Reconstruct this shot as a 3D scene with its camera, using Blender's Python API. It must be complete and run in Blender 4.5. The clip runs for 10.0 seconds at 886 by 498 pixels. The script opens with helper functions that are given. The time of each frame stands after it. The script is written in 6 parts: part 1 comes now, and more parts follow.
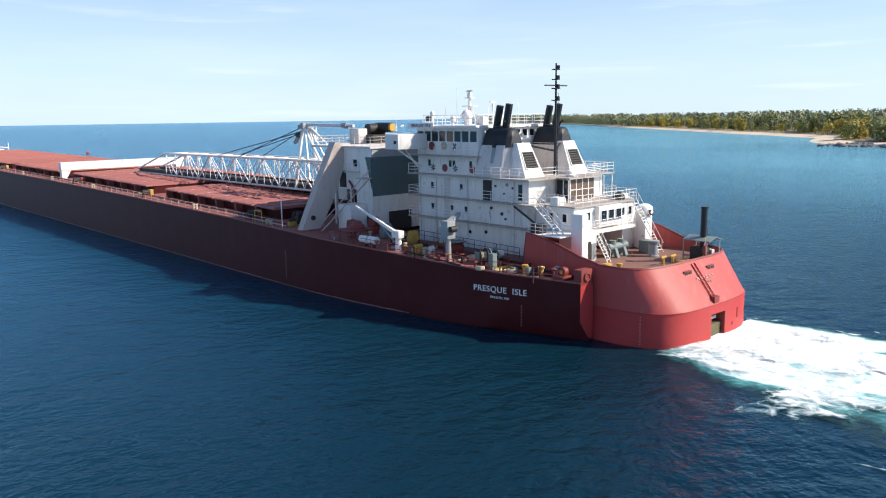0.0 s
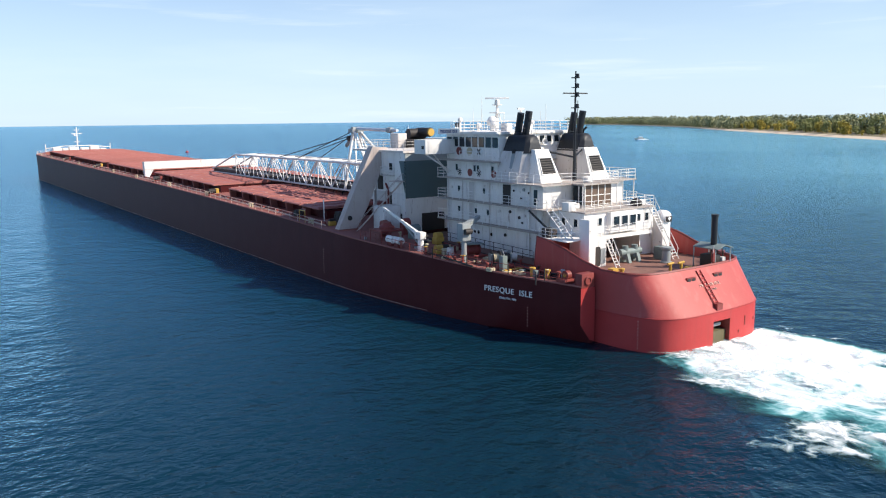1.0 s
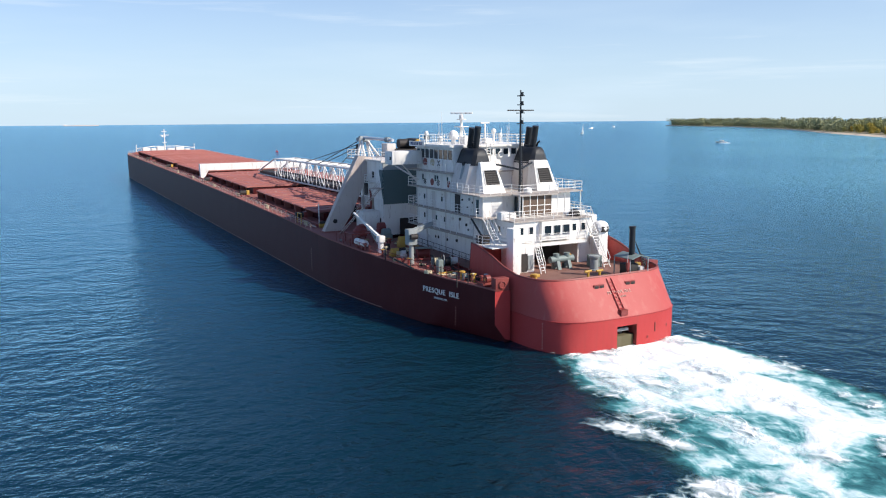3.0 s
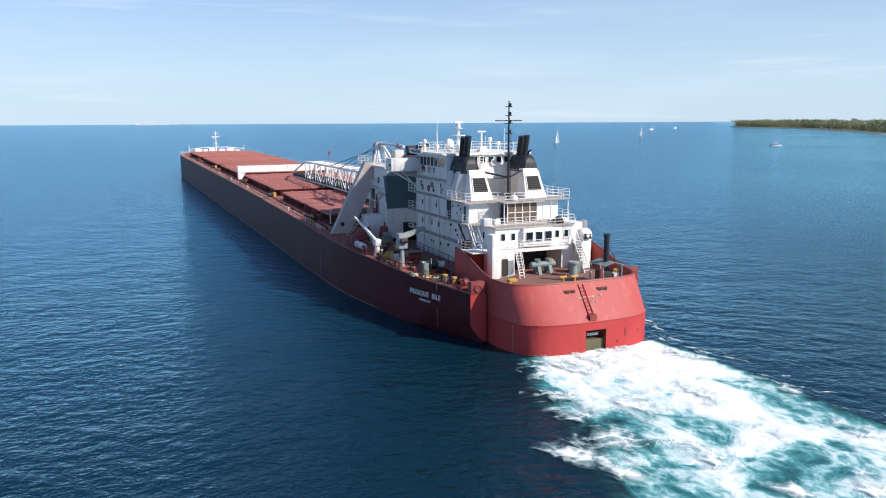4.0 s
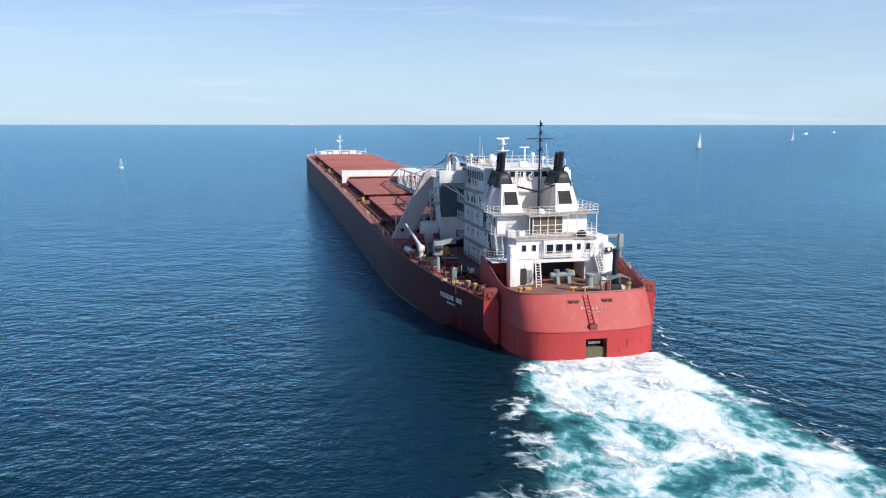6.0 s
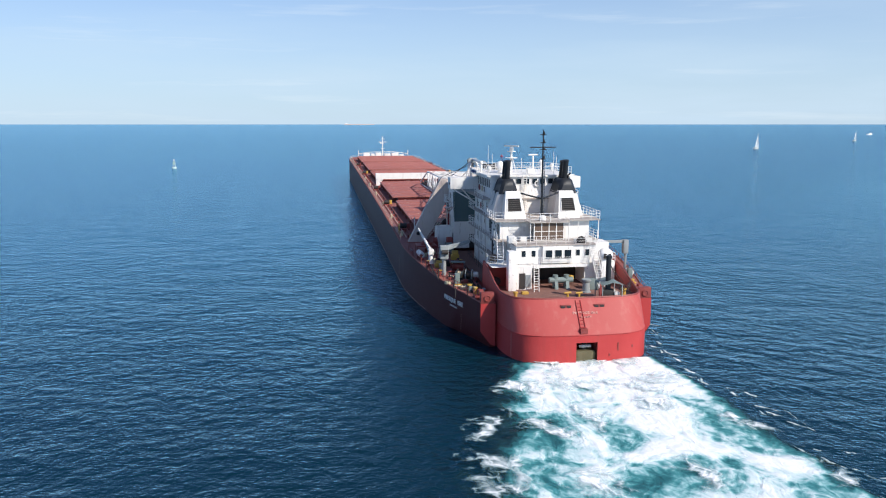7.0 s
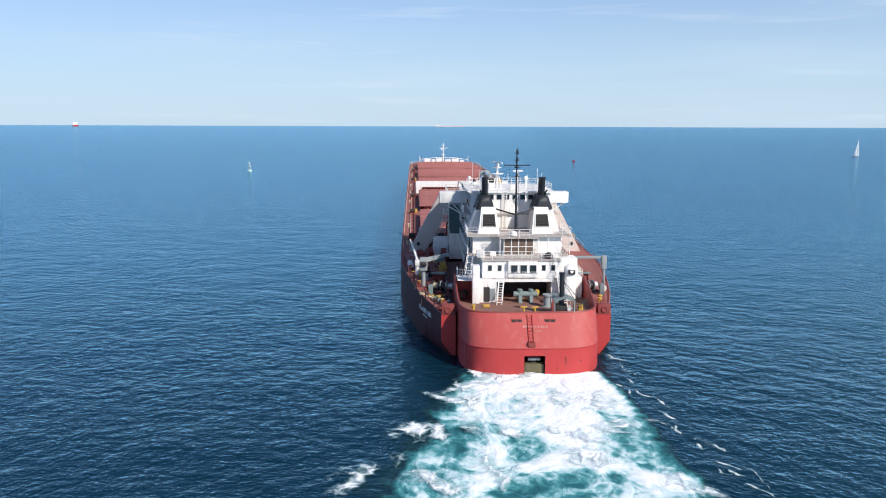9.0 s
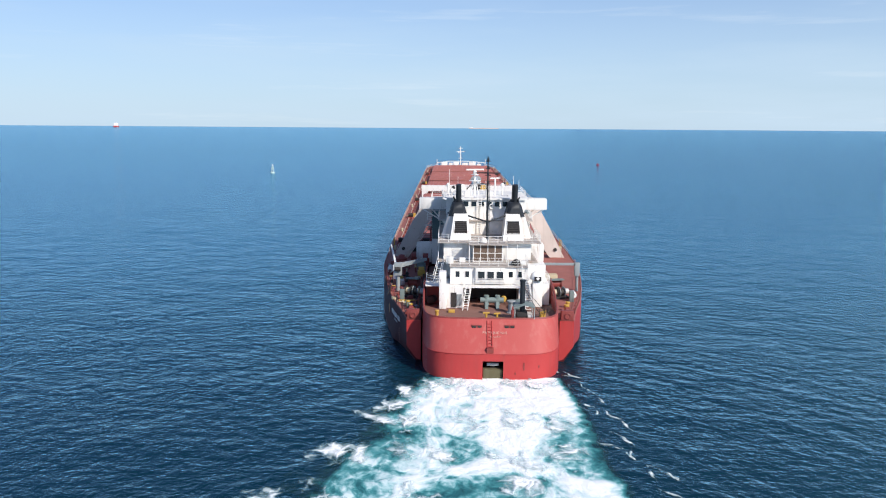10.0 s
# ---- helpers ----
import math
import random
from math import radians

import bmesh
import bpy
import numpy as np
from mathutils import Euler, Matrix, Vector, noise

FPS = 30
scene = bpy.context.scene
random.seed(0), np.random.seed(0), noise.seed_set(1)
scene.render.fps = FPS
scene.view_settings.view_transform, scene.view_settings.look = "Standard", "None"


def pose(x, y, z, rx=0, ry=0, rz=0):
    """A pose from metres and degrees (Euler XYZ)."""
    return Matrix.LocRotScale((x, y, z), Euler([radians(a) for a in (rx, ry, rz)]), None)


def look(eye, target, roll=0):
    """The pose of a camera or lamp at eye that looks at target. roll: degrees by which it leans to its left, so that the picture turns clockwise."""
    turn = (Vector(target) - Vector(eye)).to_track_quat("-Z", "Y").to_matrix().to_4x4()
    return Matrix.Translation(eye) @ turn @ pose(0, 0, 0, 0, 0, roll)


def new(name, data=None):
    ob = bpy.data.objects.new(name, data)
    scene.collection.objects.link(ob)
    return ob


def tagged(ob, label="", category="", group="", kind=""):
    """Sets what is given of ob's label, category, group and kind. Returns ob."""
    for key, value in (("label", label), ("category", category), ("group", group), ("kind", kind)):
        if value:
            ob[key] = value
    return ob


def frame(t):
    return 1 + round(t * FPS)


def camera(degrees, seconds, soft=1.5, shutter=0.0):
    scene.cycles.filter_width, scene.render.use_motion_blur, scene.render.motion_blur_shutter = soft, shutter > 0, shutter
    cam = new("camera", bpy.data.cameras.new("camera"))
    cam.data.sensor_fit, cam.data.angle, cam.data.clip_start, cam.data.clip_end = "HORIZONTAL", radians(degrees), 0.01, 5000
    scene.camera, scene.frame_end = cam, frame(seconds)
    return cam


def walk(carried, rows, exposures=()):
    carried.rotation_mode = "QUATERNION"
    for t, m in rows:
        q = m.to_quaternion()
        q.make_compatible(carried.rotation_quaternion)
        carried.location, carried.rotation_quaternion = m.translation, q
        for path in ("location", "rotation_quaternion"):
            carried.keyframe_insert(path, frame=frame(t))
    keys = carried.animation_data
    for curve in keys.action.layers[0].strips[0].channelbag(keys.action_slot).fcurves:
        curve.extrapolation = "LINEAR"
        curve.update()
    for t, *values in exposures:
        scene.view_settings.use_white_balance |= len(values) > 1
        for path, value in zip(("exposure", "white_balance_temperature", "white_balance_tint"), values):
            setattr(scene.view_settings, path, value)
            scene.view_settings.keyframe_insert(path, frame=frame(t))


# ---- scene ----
cam = camera(59.1, 10.0, 1.1)
PATH = [
    (0, (-63.337, -33.982, 19.857), (-62.02, -32.514, 19.521), -0.9),
    (0.5, (-61.428, -37.71, 20.06), (-60.205, -36.163, 19.728), -0.9),
    (1, (-59.435, -41.387, 20.333), (-58.303, -39.771, 20.003), -0.7),
    (1.5, (-57.199, -45.137, 20.676), (-56.143, -43.471, 20.348), -0.6),
    (2, (-54.721, -48.85, 21.035), (-53.709, -47.156, 20.707), -0.6),
    (2.5, (-52.004, -52.595, 21.382), (-51.037, -50.875, 21.054), -0.5),
    (4, (-43.547, -63.348, 22.92), (-42.773, -61.533, 22.593), -0.3),
    (4.5, (-40.867, -66.534, 23.409), (-40.172, -64.687, 23.083), -0.1),
    (5, (-38.373, -69.375, 23.923), (-37.765, -67.497, 23.598), -0.1),
    (5.5, (-35.947, -71.989, 24.388), (-35.432, -70.084, 24.065), -0.0),
    (7, (-28.138, -79.146, 26.157), (-27.837, -77.195, 25.832), -0.0),
    (7.5, (-24.949, -81.142, 26.696), (-24.716, -79.182, 26.373), 0.1),
    (8, (-21.454, -82.775, 27.278), (-21.285, -80.809, 26.955), 0.1),
    (8.5, (-17.639, -84.093, 27.858), (-17.521, -82.123, 27.536), 0.2),
    (9, (-13.598, -85.217, 28.412), (-13.526, -83.244, 28.091), 0.2),
    (9.5, (-9.413, -86.227, 28.911), (-9.386, -84.253, 28.59), 0.3),
    (10, (-5.209, -87.157, 29.311), (-5.224, -85.182, 28.994), 0.4),
]
walk(cam, [(t, look(eye, target, roll)) for t, eye, target, roll in PATH], exposures=[(0.0, 0.48, 6900, 10), (1.5, 0.4, 6850, 10), (3.0, 0.28, 6650, 10), (5.0, 0.18, 6500, 10), (7.0, 0.12, 6450, 10), (10.0, 0.1, 6450, 10)])

# ---- world and sun ----
SUN_AZ, SUN_EL = 43.0, 37.0          # degrees from astern towards starboard, and above the horizon
world = bpy.data.worlds.new("world")
scene.world = world
world.use_nodes = True
wn, wl = world.node_tree.nodes, world.node_tree.links
wn.clear()
w_out, w_bg = wn.new("ShaderNodeOutputWorld"), wn.new("ShaderNodeBackground")
sky = wn.new("ShaderNodeTexSky")
sky.sky_type, sky.sun_disc = "NISHITA", False
sun_way = Vector((math.sin(radians(SUN_AZ)), -math.cos(radians(SUN_AZ)), math.tan(radians(SUN_EL)))).normalized()
sky.sun_elevation = radians(SUN_EL)
sky.sun_rotation = math.atan2(sun_way.x, sun_way.y)
sky.altitude, sky.air_density, sky.dust_density, sky.ozone_density = 0, 1.0, 0.3, 2.5
# thin high cloud, stretched along the horizon
w_tc, w_map = wn.new("ShaderNodeTexCoord"), wn.new("ShaderNodeMapping")
w_map.inputs["Scale"].default_value = (2.2, 2.2, 16)
w_noise = wn.new("ShaderNodeTexNoise")
w_noise.inputs["Scale"].default_value, w_noise.inputs["Detail"].default_value = 1.6, 7
w_ramp = wn.new("ShaderNodeValToRGB")
w_ramp.color_ramp.elements[0].position, w_ramp.color_ramp.elements[1].position = 0.46, 0.78
w_ramp.color_ramp.elements[0].color = (0.8, 0.8, 0.8, 1)      # a thin veil everywhere
w_ramp.color_ramp.elements[1].color = (1, 1, 1, 1)
w_mix = wn.new("ShaderNodeMixRGB")
w_mix.inputs[2].default_value = (4.75, 6.0, 7.15, 1)
wl.new(w_tc.outputs["Generated"], w_map.inputs["Vector"])
wl.new(w_map.outputs["Vector"], w_noise.inputs["Vector"])
wl.new(w_noise.outputs["Fac"], w_ramp.inputs["Fac"])
# haze low over the lake, clear overhead
w_sep, w_low, w_mul = wn.new("ShaderNodeSeparateXYZ"), wn.new("ShaderNodeValToRGB"), wn.new("ShaderNodeMixRGB")
for k, (p, v) in enumerate(((0.0, 1.0), (0.055, 0.9), (0.16, 0.5), (0.34, 0.1))):
    e = w_low.color_ramp.elements[k] if k < 2 else w_low.color_ramp.elements.new(p)
    e.position, e.color = p, (v, v, v, 1)
w_mul.blend_type = "MULTIPLY"
w_mul.inputs[0].default_value = 1.0
wl.new(w_tc.outputs["Generated"], w_sep.inputs[0])
wl.new(w_sep.outputs["Z"], w_low.inputs["Fac"])
wl.new(w_low.outputs["Color"], w_mul.inputs[1])
wl.new(w_ramp.outputs["Color"], w_mul.inputs[2])
wl.new(w_mul.outputs["Color"], w_mix.inputs["Fac"])
# the lake air is clear and cool
w_tint = wn.new("ShaderNodeMixRGB")
w_tint.blend_type = "MULTIPLY"
w_tint.inputs[0].default_value, w_tint.inputs[2].default_value = 1.0, (0.50, 0.68, 0.98, 1)
wl.new(sky.outputs["Color"], w_tint.inputs[1])
wl.new(w_tint.outputs["Color"], w_mix.inputs[1])
# a few wisps of cirrus
w_map2, w_wisp, w_thin, w_add = wn.new("ShaderNodeMapping"), wn.new("ShaderNodeTexNoise"), wn.new("ShaderNodeValToRGB"), wn.new("ShaderNodeMixRGB")
w_map2.inputs["Scale"].default_value, w_map2.inputs["Location"].default_value = (1.5, 1.5, 24), (3.1, 1.7, 0.4)
w_wisp.inputs["Scale"].default_value, w_wisp.inputs["Detail"].default_value, w_wisp.inputs["Roughness"].default_value = 1.5, 8, 0.6
w_thin.color_ramp.elements[0].position, w_thin.color_ramp.elements[1].position = 0.6, 0.86
w_thin.color_ramp.elements[1].color = (0.5, 0.5, 0.5, 1)
w_add.inputs[2].default_value = (7.2, 7.7, 8.0, 1)
wl.new(w_tc.outputs["Generated"], w_map2.inputs["Vector"])
wl.new(w_map2.outputs["Vector"], w_wisp.inputs["Vector"])
wl.new(w_wisp.outputs["Fac"], w_thin.inputs["Fac"])
wl.new(w_thin.outputs["Color"], w_add.inputs["Fac"])
wl.new(w_mix.outputs["Color"], w_add.inputs[1])
wl.new(w_add.outputs["Color"], w_bg.inputs["Color"])
wl.new(w_bg.outputs["Background"], w_out.inputs["Surface"])
w_bg.inputs["Strength"].default_value = 0.12
sun = new("sun", bpy.data.lights.new("sun", "SUN"))
sun.data.energy, sun.data.angle, sun.data.color = 5.0, radians(0.53), (1.0, 0.95, 0.87)
sun.matrix_world = look(sun_way * 300, (0, 0, 0))


# ---- materials ----
def nodes_of(name):
    m = bpy.data.materials.new(name)
    m.use_nodes = True
    n, l = m.node_tree.nodes, m.node_tree.links
    return m, n, l, n["Principled BSDF"]


def ramp(n, l, fac, *stops):
    r = n.new("ShaderNodeValToRGB")
    e = r.color_ramp.elements
    while len(e) < len(stops):
        e.new(0.5)
    for k, (p, c) in enumerate(stops):
        e[k].position, e[k].color = p, (*c, 1) if len(c) == 3 else c
    l.new(fac, r.inputs["Fac"])
    return r.outputs["Color"]


def noise_of(n, l, scale, detail=5, stretch=(1, 1, 1), rough=0.55):
    tc, mp, t = n.new("ShaderNodeTexCoord"), n.new("ShaderNodeMapping"), n.new("ShaderNodeTexNoise")
    mp.inputs["Scale"].default_value = stretch
    t.inputs["Scale"].default_value, t.inputs["Detail"].default_value, t.inputs["Roughness"].default_value = scale, detail, rough
    l.new(tc.outputs["Object"], mp.inputs["Vector"])
    l.new(mp.outputs["Vector"], t.inputs["Vector"])
    return t.outputs["Fac"]


def mixed(n, l, fac, a, b, mode="MIX"):
    m = n.new("ShaderNodeMixRGB")
    m.blend_type = mode
    for k, v in ((0, fac), (1, a), (2, b)):
        if isinstance(v, (int, float)):
            m.inputs[k].default_value = v
        elif isinstance(v, tuple):
            m.inputs[k].default_value = (*v, 1)
        else:
            l.new(v, m.inputs[k])
    return m.outputs["Color"]


def paint(name, base, worn=None, rough=0.5, wear=0.25, streak=0.3, grain=0.6, metal=0.0, bump=0.04, rust=0.0, spec=0.28):
    """Painted steel: patchy fading, streaks that run down, fine grain."""
    m, n, l, b = nodes_of(name)
    worn = worn or tuple(0.6 * c + 0.02 for c in base)
    patch = ramp(n, l, noise_of(n, l, 0.35, 6), (0.42, (0, 0, 0)), (0.72, (1, 1, 1)))
    runs = ramp(n, l, noise_of(n, l, 1.0, 4, (1.3, 1.3, 0.09)), (0.52, (0, 0, 0)), (0.8, (1, 1, 1)))
    spots = ramp(n, l, noise_of(n, l, 5.0, 6), (0.6, (0, 0, 0)), (0.75, (1, 1, 1)))
    soft = tuple(min(1, 1.12 * c + 0.01) for c in base)
    col = mixed(n, l, mixed(n, l, wear * 2, (0, 0, 0), patch), base, soft)
    col = mixed(n, l, mixed(n, l, streak, (0, 0, 0), runs), col, worn)
    col = mixed(n, l, mixed(n, l, wear * 0.7, (0, 0, 0), spots), col, worn)
    if rust:                    # narrow weeps of rust and scuffed chips
        weep = ramp(n, l, noise_of(n, l, 1.0, 6, (2.6, 2.6, 0.35), 0.65), (0.6, (0, 0, 0)), (0.72, (1, 1, 1)))
        chip = ramp(n, l, noise_of(n, l, 2.2, 8, (1, 1, 0.6), 0.7), (0.63, (0, 0, 0)), (0.68, (1, 1, 1)))
        col = mixed(n, l, mixed(n, l, rust, (0, 0, 0), weep), col, (0.24, 0.13, 0.075))
        col = mixed(n, l, mixed(n, l, rust, (0, 0, 0), chip), col, (0.16, 0.085, 0.06))
    info = n.new("ShaderNodeObjectInfo")
    col = mixed(n, l, 1.0, col, ramp(n, l, info.outputs["Random"], (0, (0.92, 0.92, 0.92)), (1, (1.05, 1.05, 1.05))), "MULTIPLY")
    l.new(col, b.inputs["Base Color"])
    b.inputs["Roughness"].default_value, b.inputs["Metallic"].default_value = rough, metal
    b.inputs["Specular IOR Level"].default_value = spec
    bp = n.new("ShaderNodeBump")
    bp.inputs["Strength"].default_value, bp.inputs["Distance"].default_value = 0.35, bump
    l.new(noise_of(n, l, grain * 4, 5), bp.inputs["Height"])
    l.new(bp.outputs["Normal"], b.inputs["Normal"])
    return m


RUST = (0.10, 0.035, 0.02)
# the stern's red with the port side's shade darkened into the colour
M_HULL_SHADE = paint("hull red with shade", (0.066, 0.0085, 0.0095), (0.038, 0.006, 0.007), 0.52, 0.22, 0.35, spec=0.15)
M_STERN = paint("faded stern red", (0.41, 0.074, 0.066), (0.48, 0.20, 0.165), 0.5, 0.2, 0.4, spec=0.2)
# also the sunlit copy of the barge's red, on its plates
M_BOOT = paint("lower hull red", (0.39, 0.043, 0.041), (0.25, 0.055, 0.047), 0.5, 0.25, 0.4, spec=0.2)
M_DECK = paint("deck red oxide", (0.29, 0.105, 0.085), (0.12, 0.06, 0.045), 0.75, 0.5, 0.1)
M_HATCH = paint("hatch red", (0.36, 0.135, 0.115), (0.19, 0.085, 0.068), 0.65, 0.45, 0.1)
M_TUGDECK = paint("worn brown deck", (0.22, 0.11, 0.085), (0.11, 0.08, 0.06), 0.8, 0.7, 0.1)
M_WHITE = paint("white ship paint", (0.79, 0.755, 0.71), (0.44, 0.35, 0.28), 0.5, 0.22, 0.4, rust=0.7)
M_CREAM = paint("weathered white steel", (0.62, 0.57, 0.53), (0.34, 0.24, 0.17), 0.55, 0.3, 0.4, rust=0.5)
M_WALK = paint("rusty walkway plating", (0.40, 0.35, 0.31), (0.17, 0.09, 0.06), 0.7, 0.5, 0.5, rust=0.9)
M_LEG = paint("weathered pinkish steel", (0.52, 0.43, 0.38), (0.30, 0.19, 0.15), 0.65, 0.4, 0.5, rust=0.4)
M_GREY = paint("grey paint", (0.28, 0.30, 0.30), (0.18, 0.15, 0.12), 0.5, 0.3, 0.3)
M_SLATE = paint("slate green paint", (0.085, 0.13, 0.135), (0.06, 0.08, 0.08), 0.5, 0.2, 0.2)
M_BLACK = paint("funnel black", (0.018, 0.02, 0.024), (0.05, 0.045, 0.04), 0.5, 0.3, 0.2)
# colour of dark machinery; also stands in for the shade inside openings
M_DARK_AND_SHADE = paint("dark machinery and shade", (0.035, 0.03, 0.028), (0.085, 0.045, 0.03), 0.6, 0.4, 0.2)
M_YELLOW = paint("yellow paint", (0.50, 0.30, 0.06), (0.22, 0.11, 0.04), 0.5, 0.3, 0.3)
M_REDM = paint("red machinery", (0.22, 0.045, 0.038), RUST, 0.5, 0.4, 0.3)
M_GREEN = paint("grey green machinery", (0.17, 0.21, 0.20), (0.08, 0.08, 0.06), 0.5, 0.3, 0.3)
M_SILVER = paint("galvanised steel", (0.62, 0.64, 0.66), (0.35, 0.27, 0.22), 0.4, 0.25, 0.2, metal=0.25)
M_BROWN = paint("brown screen", (0.13, 0.085, 0.06), (0.08, 0.05, 0.04), 0.6, 0.3, 0.1)
M_RUDDER = paint("weedy rudder steel", (0.11, 0.095, 0.05), (0.22, 0.19, 0.12), 0.6, 0.6, 0.5)
M_FADED = paint("worn lettering", (0.56, 0.33, 0.27), (0.42, 0.12, 0.10), 0.6, 0.6, 0.6)
M_CLAMP_AND_HAZE = paint("chalky pink fittings and haze", (0.55, 0.40, 0.33), (0.3, 0.15, 0.12), 0.7, 0.4, 0.2)
M_LETTER = paint("white lettering", (0.72, 0.70, 0.67), (0.45, 0.3, 0.27), 0.6, 0.35, 0.2)
M_ROPE = paint("pale rope", (0.5, 0.42, 0.28), (0.3, 0.24, 0.15), 0.9, 0.4, 0.0)
M_SAIL = paint("white sailcloth", (0.85, 0.85, 0.83), (0.7, 0.7, 0.68), 0.8, 0.1, 0.1)
M_BLUE = paint("blue paint", (0.03, 0.05, 0.16), (0.05, 0.05, 0.1), 0.5, 0.1, 0.1)
M_BUOY = paint("pale green buoy paint", (0.50, 0.62, 0.58), (0.55, 0.6, 0.58), 0.5, 0.3, 0.3)


def glass():
    m, n, l, b = nodes_of("dark window glass")
    b.inputs["Base Color"].default_value = (0.012, 0.018, 0.024, 1)
    b.inputs["Roughness"].default_value, b.inputs["IOR"].default_value = 0.06, 1.5
    return m


M_GLASS = glass()


def water_material():
    m, n, l, b = nodes_of("lake water")
    tc = n.new("ShaderNodeTexCoord")
    total = None
    for scale, turn, longer, weight, detail, kind in ((0.05, 60, 1.6, 0.5, 2, "FBM"), (0.17, 78, 1.5, 0.7, 3, "FBM"), (0.4, 50, 1.4, 0.24, 3, "RIDGED_MULTIFRACTAL"), (0.85, 84, 1.3, 0.42, 5, "FBM"), (2.6, 70, 1.2, 0.16, 4, "FBM")):
        mp, t, mu = n.new("ShaderNodeMapping"), n.new("ShaderNodeTexNoise"), n.new("ShaderNodeMath")
        mp.vector_type = "TEXTURE"                # crests run across the wind
        mp.inputs["Scale"].default_value = (1, longer, 1)
        mp.inputs["Rotation"].default_value = (0, 0, radians(turn))
        t.noise_type = kind
        t.inputs["Scale"].default_value, t.inputs["Detail"].default_value = scale, detail
        mu.operation = "MULTIPLY"
        mu.inputs[1].default_value = weight
        l.new(tc.outputs["Object"], mp.inputs["Vector"])
        l.new(mp.outputs["Vector"], t.inputs["Vector"])
        l.new(t.outputs["Fac"], mu.inputs[0])
        if total is None:
            total = mu.outputs[0]
        else:
            ad = n.new("ShaderNodeMath")
            l.new(total, ad.inputs[0]), l.new(mu.outputs[0], ad.inputs[1])
            total = ad.outputs[0]
    def math_(op, a, c, d=0.0):
        q = n.new("ShaderNodeMath")
        q.operation = op
        for k, v in enumerate((a, c, d)):
            if isinstance(v, (int, float)):
                q.inputs[k].default_value = v
            else:
                l.new(v, q.inputs[k])
        return q.outputs[0]

    def reach(value, v0, v1, soft=True):
        q = n.new("ShaderNodeMapRange")
        q.interpolation_type = "SMOOTHSTEP" if soft else "LINEAR"
        q.inputs["From Min"].default_value, q.inputs["From Max"].default_value = v0, v1
        l.new(value, q.inputs["Value"])
        return q.outputs["Result"]

    # the ship's own diverging waves, one train on each side of the wake
    sep = n.new("ShaderNodeSeparateXYZ")
    l.new(tc.outputs["Object"], sep.inputs[0])
    for side in (-1, 1):
        mp, t = n.new("ShaderNodeMapping"), n.new("ShaderNodeTexNoise")
        mp.vector_type = "TEXTURE"
        mp.inputs["Scale"].default_value, mp.inputs["Rotation"].default_value = (1, 3.2, 1), (0, 0, radians(38 * side))
        t.inputs["Scale"].default_value, t.inputs["Detail"].default_value, t.inputs["Roughness"].default_value = 0.24, 4, 0.55
        l.new(tc.outputs["Object"], mp.inputs["Vector"])
        l.new(mp.outputs["Vector"], t.inputs["Vector"])
        out = math_("MULTIPLY", sep.outputs["X"], side)
        band = math_("MULTIPLY", reach(out, 6, 16), reach(math_("MULTIPLY_ADD", sep.outputs["Y"], 0.55, out), 52, 22))
        band = math_("MULTIPLY", band, reach(sep.outputs["Y"], 70, 0))
        total = math_("ADD", total, math_("MULTIPLY", math_("MULTIPLY", t.outputs["Fac"], band), 0.6 if side > 0 else 0.4))
    lee = math_("MULTIPLY_ADD", reach(math_("MULTIPLY_ADD", sep.outputs["Y"], -0.15, sep.outputs["X"]), -60, 80), 0.25, 0.75)   # calmer in the ship's lee
    total = math_("MULTIPLY", total, lee)
    bp = n.new("ShaderNodeBump")
    bp.inputs["Strength"].default_value, bp.inputs["Distance"].default_value = 1.0, WAVE
    l.new(total, bp.inputs["Height"])
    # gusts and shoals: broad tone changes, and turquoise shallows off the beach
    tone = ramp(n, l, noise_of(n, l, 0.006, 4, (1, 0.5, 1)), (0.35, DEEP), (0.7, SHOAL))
    tone = mixed(n, l, reach(sep.outputs["Y"], -22, 120), tone, SHEEN_AHEAD)      # paler ahead: stands in for sky reflection on the far water
    # the shallows' turquoise, lightened and widened to include reflected sky and glitter
    shelf_sheen = math_("MULTIPLY_ADD", sep.outputs["Y"], -0.9, sep.outputs["X"])
    shelf_sheen = math_("MULTIPLY", reach(shelf_sheen, -60, 190), reach(sep.outputs["X"], 0, 190))
    shelf_sheen = math_("MULTIPLY", shelf_sheen, ramp(n, l, noise_of(n, l, 0.006, 4, (1, 0.6, 1)), (0.3, (0.6, 0.6, 0.6)), (0.6, (1, 1, 1))))
    body, gloss, fres, cut, mx = (n.new("ShaderNode" + k) for k in ("BsdfDiffuse", "BsdfGlossy", "Fresnel", "Math", "MixShader"))
    l.new(mixed(n, l, shelf_sheen, tone, (0.17, 0.42, 0.50)), body.inputs["Color"])
    gloss.inputs["Color"].default_value, gloss.inputs["Roughness"].default_value = (0.49, 0.79, 1.0, 1), 0.08
    fres.inputs["IOR"].default_value = 1.333
    cut.operation = "MULTIPLY"
    cut.inputs[1].default_value = 1.0
    for q in (body, gloss, fres):
        l.new(bp.outputs["Normal"], q.inputs["Normal"])
    l.new(fres.outputs[0], cut.inputs[0])
    l.new(cut.outputs[0], mx.inputs[0]), l.new(body.outputs[0], mx.inputs[1]), l.new(gloss.outputs[0], mx.inputs[2])
    n.remove(b)
    l.new(mx.outputs[0], n["Material Output"].inputs["Surface"])
    return m


WAVE, DEEP, SHOAL, SHEEN_AHEAD = 0.85, (0.0018, 0.015, 0.023), (0.0024, 0.022, 0.036), (0.005, 0.060, 0.115)
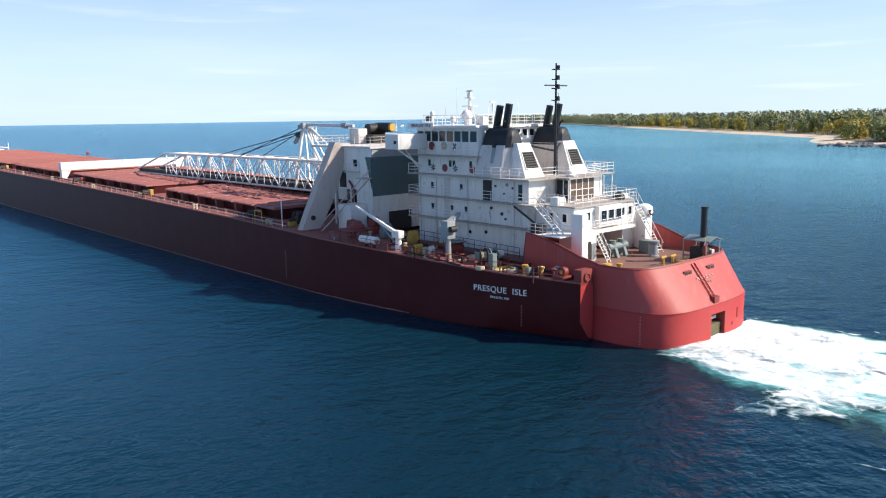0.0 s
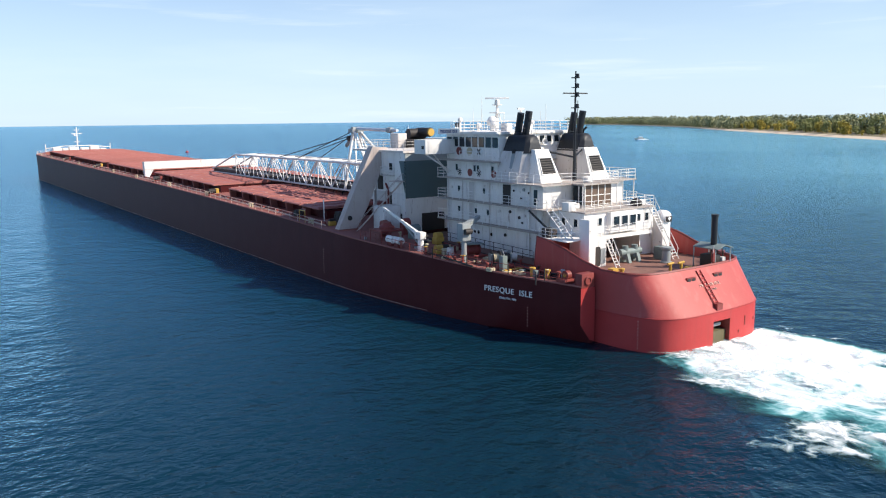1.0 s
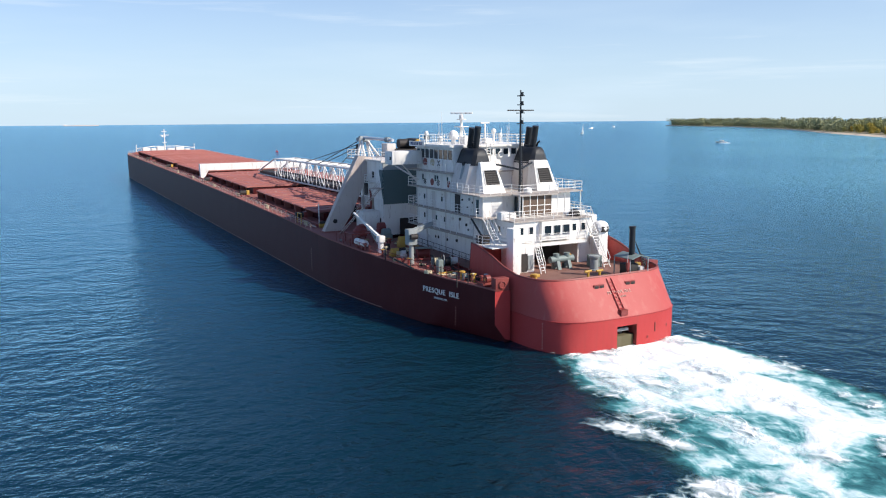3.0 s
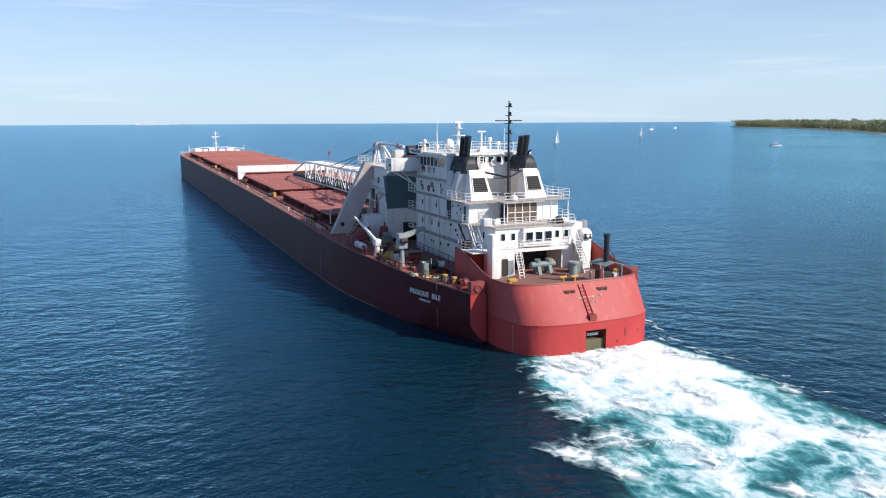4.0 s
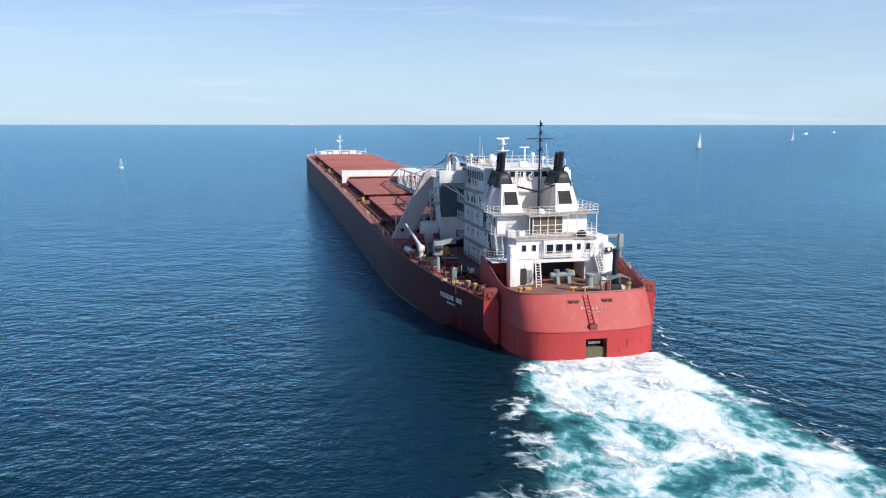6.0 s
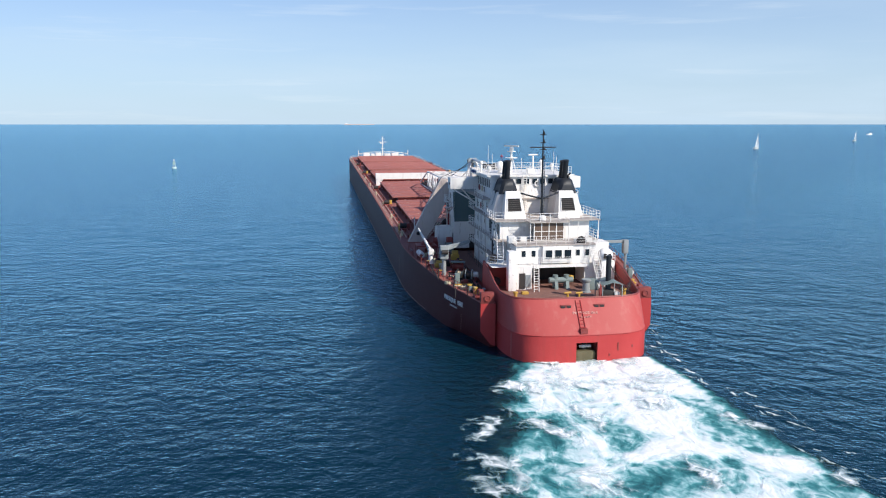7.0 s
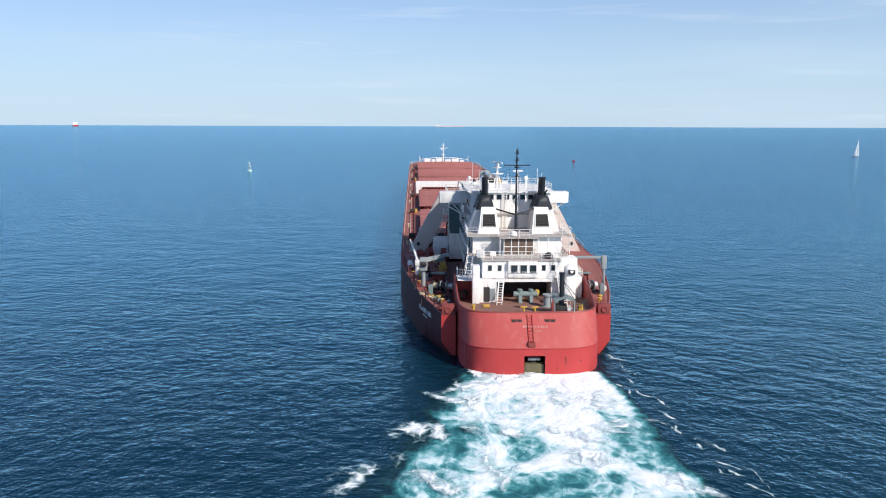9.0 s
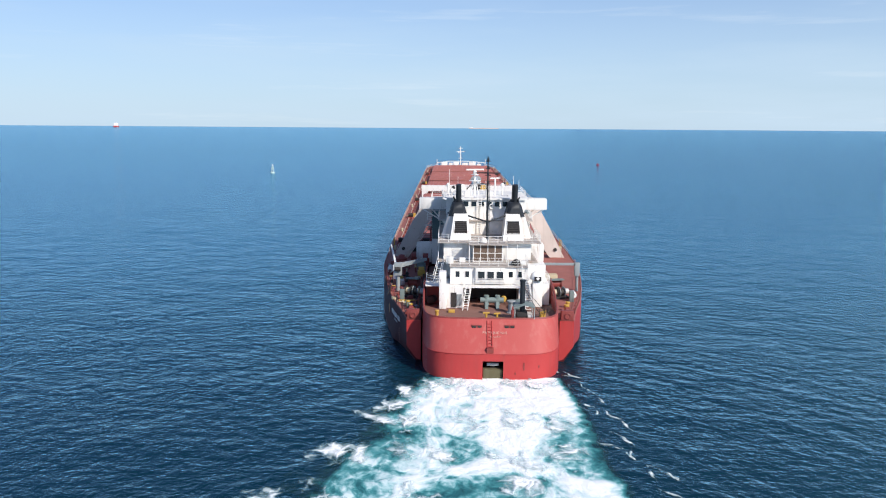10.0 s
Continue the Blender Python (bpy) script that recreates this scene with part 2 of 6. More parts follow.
M_WATER = water_material()


def foam_material(name, low, high, milky, solid=False):
    """White lace of foam with holes and veins; the thin parts let the water through. The sheet's vertex layer 'thin' opens it at the rim."""
    m, n, l, b = nodes_of(name)

    def math_(op, a, c, d=None):
        q = n.new("ShaderNodeMath")
        q.operation = op
        for k, v in enumerate((a, c, d)):
            if v is None:
                continue
            if isinstance(v, (int, float)):
                q.inputs[k].default_value = v
            else:
                l.new(v, q.inputs[k])
        return q.outputs[0]

    at, tc, info = n.new("ShaderNodeAttribute"), n.new("ShaderNodeTexCoord"), n.new("ShaderNodeObjectInfo")
    at.attribute_name = "thin"
    shift = n.new("ShaderNodeVectorMath")
    shift.operation = "MULTIPLY_ADD"
    l.new(info.outputs["Random"], shift.inputs[0])
    shift.inputs[1].default_value = (90, 70, 30)
    l.new(tc.outputs["Object"], shift.inputs[2])

    def tex(scale, detail, rough, stretch=(1, 0.72, 1)):
        mp, t = n.new("ShaderNodeMapping"), n.new("ShaderNodeTexNoise")
        mp.inputs["Scale"].default_value = stretch
        l.new(shift.outputs[0], mp.inputs["Vector"])
        l.new(mp.outputs["Vector"], t.inputs["Vector"])
        t.inputs["Scale"].default_value, t.inputs["Detail"].default_value, t.inputs["Roughness"].default_value = scale, detail, rough
        t.inputs["Distortion"].default_value = 1.1 if solid else 1.3
        return t

    big, fine = tex(0.15 if solid else 0.24, 5, 0.55), tex(0.8, 5, 0.6)
    warp = n.new("ShaderNodeVectorMath")
    warp.operation = "MULTIPLY_ADD"
    l.new(tex(0.5, 3, 0.5).outputs["Color"], warp.inputs[0])
    warp.inputs[1].default_value = (2.6, 2.6, 0)
    l.new(shift.outputs[0], warp.inputs[2])
    vo = n.new("ShaderNodeTexVoronoi")
    vo.feature = "DISTANCE_TO_EDGE"
    vo.inputs["Scale"].default_value = 0.42
    l.new(warp.outputs[0], vo.inputs["Vector"])
    vein = math_("MAXIMUM", math_("MULTIPLY_ADD", vo.outputs["Distance"], -0.35 if solid else -1.1, 0.03 if solid else 0.11), -0.05)
    s = math_("MULTIPLY_ADD", fine.outputs["Fac"], 0.4, math_("MULTIPLY_ADD", big.outputs["Fac"], 1.35, -0.125) if solid else math_("MULTIPLY_ADD", big.outputs["Fac"], 0.6, 0.2))
    s = math_("ADD", s, vein)
    d = math_("SUBTRACT", s, at.outputs["Fac"])
    if solid:                   # churned water: whole inside, ragged at the rim only
        e = math_("MULTIPLY_ADD", math_("SUBTRACT", s, 0.7), 0.9, math_("SUBTRACT", 0.62, at.outputs["Fac"]))
        cover = ramp(n, l, e, (0.08, (0, 0, 0)), (0.34, (1, 1, 1)))
    else:
        cover = ramp(n, l, d, (low, (0, 0, 0)), (high, (1, 1, 1)))
    white = ramp(n, l, d, *((low + p, c) for p, c in milky))
    l.new(white, b.inputs["Base Color"])
    l.new(cover, b.inputs["Alpha"])
    b.inputs["Roughness"].default_value = 0.8
    bp = n.new("ShaderNodeBump")
    bp.inputs["Strength"].default_value, bp.inputs["Distance"].default_value = 1.0, 0.35
    l.new(s, bp.inputs["Height"])
    l.new(bp.outputs["Normal"], b.inputs["Normal"])
    return m


M_FOAM = foam_material("foam lace", 0.52, 0.80, ((0, (0.16, 0.36, 0.38)), (0.1, (0.45, 0.60, 0.61)), (0.26, (0.86, 0.87, 0.86))))
M_BOIL = foam_material("churned wake", 0.30, 0.44, ((0.0, (0.003, 0.045, 0.06)), (0.13, (0.008, 0.11, 0.125)), (0.21, (0.05, 0.24, 0.25)), (0.28, (0.24, 0.46, 0.47)), (0.35, (0.56, 0.69, 0.69)), (0.50, (0.85, 0.86, 0.85))), True)


def ground_material():
    m, n, l, b = nodes_of("sand and scrub")
    l.new(ramp(n, l, noise_of(n, l, 0.05, 6), (0.35, (0.10, 0.10, 0.04)), (0.55, (0.3, 0.24, 0.15)), (0.7, (0.16, 0.14, 0.07))), b.inputs["Base Color"])
    b.inputs["Roughness"].default_value = 0.95
    return m


def leaf_material(name, a, c):
    m, n, l, b = nodes_of(name)
    geo, info = n.new("ShaderNodeNewGeometry"), n.new("ShaderNodeObjectInfo")
    isl = ramp(n, l, geo.outputs["Random Per Island"], (0, a), (1, c))
    col = mixed(n, l, 1.0, isl, ramp(n, l, info.outputs["Random"], (0, (0.7, 0.75, 0.7)), (1, (1.25, 1.15, 1.0))), "MULTIPLY")
    l.new(col, b.inputs["Base Color"])
    b.inputs["Roughness"].default_value = 0.7
    return m


M_FLOAT = paint("red buoy paint", (0.5, 0.03, 0.035), (0.3, 0.05, 0.04), 0.5, 0.2, 0.2)
M_SAND = paint("beach sand", (0.62, 0.50, 0.37), (0.36, 0.28, 0.19), 0.95, 0.5, 0.0)
M_GROUND = ground_material()
M_STONE = paint("grey rock", (0.17, 0.16, 0.15), (0.08, 0.08, 0.075), 0.85, 0.6, 0.1)
M_LEAF = leaf_material("green leaves", (0.16, 0.19, 0.07), (0.36, 0.36, 0.14))
M_GOLD = leaf_material("yellowing leaves", (0.34, 0.31, 0.06), (0.60, 0.43, 0.08))
# greyer than the near leaves, with distance haze put into the green
M_HAZY_WOODS = leaf_material("dense wood with haze", (0.12, 0.155, 0.09), (0.28, 0.29, 0.16))
M_BARK = paint("bark", (0.10, 0.075, 0.05), (0.06, 0.05, 0.04), 0.9, 0.4, 0.2)


# ---- mesh helpers ----
def mesh_of(bm, name, smooth=False):
    bmesh.ops.recalc_face_normals(bm, faces=bm.faces)
    me = bpy.data.meshes.new(name)
    bm.to_mesh(me)
    bm.free()
    if smooth:
        me.polygons.foreach_set("use_smooth", [True] * len(me.polygons))
        me.set_sharp_from_angle(angle=radians(38))
    return me


def part(name, bm, material, parent=None, label="", smooth=True, m=None):
    """One bmesh as one mesh object, under a thing or a part."""
    me = bm if isinstance(bm, bpy.types.Mesh) else mesh_of(bm, name, smooth)
    if material and not me.materials:
        me.materials.append(material)
    ob = new(name, me)
    ob.parent = parent
    if m is not None:
        ob.matrix_basis = m
    return tagged(ob, label)


def thing(name, label, category, group="", m=None, kind=""):
    ob = new(name)
    if m is not None:
        ob.matrix_basis = m
    return tagged(ob, label, category, group, kind)


def box(bm, x0, x1, y0, y1, z0, z1, m=None, bevel=0.0):
    v = [bm.verts.new(p) for p in ((x0, y0, z0), (x1, y0, z0), (x1, y1, z0), (x0, y1, z0), (x0, y0, z1), (x1, y0, z1), (x1, y1, z1), (x0, y1, z1))]
    if m is not None:
        for q in v:
            q.co = m @ q.co
    f = [bm.faces.new([v[k] for k in q]) for q in ((3, 2, 1, 0), (4, 5, 6, 7), (0, 1, 5, 4), (1, 2, 6, 5), (2, 3, 7, 6), (3, 0, 4, 7))]
    if bevel:
        bmesh.ops.bevel(bm, geom=list({e for q in f for e in q.edges}), offset=bevel, segments=2, affect="EDGES", profile=0.6)
    return bm


def boxed(x0, x1, y0, y1, z0, z1, bevel=0.0, m=None):
    return box(bmesh.new(), x0, x1, y0, y1, z0, z1, m, bevel)


def rings(bm, loops, caps=True, closed=True):
    """Skin between rings of points, all of one length."""
    made = [[bm.verts.new(p) for p in lp] for lp in loops]
    k = len(made[0])
    for a, b in zip(made, made[1:]):
        for i in range(k if closed else k - 1):
            j = (i + 1) % k
            bm.faces.new((a[i], a[j], b[j], b[i]))
    if caps and closed:
        bm.faces.new(made[0][::-1]), bm.faces.new(made[-1])
    return bm


def tube(bm, a, b, r, r2=None, n=8):
    a, b = Vector(a), Vector(b)
    q = (b - a).to_track_quat("Z", "Y").to_matrix()
    r2 = r if r2 is None else r2
    turn = [Vector((math.cos(2 * math.pi * i / n), math.sin(2 * math.pi * i / n), 0)) for i in range(n)]
    return rings(bm, [[a + q @ (d * r) for d in turn], [b + q @ (d * r2) for d in turn]])


def pipe(bm, pts, r, n=8):
    """One bent tube along pts, mitred at the bends."""
    pts = [Vector(p) for p in pts]
    loops = []
    for k, p in enumerate(pts):
        d = (pts[min(k + 1, len(pts) - 1)] - pts[max(k - 1, 0)]).normalized()
        side = d.cross(Vector((0, 0, 1)))
        side = side.normalized() if side.length > 0.05 else Vector((1, 0, 0))
        up = side.cross(d).normalized()
        loops.append([p + side * (r * math.cos(2 * math.pi * i / n)) + up * (r * math.sin(2 * math.pi * i / n)) for i in range(n)])
    return rings(bm, loops)


def prism(bm, poly, z0, z1):
    return rings(bm, [[(x, y, z0) for x, y in poly], [(x, y, z1) for x, y in poly]])


def lathe(bm, profile, at=(0, 0, 0), n=16, m=None):
    """A turned body from (radius, height) pairs."""
    at, m = Vector(at), m or Matrix()
    return rings(bm, [[at + m @ Vector((r * math.cos(2 * math.pi * i / n), r * math.sin(2 * math.pi * i / n), z)) for i in range(n)] for r, z in profile])


POST = mesh_of(tube(bmesh.new(), (0, 0, 0), (0, 0, 1), 0.032, n=5), "post", True)


def railing(parent, pts, h=1.05, step=1.5, material=None, bars=3, r=0.028, name="railing"):
    """A railing along pts: its bars in one mesh, each post a piece of its own."""
    material = material or M_WHITE
    ob = None
    for k in range(bars, 0, -1):
        bm = pipe(bmesh.new(), [Vector(p) + Vector((0, 0, h * k / bars)) for p in pts], r, 5)
        ob = part("bar", bm, material, ob) if ob else part(name, bm, material, parent)
    post = POST.copy()
    post.materials.append(material)
    done = set()
    for a, b in zip(pts, pts[1:]):
        a, b = Vector(a), Vector(b)
        k = max(1, round((b - a).length / step))
        for i in range(k + 1):
            p = a.lerp(b, i / k)
            key = tuple(round(c, 2) for c in p)
            if key not in done:
                done.add(key)
                part("post", post, None, ob, m=Matrix.Translation(p) @ Matrix.Diagonal((1, 1, h, 1)))
    return ob


def ladder(parent, a, b, width=0.7, step=0.3, side=(1, 0, 0), material=None, rails=True, name="stair"):
    """An inclined ship's stair: two stringers, treads as pieces, hand rails."""
    material = material or M_WHITE
    a, b, s = Vector(a), Vector(b), Vector(side).normalized() * (width / 2)
    bm = bmesh.new()
    for k in (-1, 1):
        tube(bm, a + s * k, b + s * k, 0.055, n=6)
        if rails:
            up = Vector((0, 0, 0.95))
            tube(bm, a + s * k + up, b + s * k + up, 0.03, n=5)
            for f in (0.05, 0.35, 0.65, 0.95):
                p = a.lerp(b, f) + s * k
                tube(bm, p, p + up, 0.025, n=5)
    ob = part(name, bm, material, parent)
    tread = tube(bmesh.new(), -s, s, 0.04, n=5)
    me = mesh_of(tread, "tread")
    me.materials.append(material)
    k = max(2, int(abs(b.z - a.z) / step))
    for i in range(1, k):
        part("tread", me, None, ob, m=Matrix.Translation(a.lerp(b, i / k)))
    return ob


WINDOWS = {}


def window(parent, at, w, h, face, round_=False, material=None):
    """A framed pane on a wall. face: the way the wall looks, as an angle about z (0 is +x)."""
    key = (round(w, 2), round(h, 2), round_)
    if key not in WINDOWS:
        fb, gb = bmesh.new(), bmesh.new()
        if round_:
            for a0 in range(16):
                t0, t1 = 2 * math.pi * a0 / 16, 2 * math.pi * (a0 + 1) / 16
                q = [(w / 2 + e, t) for e, t in ((0, t0), (0.07, t0), (0.07, t1), (0, t1))]
                rings(fb, [[(d, r * math.cos(t), r * math.sin(t)) for r, t in q] for d in (0, 0.06)])
            rings(gb, [[(d, w / 2 * math.cos(2 * math.pi * i / 16), w / 2 * math.sin(2 * math.pi * i / 16)) for i in range(16)] for d in (-0.02, 0.02)])
        else:
            e = 0.06
            for y0, y1, z0, z1 in ((-w / 2 - e, w / 2 + e, h / 2, h / 2 + e), (-w / 2 - e, w / 2 + e, -h / 2 - e, -h / 2), (-w / 2 - e, -w / 2, -h / 2, h / 2), (w / 2, w / 2 + e, -h / 2, h / 2)):
                box(fb, 0, 0.06, y0, y1, z0, z1)
            box(gb, -0.02, 0.02, -w / 2, w / 2, -h / 2, h / 2)
        f, g = mesh_of(fb, "window"), mesh_of(gb, "pane")
        f.materials.append(M_WHITE), g.materials.append(M_GLASS)
        WINDOWS[key] = f, g
    f, g = WINDOWS[key]
    m = Matrix.Translation(at) @ Matrix.Rotation(radians(face), 4, "Z")
    return part("window", f, None, parent, m=m), part("pane", g, None, parent, m=m)


def lettering(text, size, material, parent, m, name="lettering", depth=0.02):
    c = bpy.data.curves.new("letters", "FONT")
    c.body, c.size, c.extrude, c.align_x, c.align_y = text, size, depth, "CENTER", "CENTER"
    c.space_character = 1.12
    tmp = bpy.data.objects.new("letters", c)
    scene.collection.objects.link(tmp)
    bpy.context.view_layer.update()
    me = bpy.data.meshes.new_from_object(tmp.evaluated_get(bpy.context.evaluated_depsgraph_get()))
    bpy.data.objects.remove(tmp)
    me.materials.clear()
    me.materials.append(material)
    return part(name, me, None, parent, m=m)


def along(table, y):
    ys, vs = zip(*table)
    return float(np.interp(y, ys, vs))


# ---- water ----
def sea():
    bm = bmesh.new()
    rad = [0, 60, 120, 240, 480, 960, 1900, 3800, 6500]
    ring = [[bm.verts.new((r * math.cos(a * math.pi / 32), r * math.sin(a * math.pi / 32) , 0)) for a in range(64)] for r in rad[1:]]
    c = bm.verts.new((0, 0, 0))
    for i in range(64):
        bm.faces.new((c, ring[0][i], ring[0][(i + 1) % 64]))
    for a, b in zip(ring, ring[1:]):
        for i in range(64):
            j = (i + 1) % 64
            bm.faces.new((a[i], b[i], b[j], a[j]))
    ob = part("water", bm, M_WATER, smooth=False)
    tagged(ob, "deep blue lake water with small wind waves", "water", kind="structure")


sea()

# ---- barge ----
DECK_Z = ((0, 5.2), (14, 5.35), (22, 5.75), (30, 6.15), (45, 6.6), (60, 7.0), (100, 7.6), (140, 8.0), (200, 8.35), (270, 8.8), (310, 9.1))
BEAM = ((7.3, 10.4), (12, 11.4), (17.3, 12.8), (23, 13.9), (29, 14.8), (34, 15.4), (40, 15.85), (46, 15.95), (276, 15.95), (284, 15.2), (290, 13.8), (296, 11.0), (300, 8.0), (303, 4.5), (304.6, 0.6))
NOTCH, NOTCH_END = 8.62, 41.0


def deck_z(y):
    return along(DECK_Z, y)


def beam(y):
    return along(BEAM, y)


barge = thing("barge", "long dark red freighter barge with hatch covers and unloading boom", "ship")


def barge_hull():
    bm = bmesh.new()
    ys = [7.3, 9.5, 12, 14.5, 17.3, 20, 23, 26, 29, 34, 40, NOTCH_END]
    # two stern wings beside the notch, with a cut-up bilge
    for s in (-1, 1):
        loops = []
        for y in ys:
            b, z = beam(y), deck_z(y)
            cut = along(((7.3, 1.9), (14, 0.7), (20, -0.5), (26, -3.5), (42, -3.5)), y)
            low = along(((7.3, 8.9), (14, 11.0), (20, 12.9), (26, b), (42, b)), y)
            loops.append([(s * x, y, h) for x, h in ((NOTCH, z), (b, z), (b, (z + cut) / 2), (b, cut), (low, min(-0.6, cut)), (low - 0.3, -4), (NOTCH, -4))])
        rings(bm, loops)
    loops = []
    for y in [NOTCH_END, 46, 60, 80, 100, 120, 140, 160, 180, 200, 220, 240, 260, 276, 280, 284, 287, 290, 293, 296, 298, 300, 301.5, 303, 304.6]:
        b, z = beam(y), deck_z(y)
        rake = 0.0 if y < 280 else (y - 280) * 0.02
        loops.append([(-b, y, z), (b, y, z), (b * (1 - rake * 0.3), y, z / 2), (b * (1 - rake), y, -4), (-b * (1 - rake), y, -4), (-b * (1 - rake * 0.3), y, z / 2)])
    rings(bm, loops)
    part("hull", bm, M_HULL_SHADE, barge, "red steel hull, shade darkened into its paint, with faint streaks")
    # end plates of the two stern wings, lighter red for the sunlight on them
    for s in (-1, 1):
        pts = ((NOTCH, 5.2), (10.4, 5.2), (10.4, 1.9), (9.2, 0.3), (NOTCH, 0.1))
        part("end_plate", rings(bmesh.new(), [[(s * x, y, z) for x, z in pts] for y in (7.27, 7.31)]), M_BOOT, barge, "red end plate, sunlight in its lighter paint")
    # plating along the starboard quarter, its sunlight painted as a lighter red
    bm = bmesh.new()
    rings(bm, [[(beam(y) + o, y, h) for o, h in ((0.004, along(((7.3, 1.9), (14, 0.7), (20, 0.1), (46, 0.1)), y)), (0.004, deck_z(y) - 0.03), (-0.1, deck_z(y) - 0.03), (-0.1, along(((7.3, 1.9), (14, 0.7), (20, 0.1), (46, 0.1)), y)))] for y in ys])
    part("side_plating", bm, M_BOOT, barge, "red side plating, sunlight in its lighter paint")
    # deck plating, a little above the hull's top
    bm = bmesh.new()
    for s in (-1, 1):
        rings(bm, [[(s * x, y, deck_z(y) + h) for x, h in ((NOTCH, 0.0), (beam(y) - 0.12, 0.0), (beam(y) - 0.12, 0.03), (NOTCH, 0.03))] for y in ys])
    yy = [NOTCH_END + 0.01, 46, 60, 80, 100, 120, 140, 160, 180, 200, 220, 240, 260, 276, 284, 290, 296, 300, 303, 304.4]
    rings(bm, [[(x * (beam(y) - 0.12), y, deck_z(y) + h) for x, h in ((-1, 0), (1, 0), (1, 0.03), (-1, 0.03))] for y in yy])
    part("deck", bm, M_DECK, barge, "worn red oxide steel deck")
    # raised edge bar along the sheer
    bm = bmesh.new()
    for s in (-1, 1):
        pts = [(s * (beam(y) - 0.06), y, deck_z(y) + 0.06) for y in ys + [60, 100, 140, 200, 276, 284, 290, 296, 300, 303]]
        pipe(bm, pts, 0.09, 6)
    part("sheer_bar", bm, M_DECK, barge)
    # thin pale boot line just over the water
    for s in (-1, 1):
        pts = [(s * (beam(y) + 0.01), y, 0.16) for y in (26, 29, 34, 40, 46, 80, 120, 160, 200, 240, 276, 284, 290)]
        part("boot_line", pipe(bmesh.new(), pts, 0.018, 5), M_CLAMP_AND_HAZE, barge)
    # fenders (rubbing strakes) at the notch corners: upright box with a round fairlead
    for s in (-1, 1):
        bm = boxed(min(s * 8.8, s * 10.35), max(s * 8.8, s * 10.35), 7.25, 8.1, 5.2, 6.5, 0.06)
        fl = part("fairlead_block", bm, M_REDM, barge, "rusty red fairlead block")
        part("roller", lathe(bmesh.new(), ((0.12, 0), (0.4, 0.02), (0.4, 0.12), (0.3, 0.14), (0.25, 0.06), (0.1, 0.06)), m=Matrix.Rotation(radians(90), 4, "X"), at=(s * 9.6, 7.25, 5.85)), M_REDM, fl)


barge_hull()


def hatches():
    # coamings with cover panels; each panel is a piece
    for y0, y1 in ((55, 90), (97, 136), (145, 180.5), (187, 226), (233, 272)):
        zc = lambda y: deck_z(y) + 0.03
        bm = bmesh.new()
        rings(bm, [[(x, y, zc(y) + h) for x, h in ((-11.3, 0), (11.3, 0), (11.3, 1.15), (-11.3, 1.15))] for y in (y0, (y0 + y1) / 2, y1)])
        # the shade below the cover's overhang is painted in with the darker red
        co = part("hatch_coaming", bm, M_HULL_SHADE, barge, "hatch coaming, shade in its dark red paint")
        n = round((y1 - y0) / 6.0)
        d = (y1 - y0) / n
        br = mesh_of(rings(bmesh.new(), [[(0, k, 0), (-0.95, k, 0), (-1.05, k, 0.5), (-1.1, k, 1.25), (0, k, 1.25)] for k in (-0.2, 0.2)]), "bracket")
        br.materials.append(M_DECK)
        for i in range(n):
            a, b = y0 + i * d + 0.3, y0 + (i + 1) * d - 0.3
            bm = bmesh.new()
            za, zb = zc(a) + 1.16, zc(b) + 1.16
            prof = lambda z: ((-12.5, z + 0.12), (-12.5, z + 0.28), (-12.3, z + 0.36), (0, z + 0.5), (12.3, z + 0.36), (12.5, z + 0.28), (12.5, z + 0.12))
            rings(bm, [[(x, a, z) for x, z in prof(za)], [(x, b, z) for x, z in prof(zb)]])
            pn = part("hatch_cover", bm, M_HATCH, co)
            if i + 1 < n:
                part("seam", boxed(-12.35, 12.35, b + 0.02, b + 0.58, zb + 0.01, zb + 0.1), M_DARK_AND_SHADE, co)
            # stiffening ribs across the cover
            rb = bmesh.new()
            for f in (0.06, 0.5, 0.94):
                y = a + (b - a) * f
                z = za + (zb - za) * f
                rings(rb, [[(x, yy, zz) for x, zz in ((-12.2, z + 0.36), (0, z + 0.5), (12.2, z + 0.36), (12.2, z + 0.46), (0, z + 0.6), (-12.2, z + 0.46))] for yy in (y - 0.09, y + 0.09)])
            part("rib", rb, M_HATCH, co)
            for s in (-1, 1):
                y = b - 0.25
                part("bracket", br, None, co, m=Matrix.Translation((s * 11.3, y, zc(y))) @ Matrix.Rotation(0.0 if s < 0 else math.pi, 4, "Z"))
            # small yellow-white clamps on the cover
            for x in (-10.5, -5.5, -4.6, 0.3, 4.6, 5.5, 10.5):
                part("clamp", CLAMP, None, co, m=Matrix.Translation((x, b - 0.15, zb + 0.5 - abs(x) * 0.012)))


CLAMP = mesh_of(boxed(-0.25, 0.25, -0.15, 0.15, -0.06, 0.12), "clamp")
CLAMP.materials.append(M_CLAMP_AND_HAZE)
hatches()


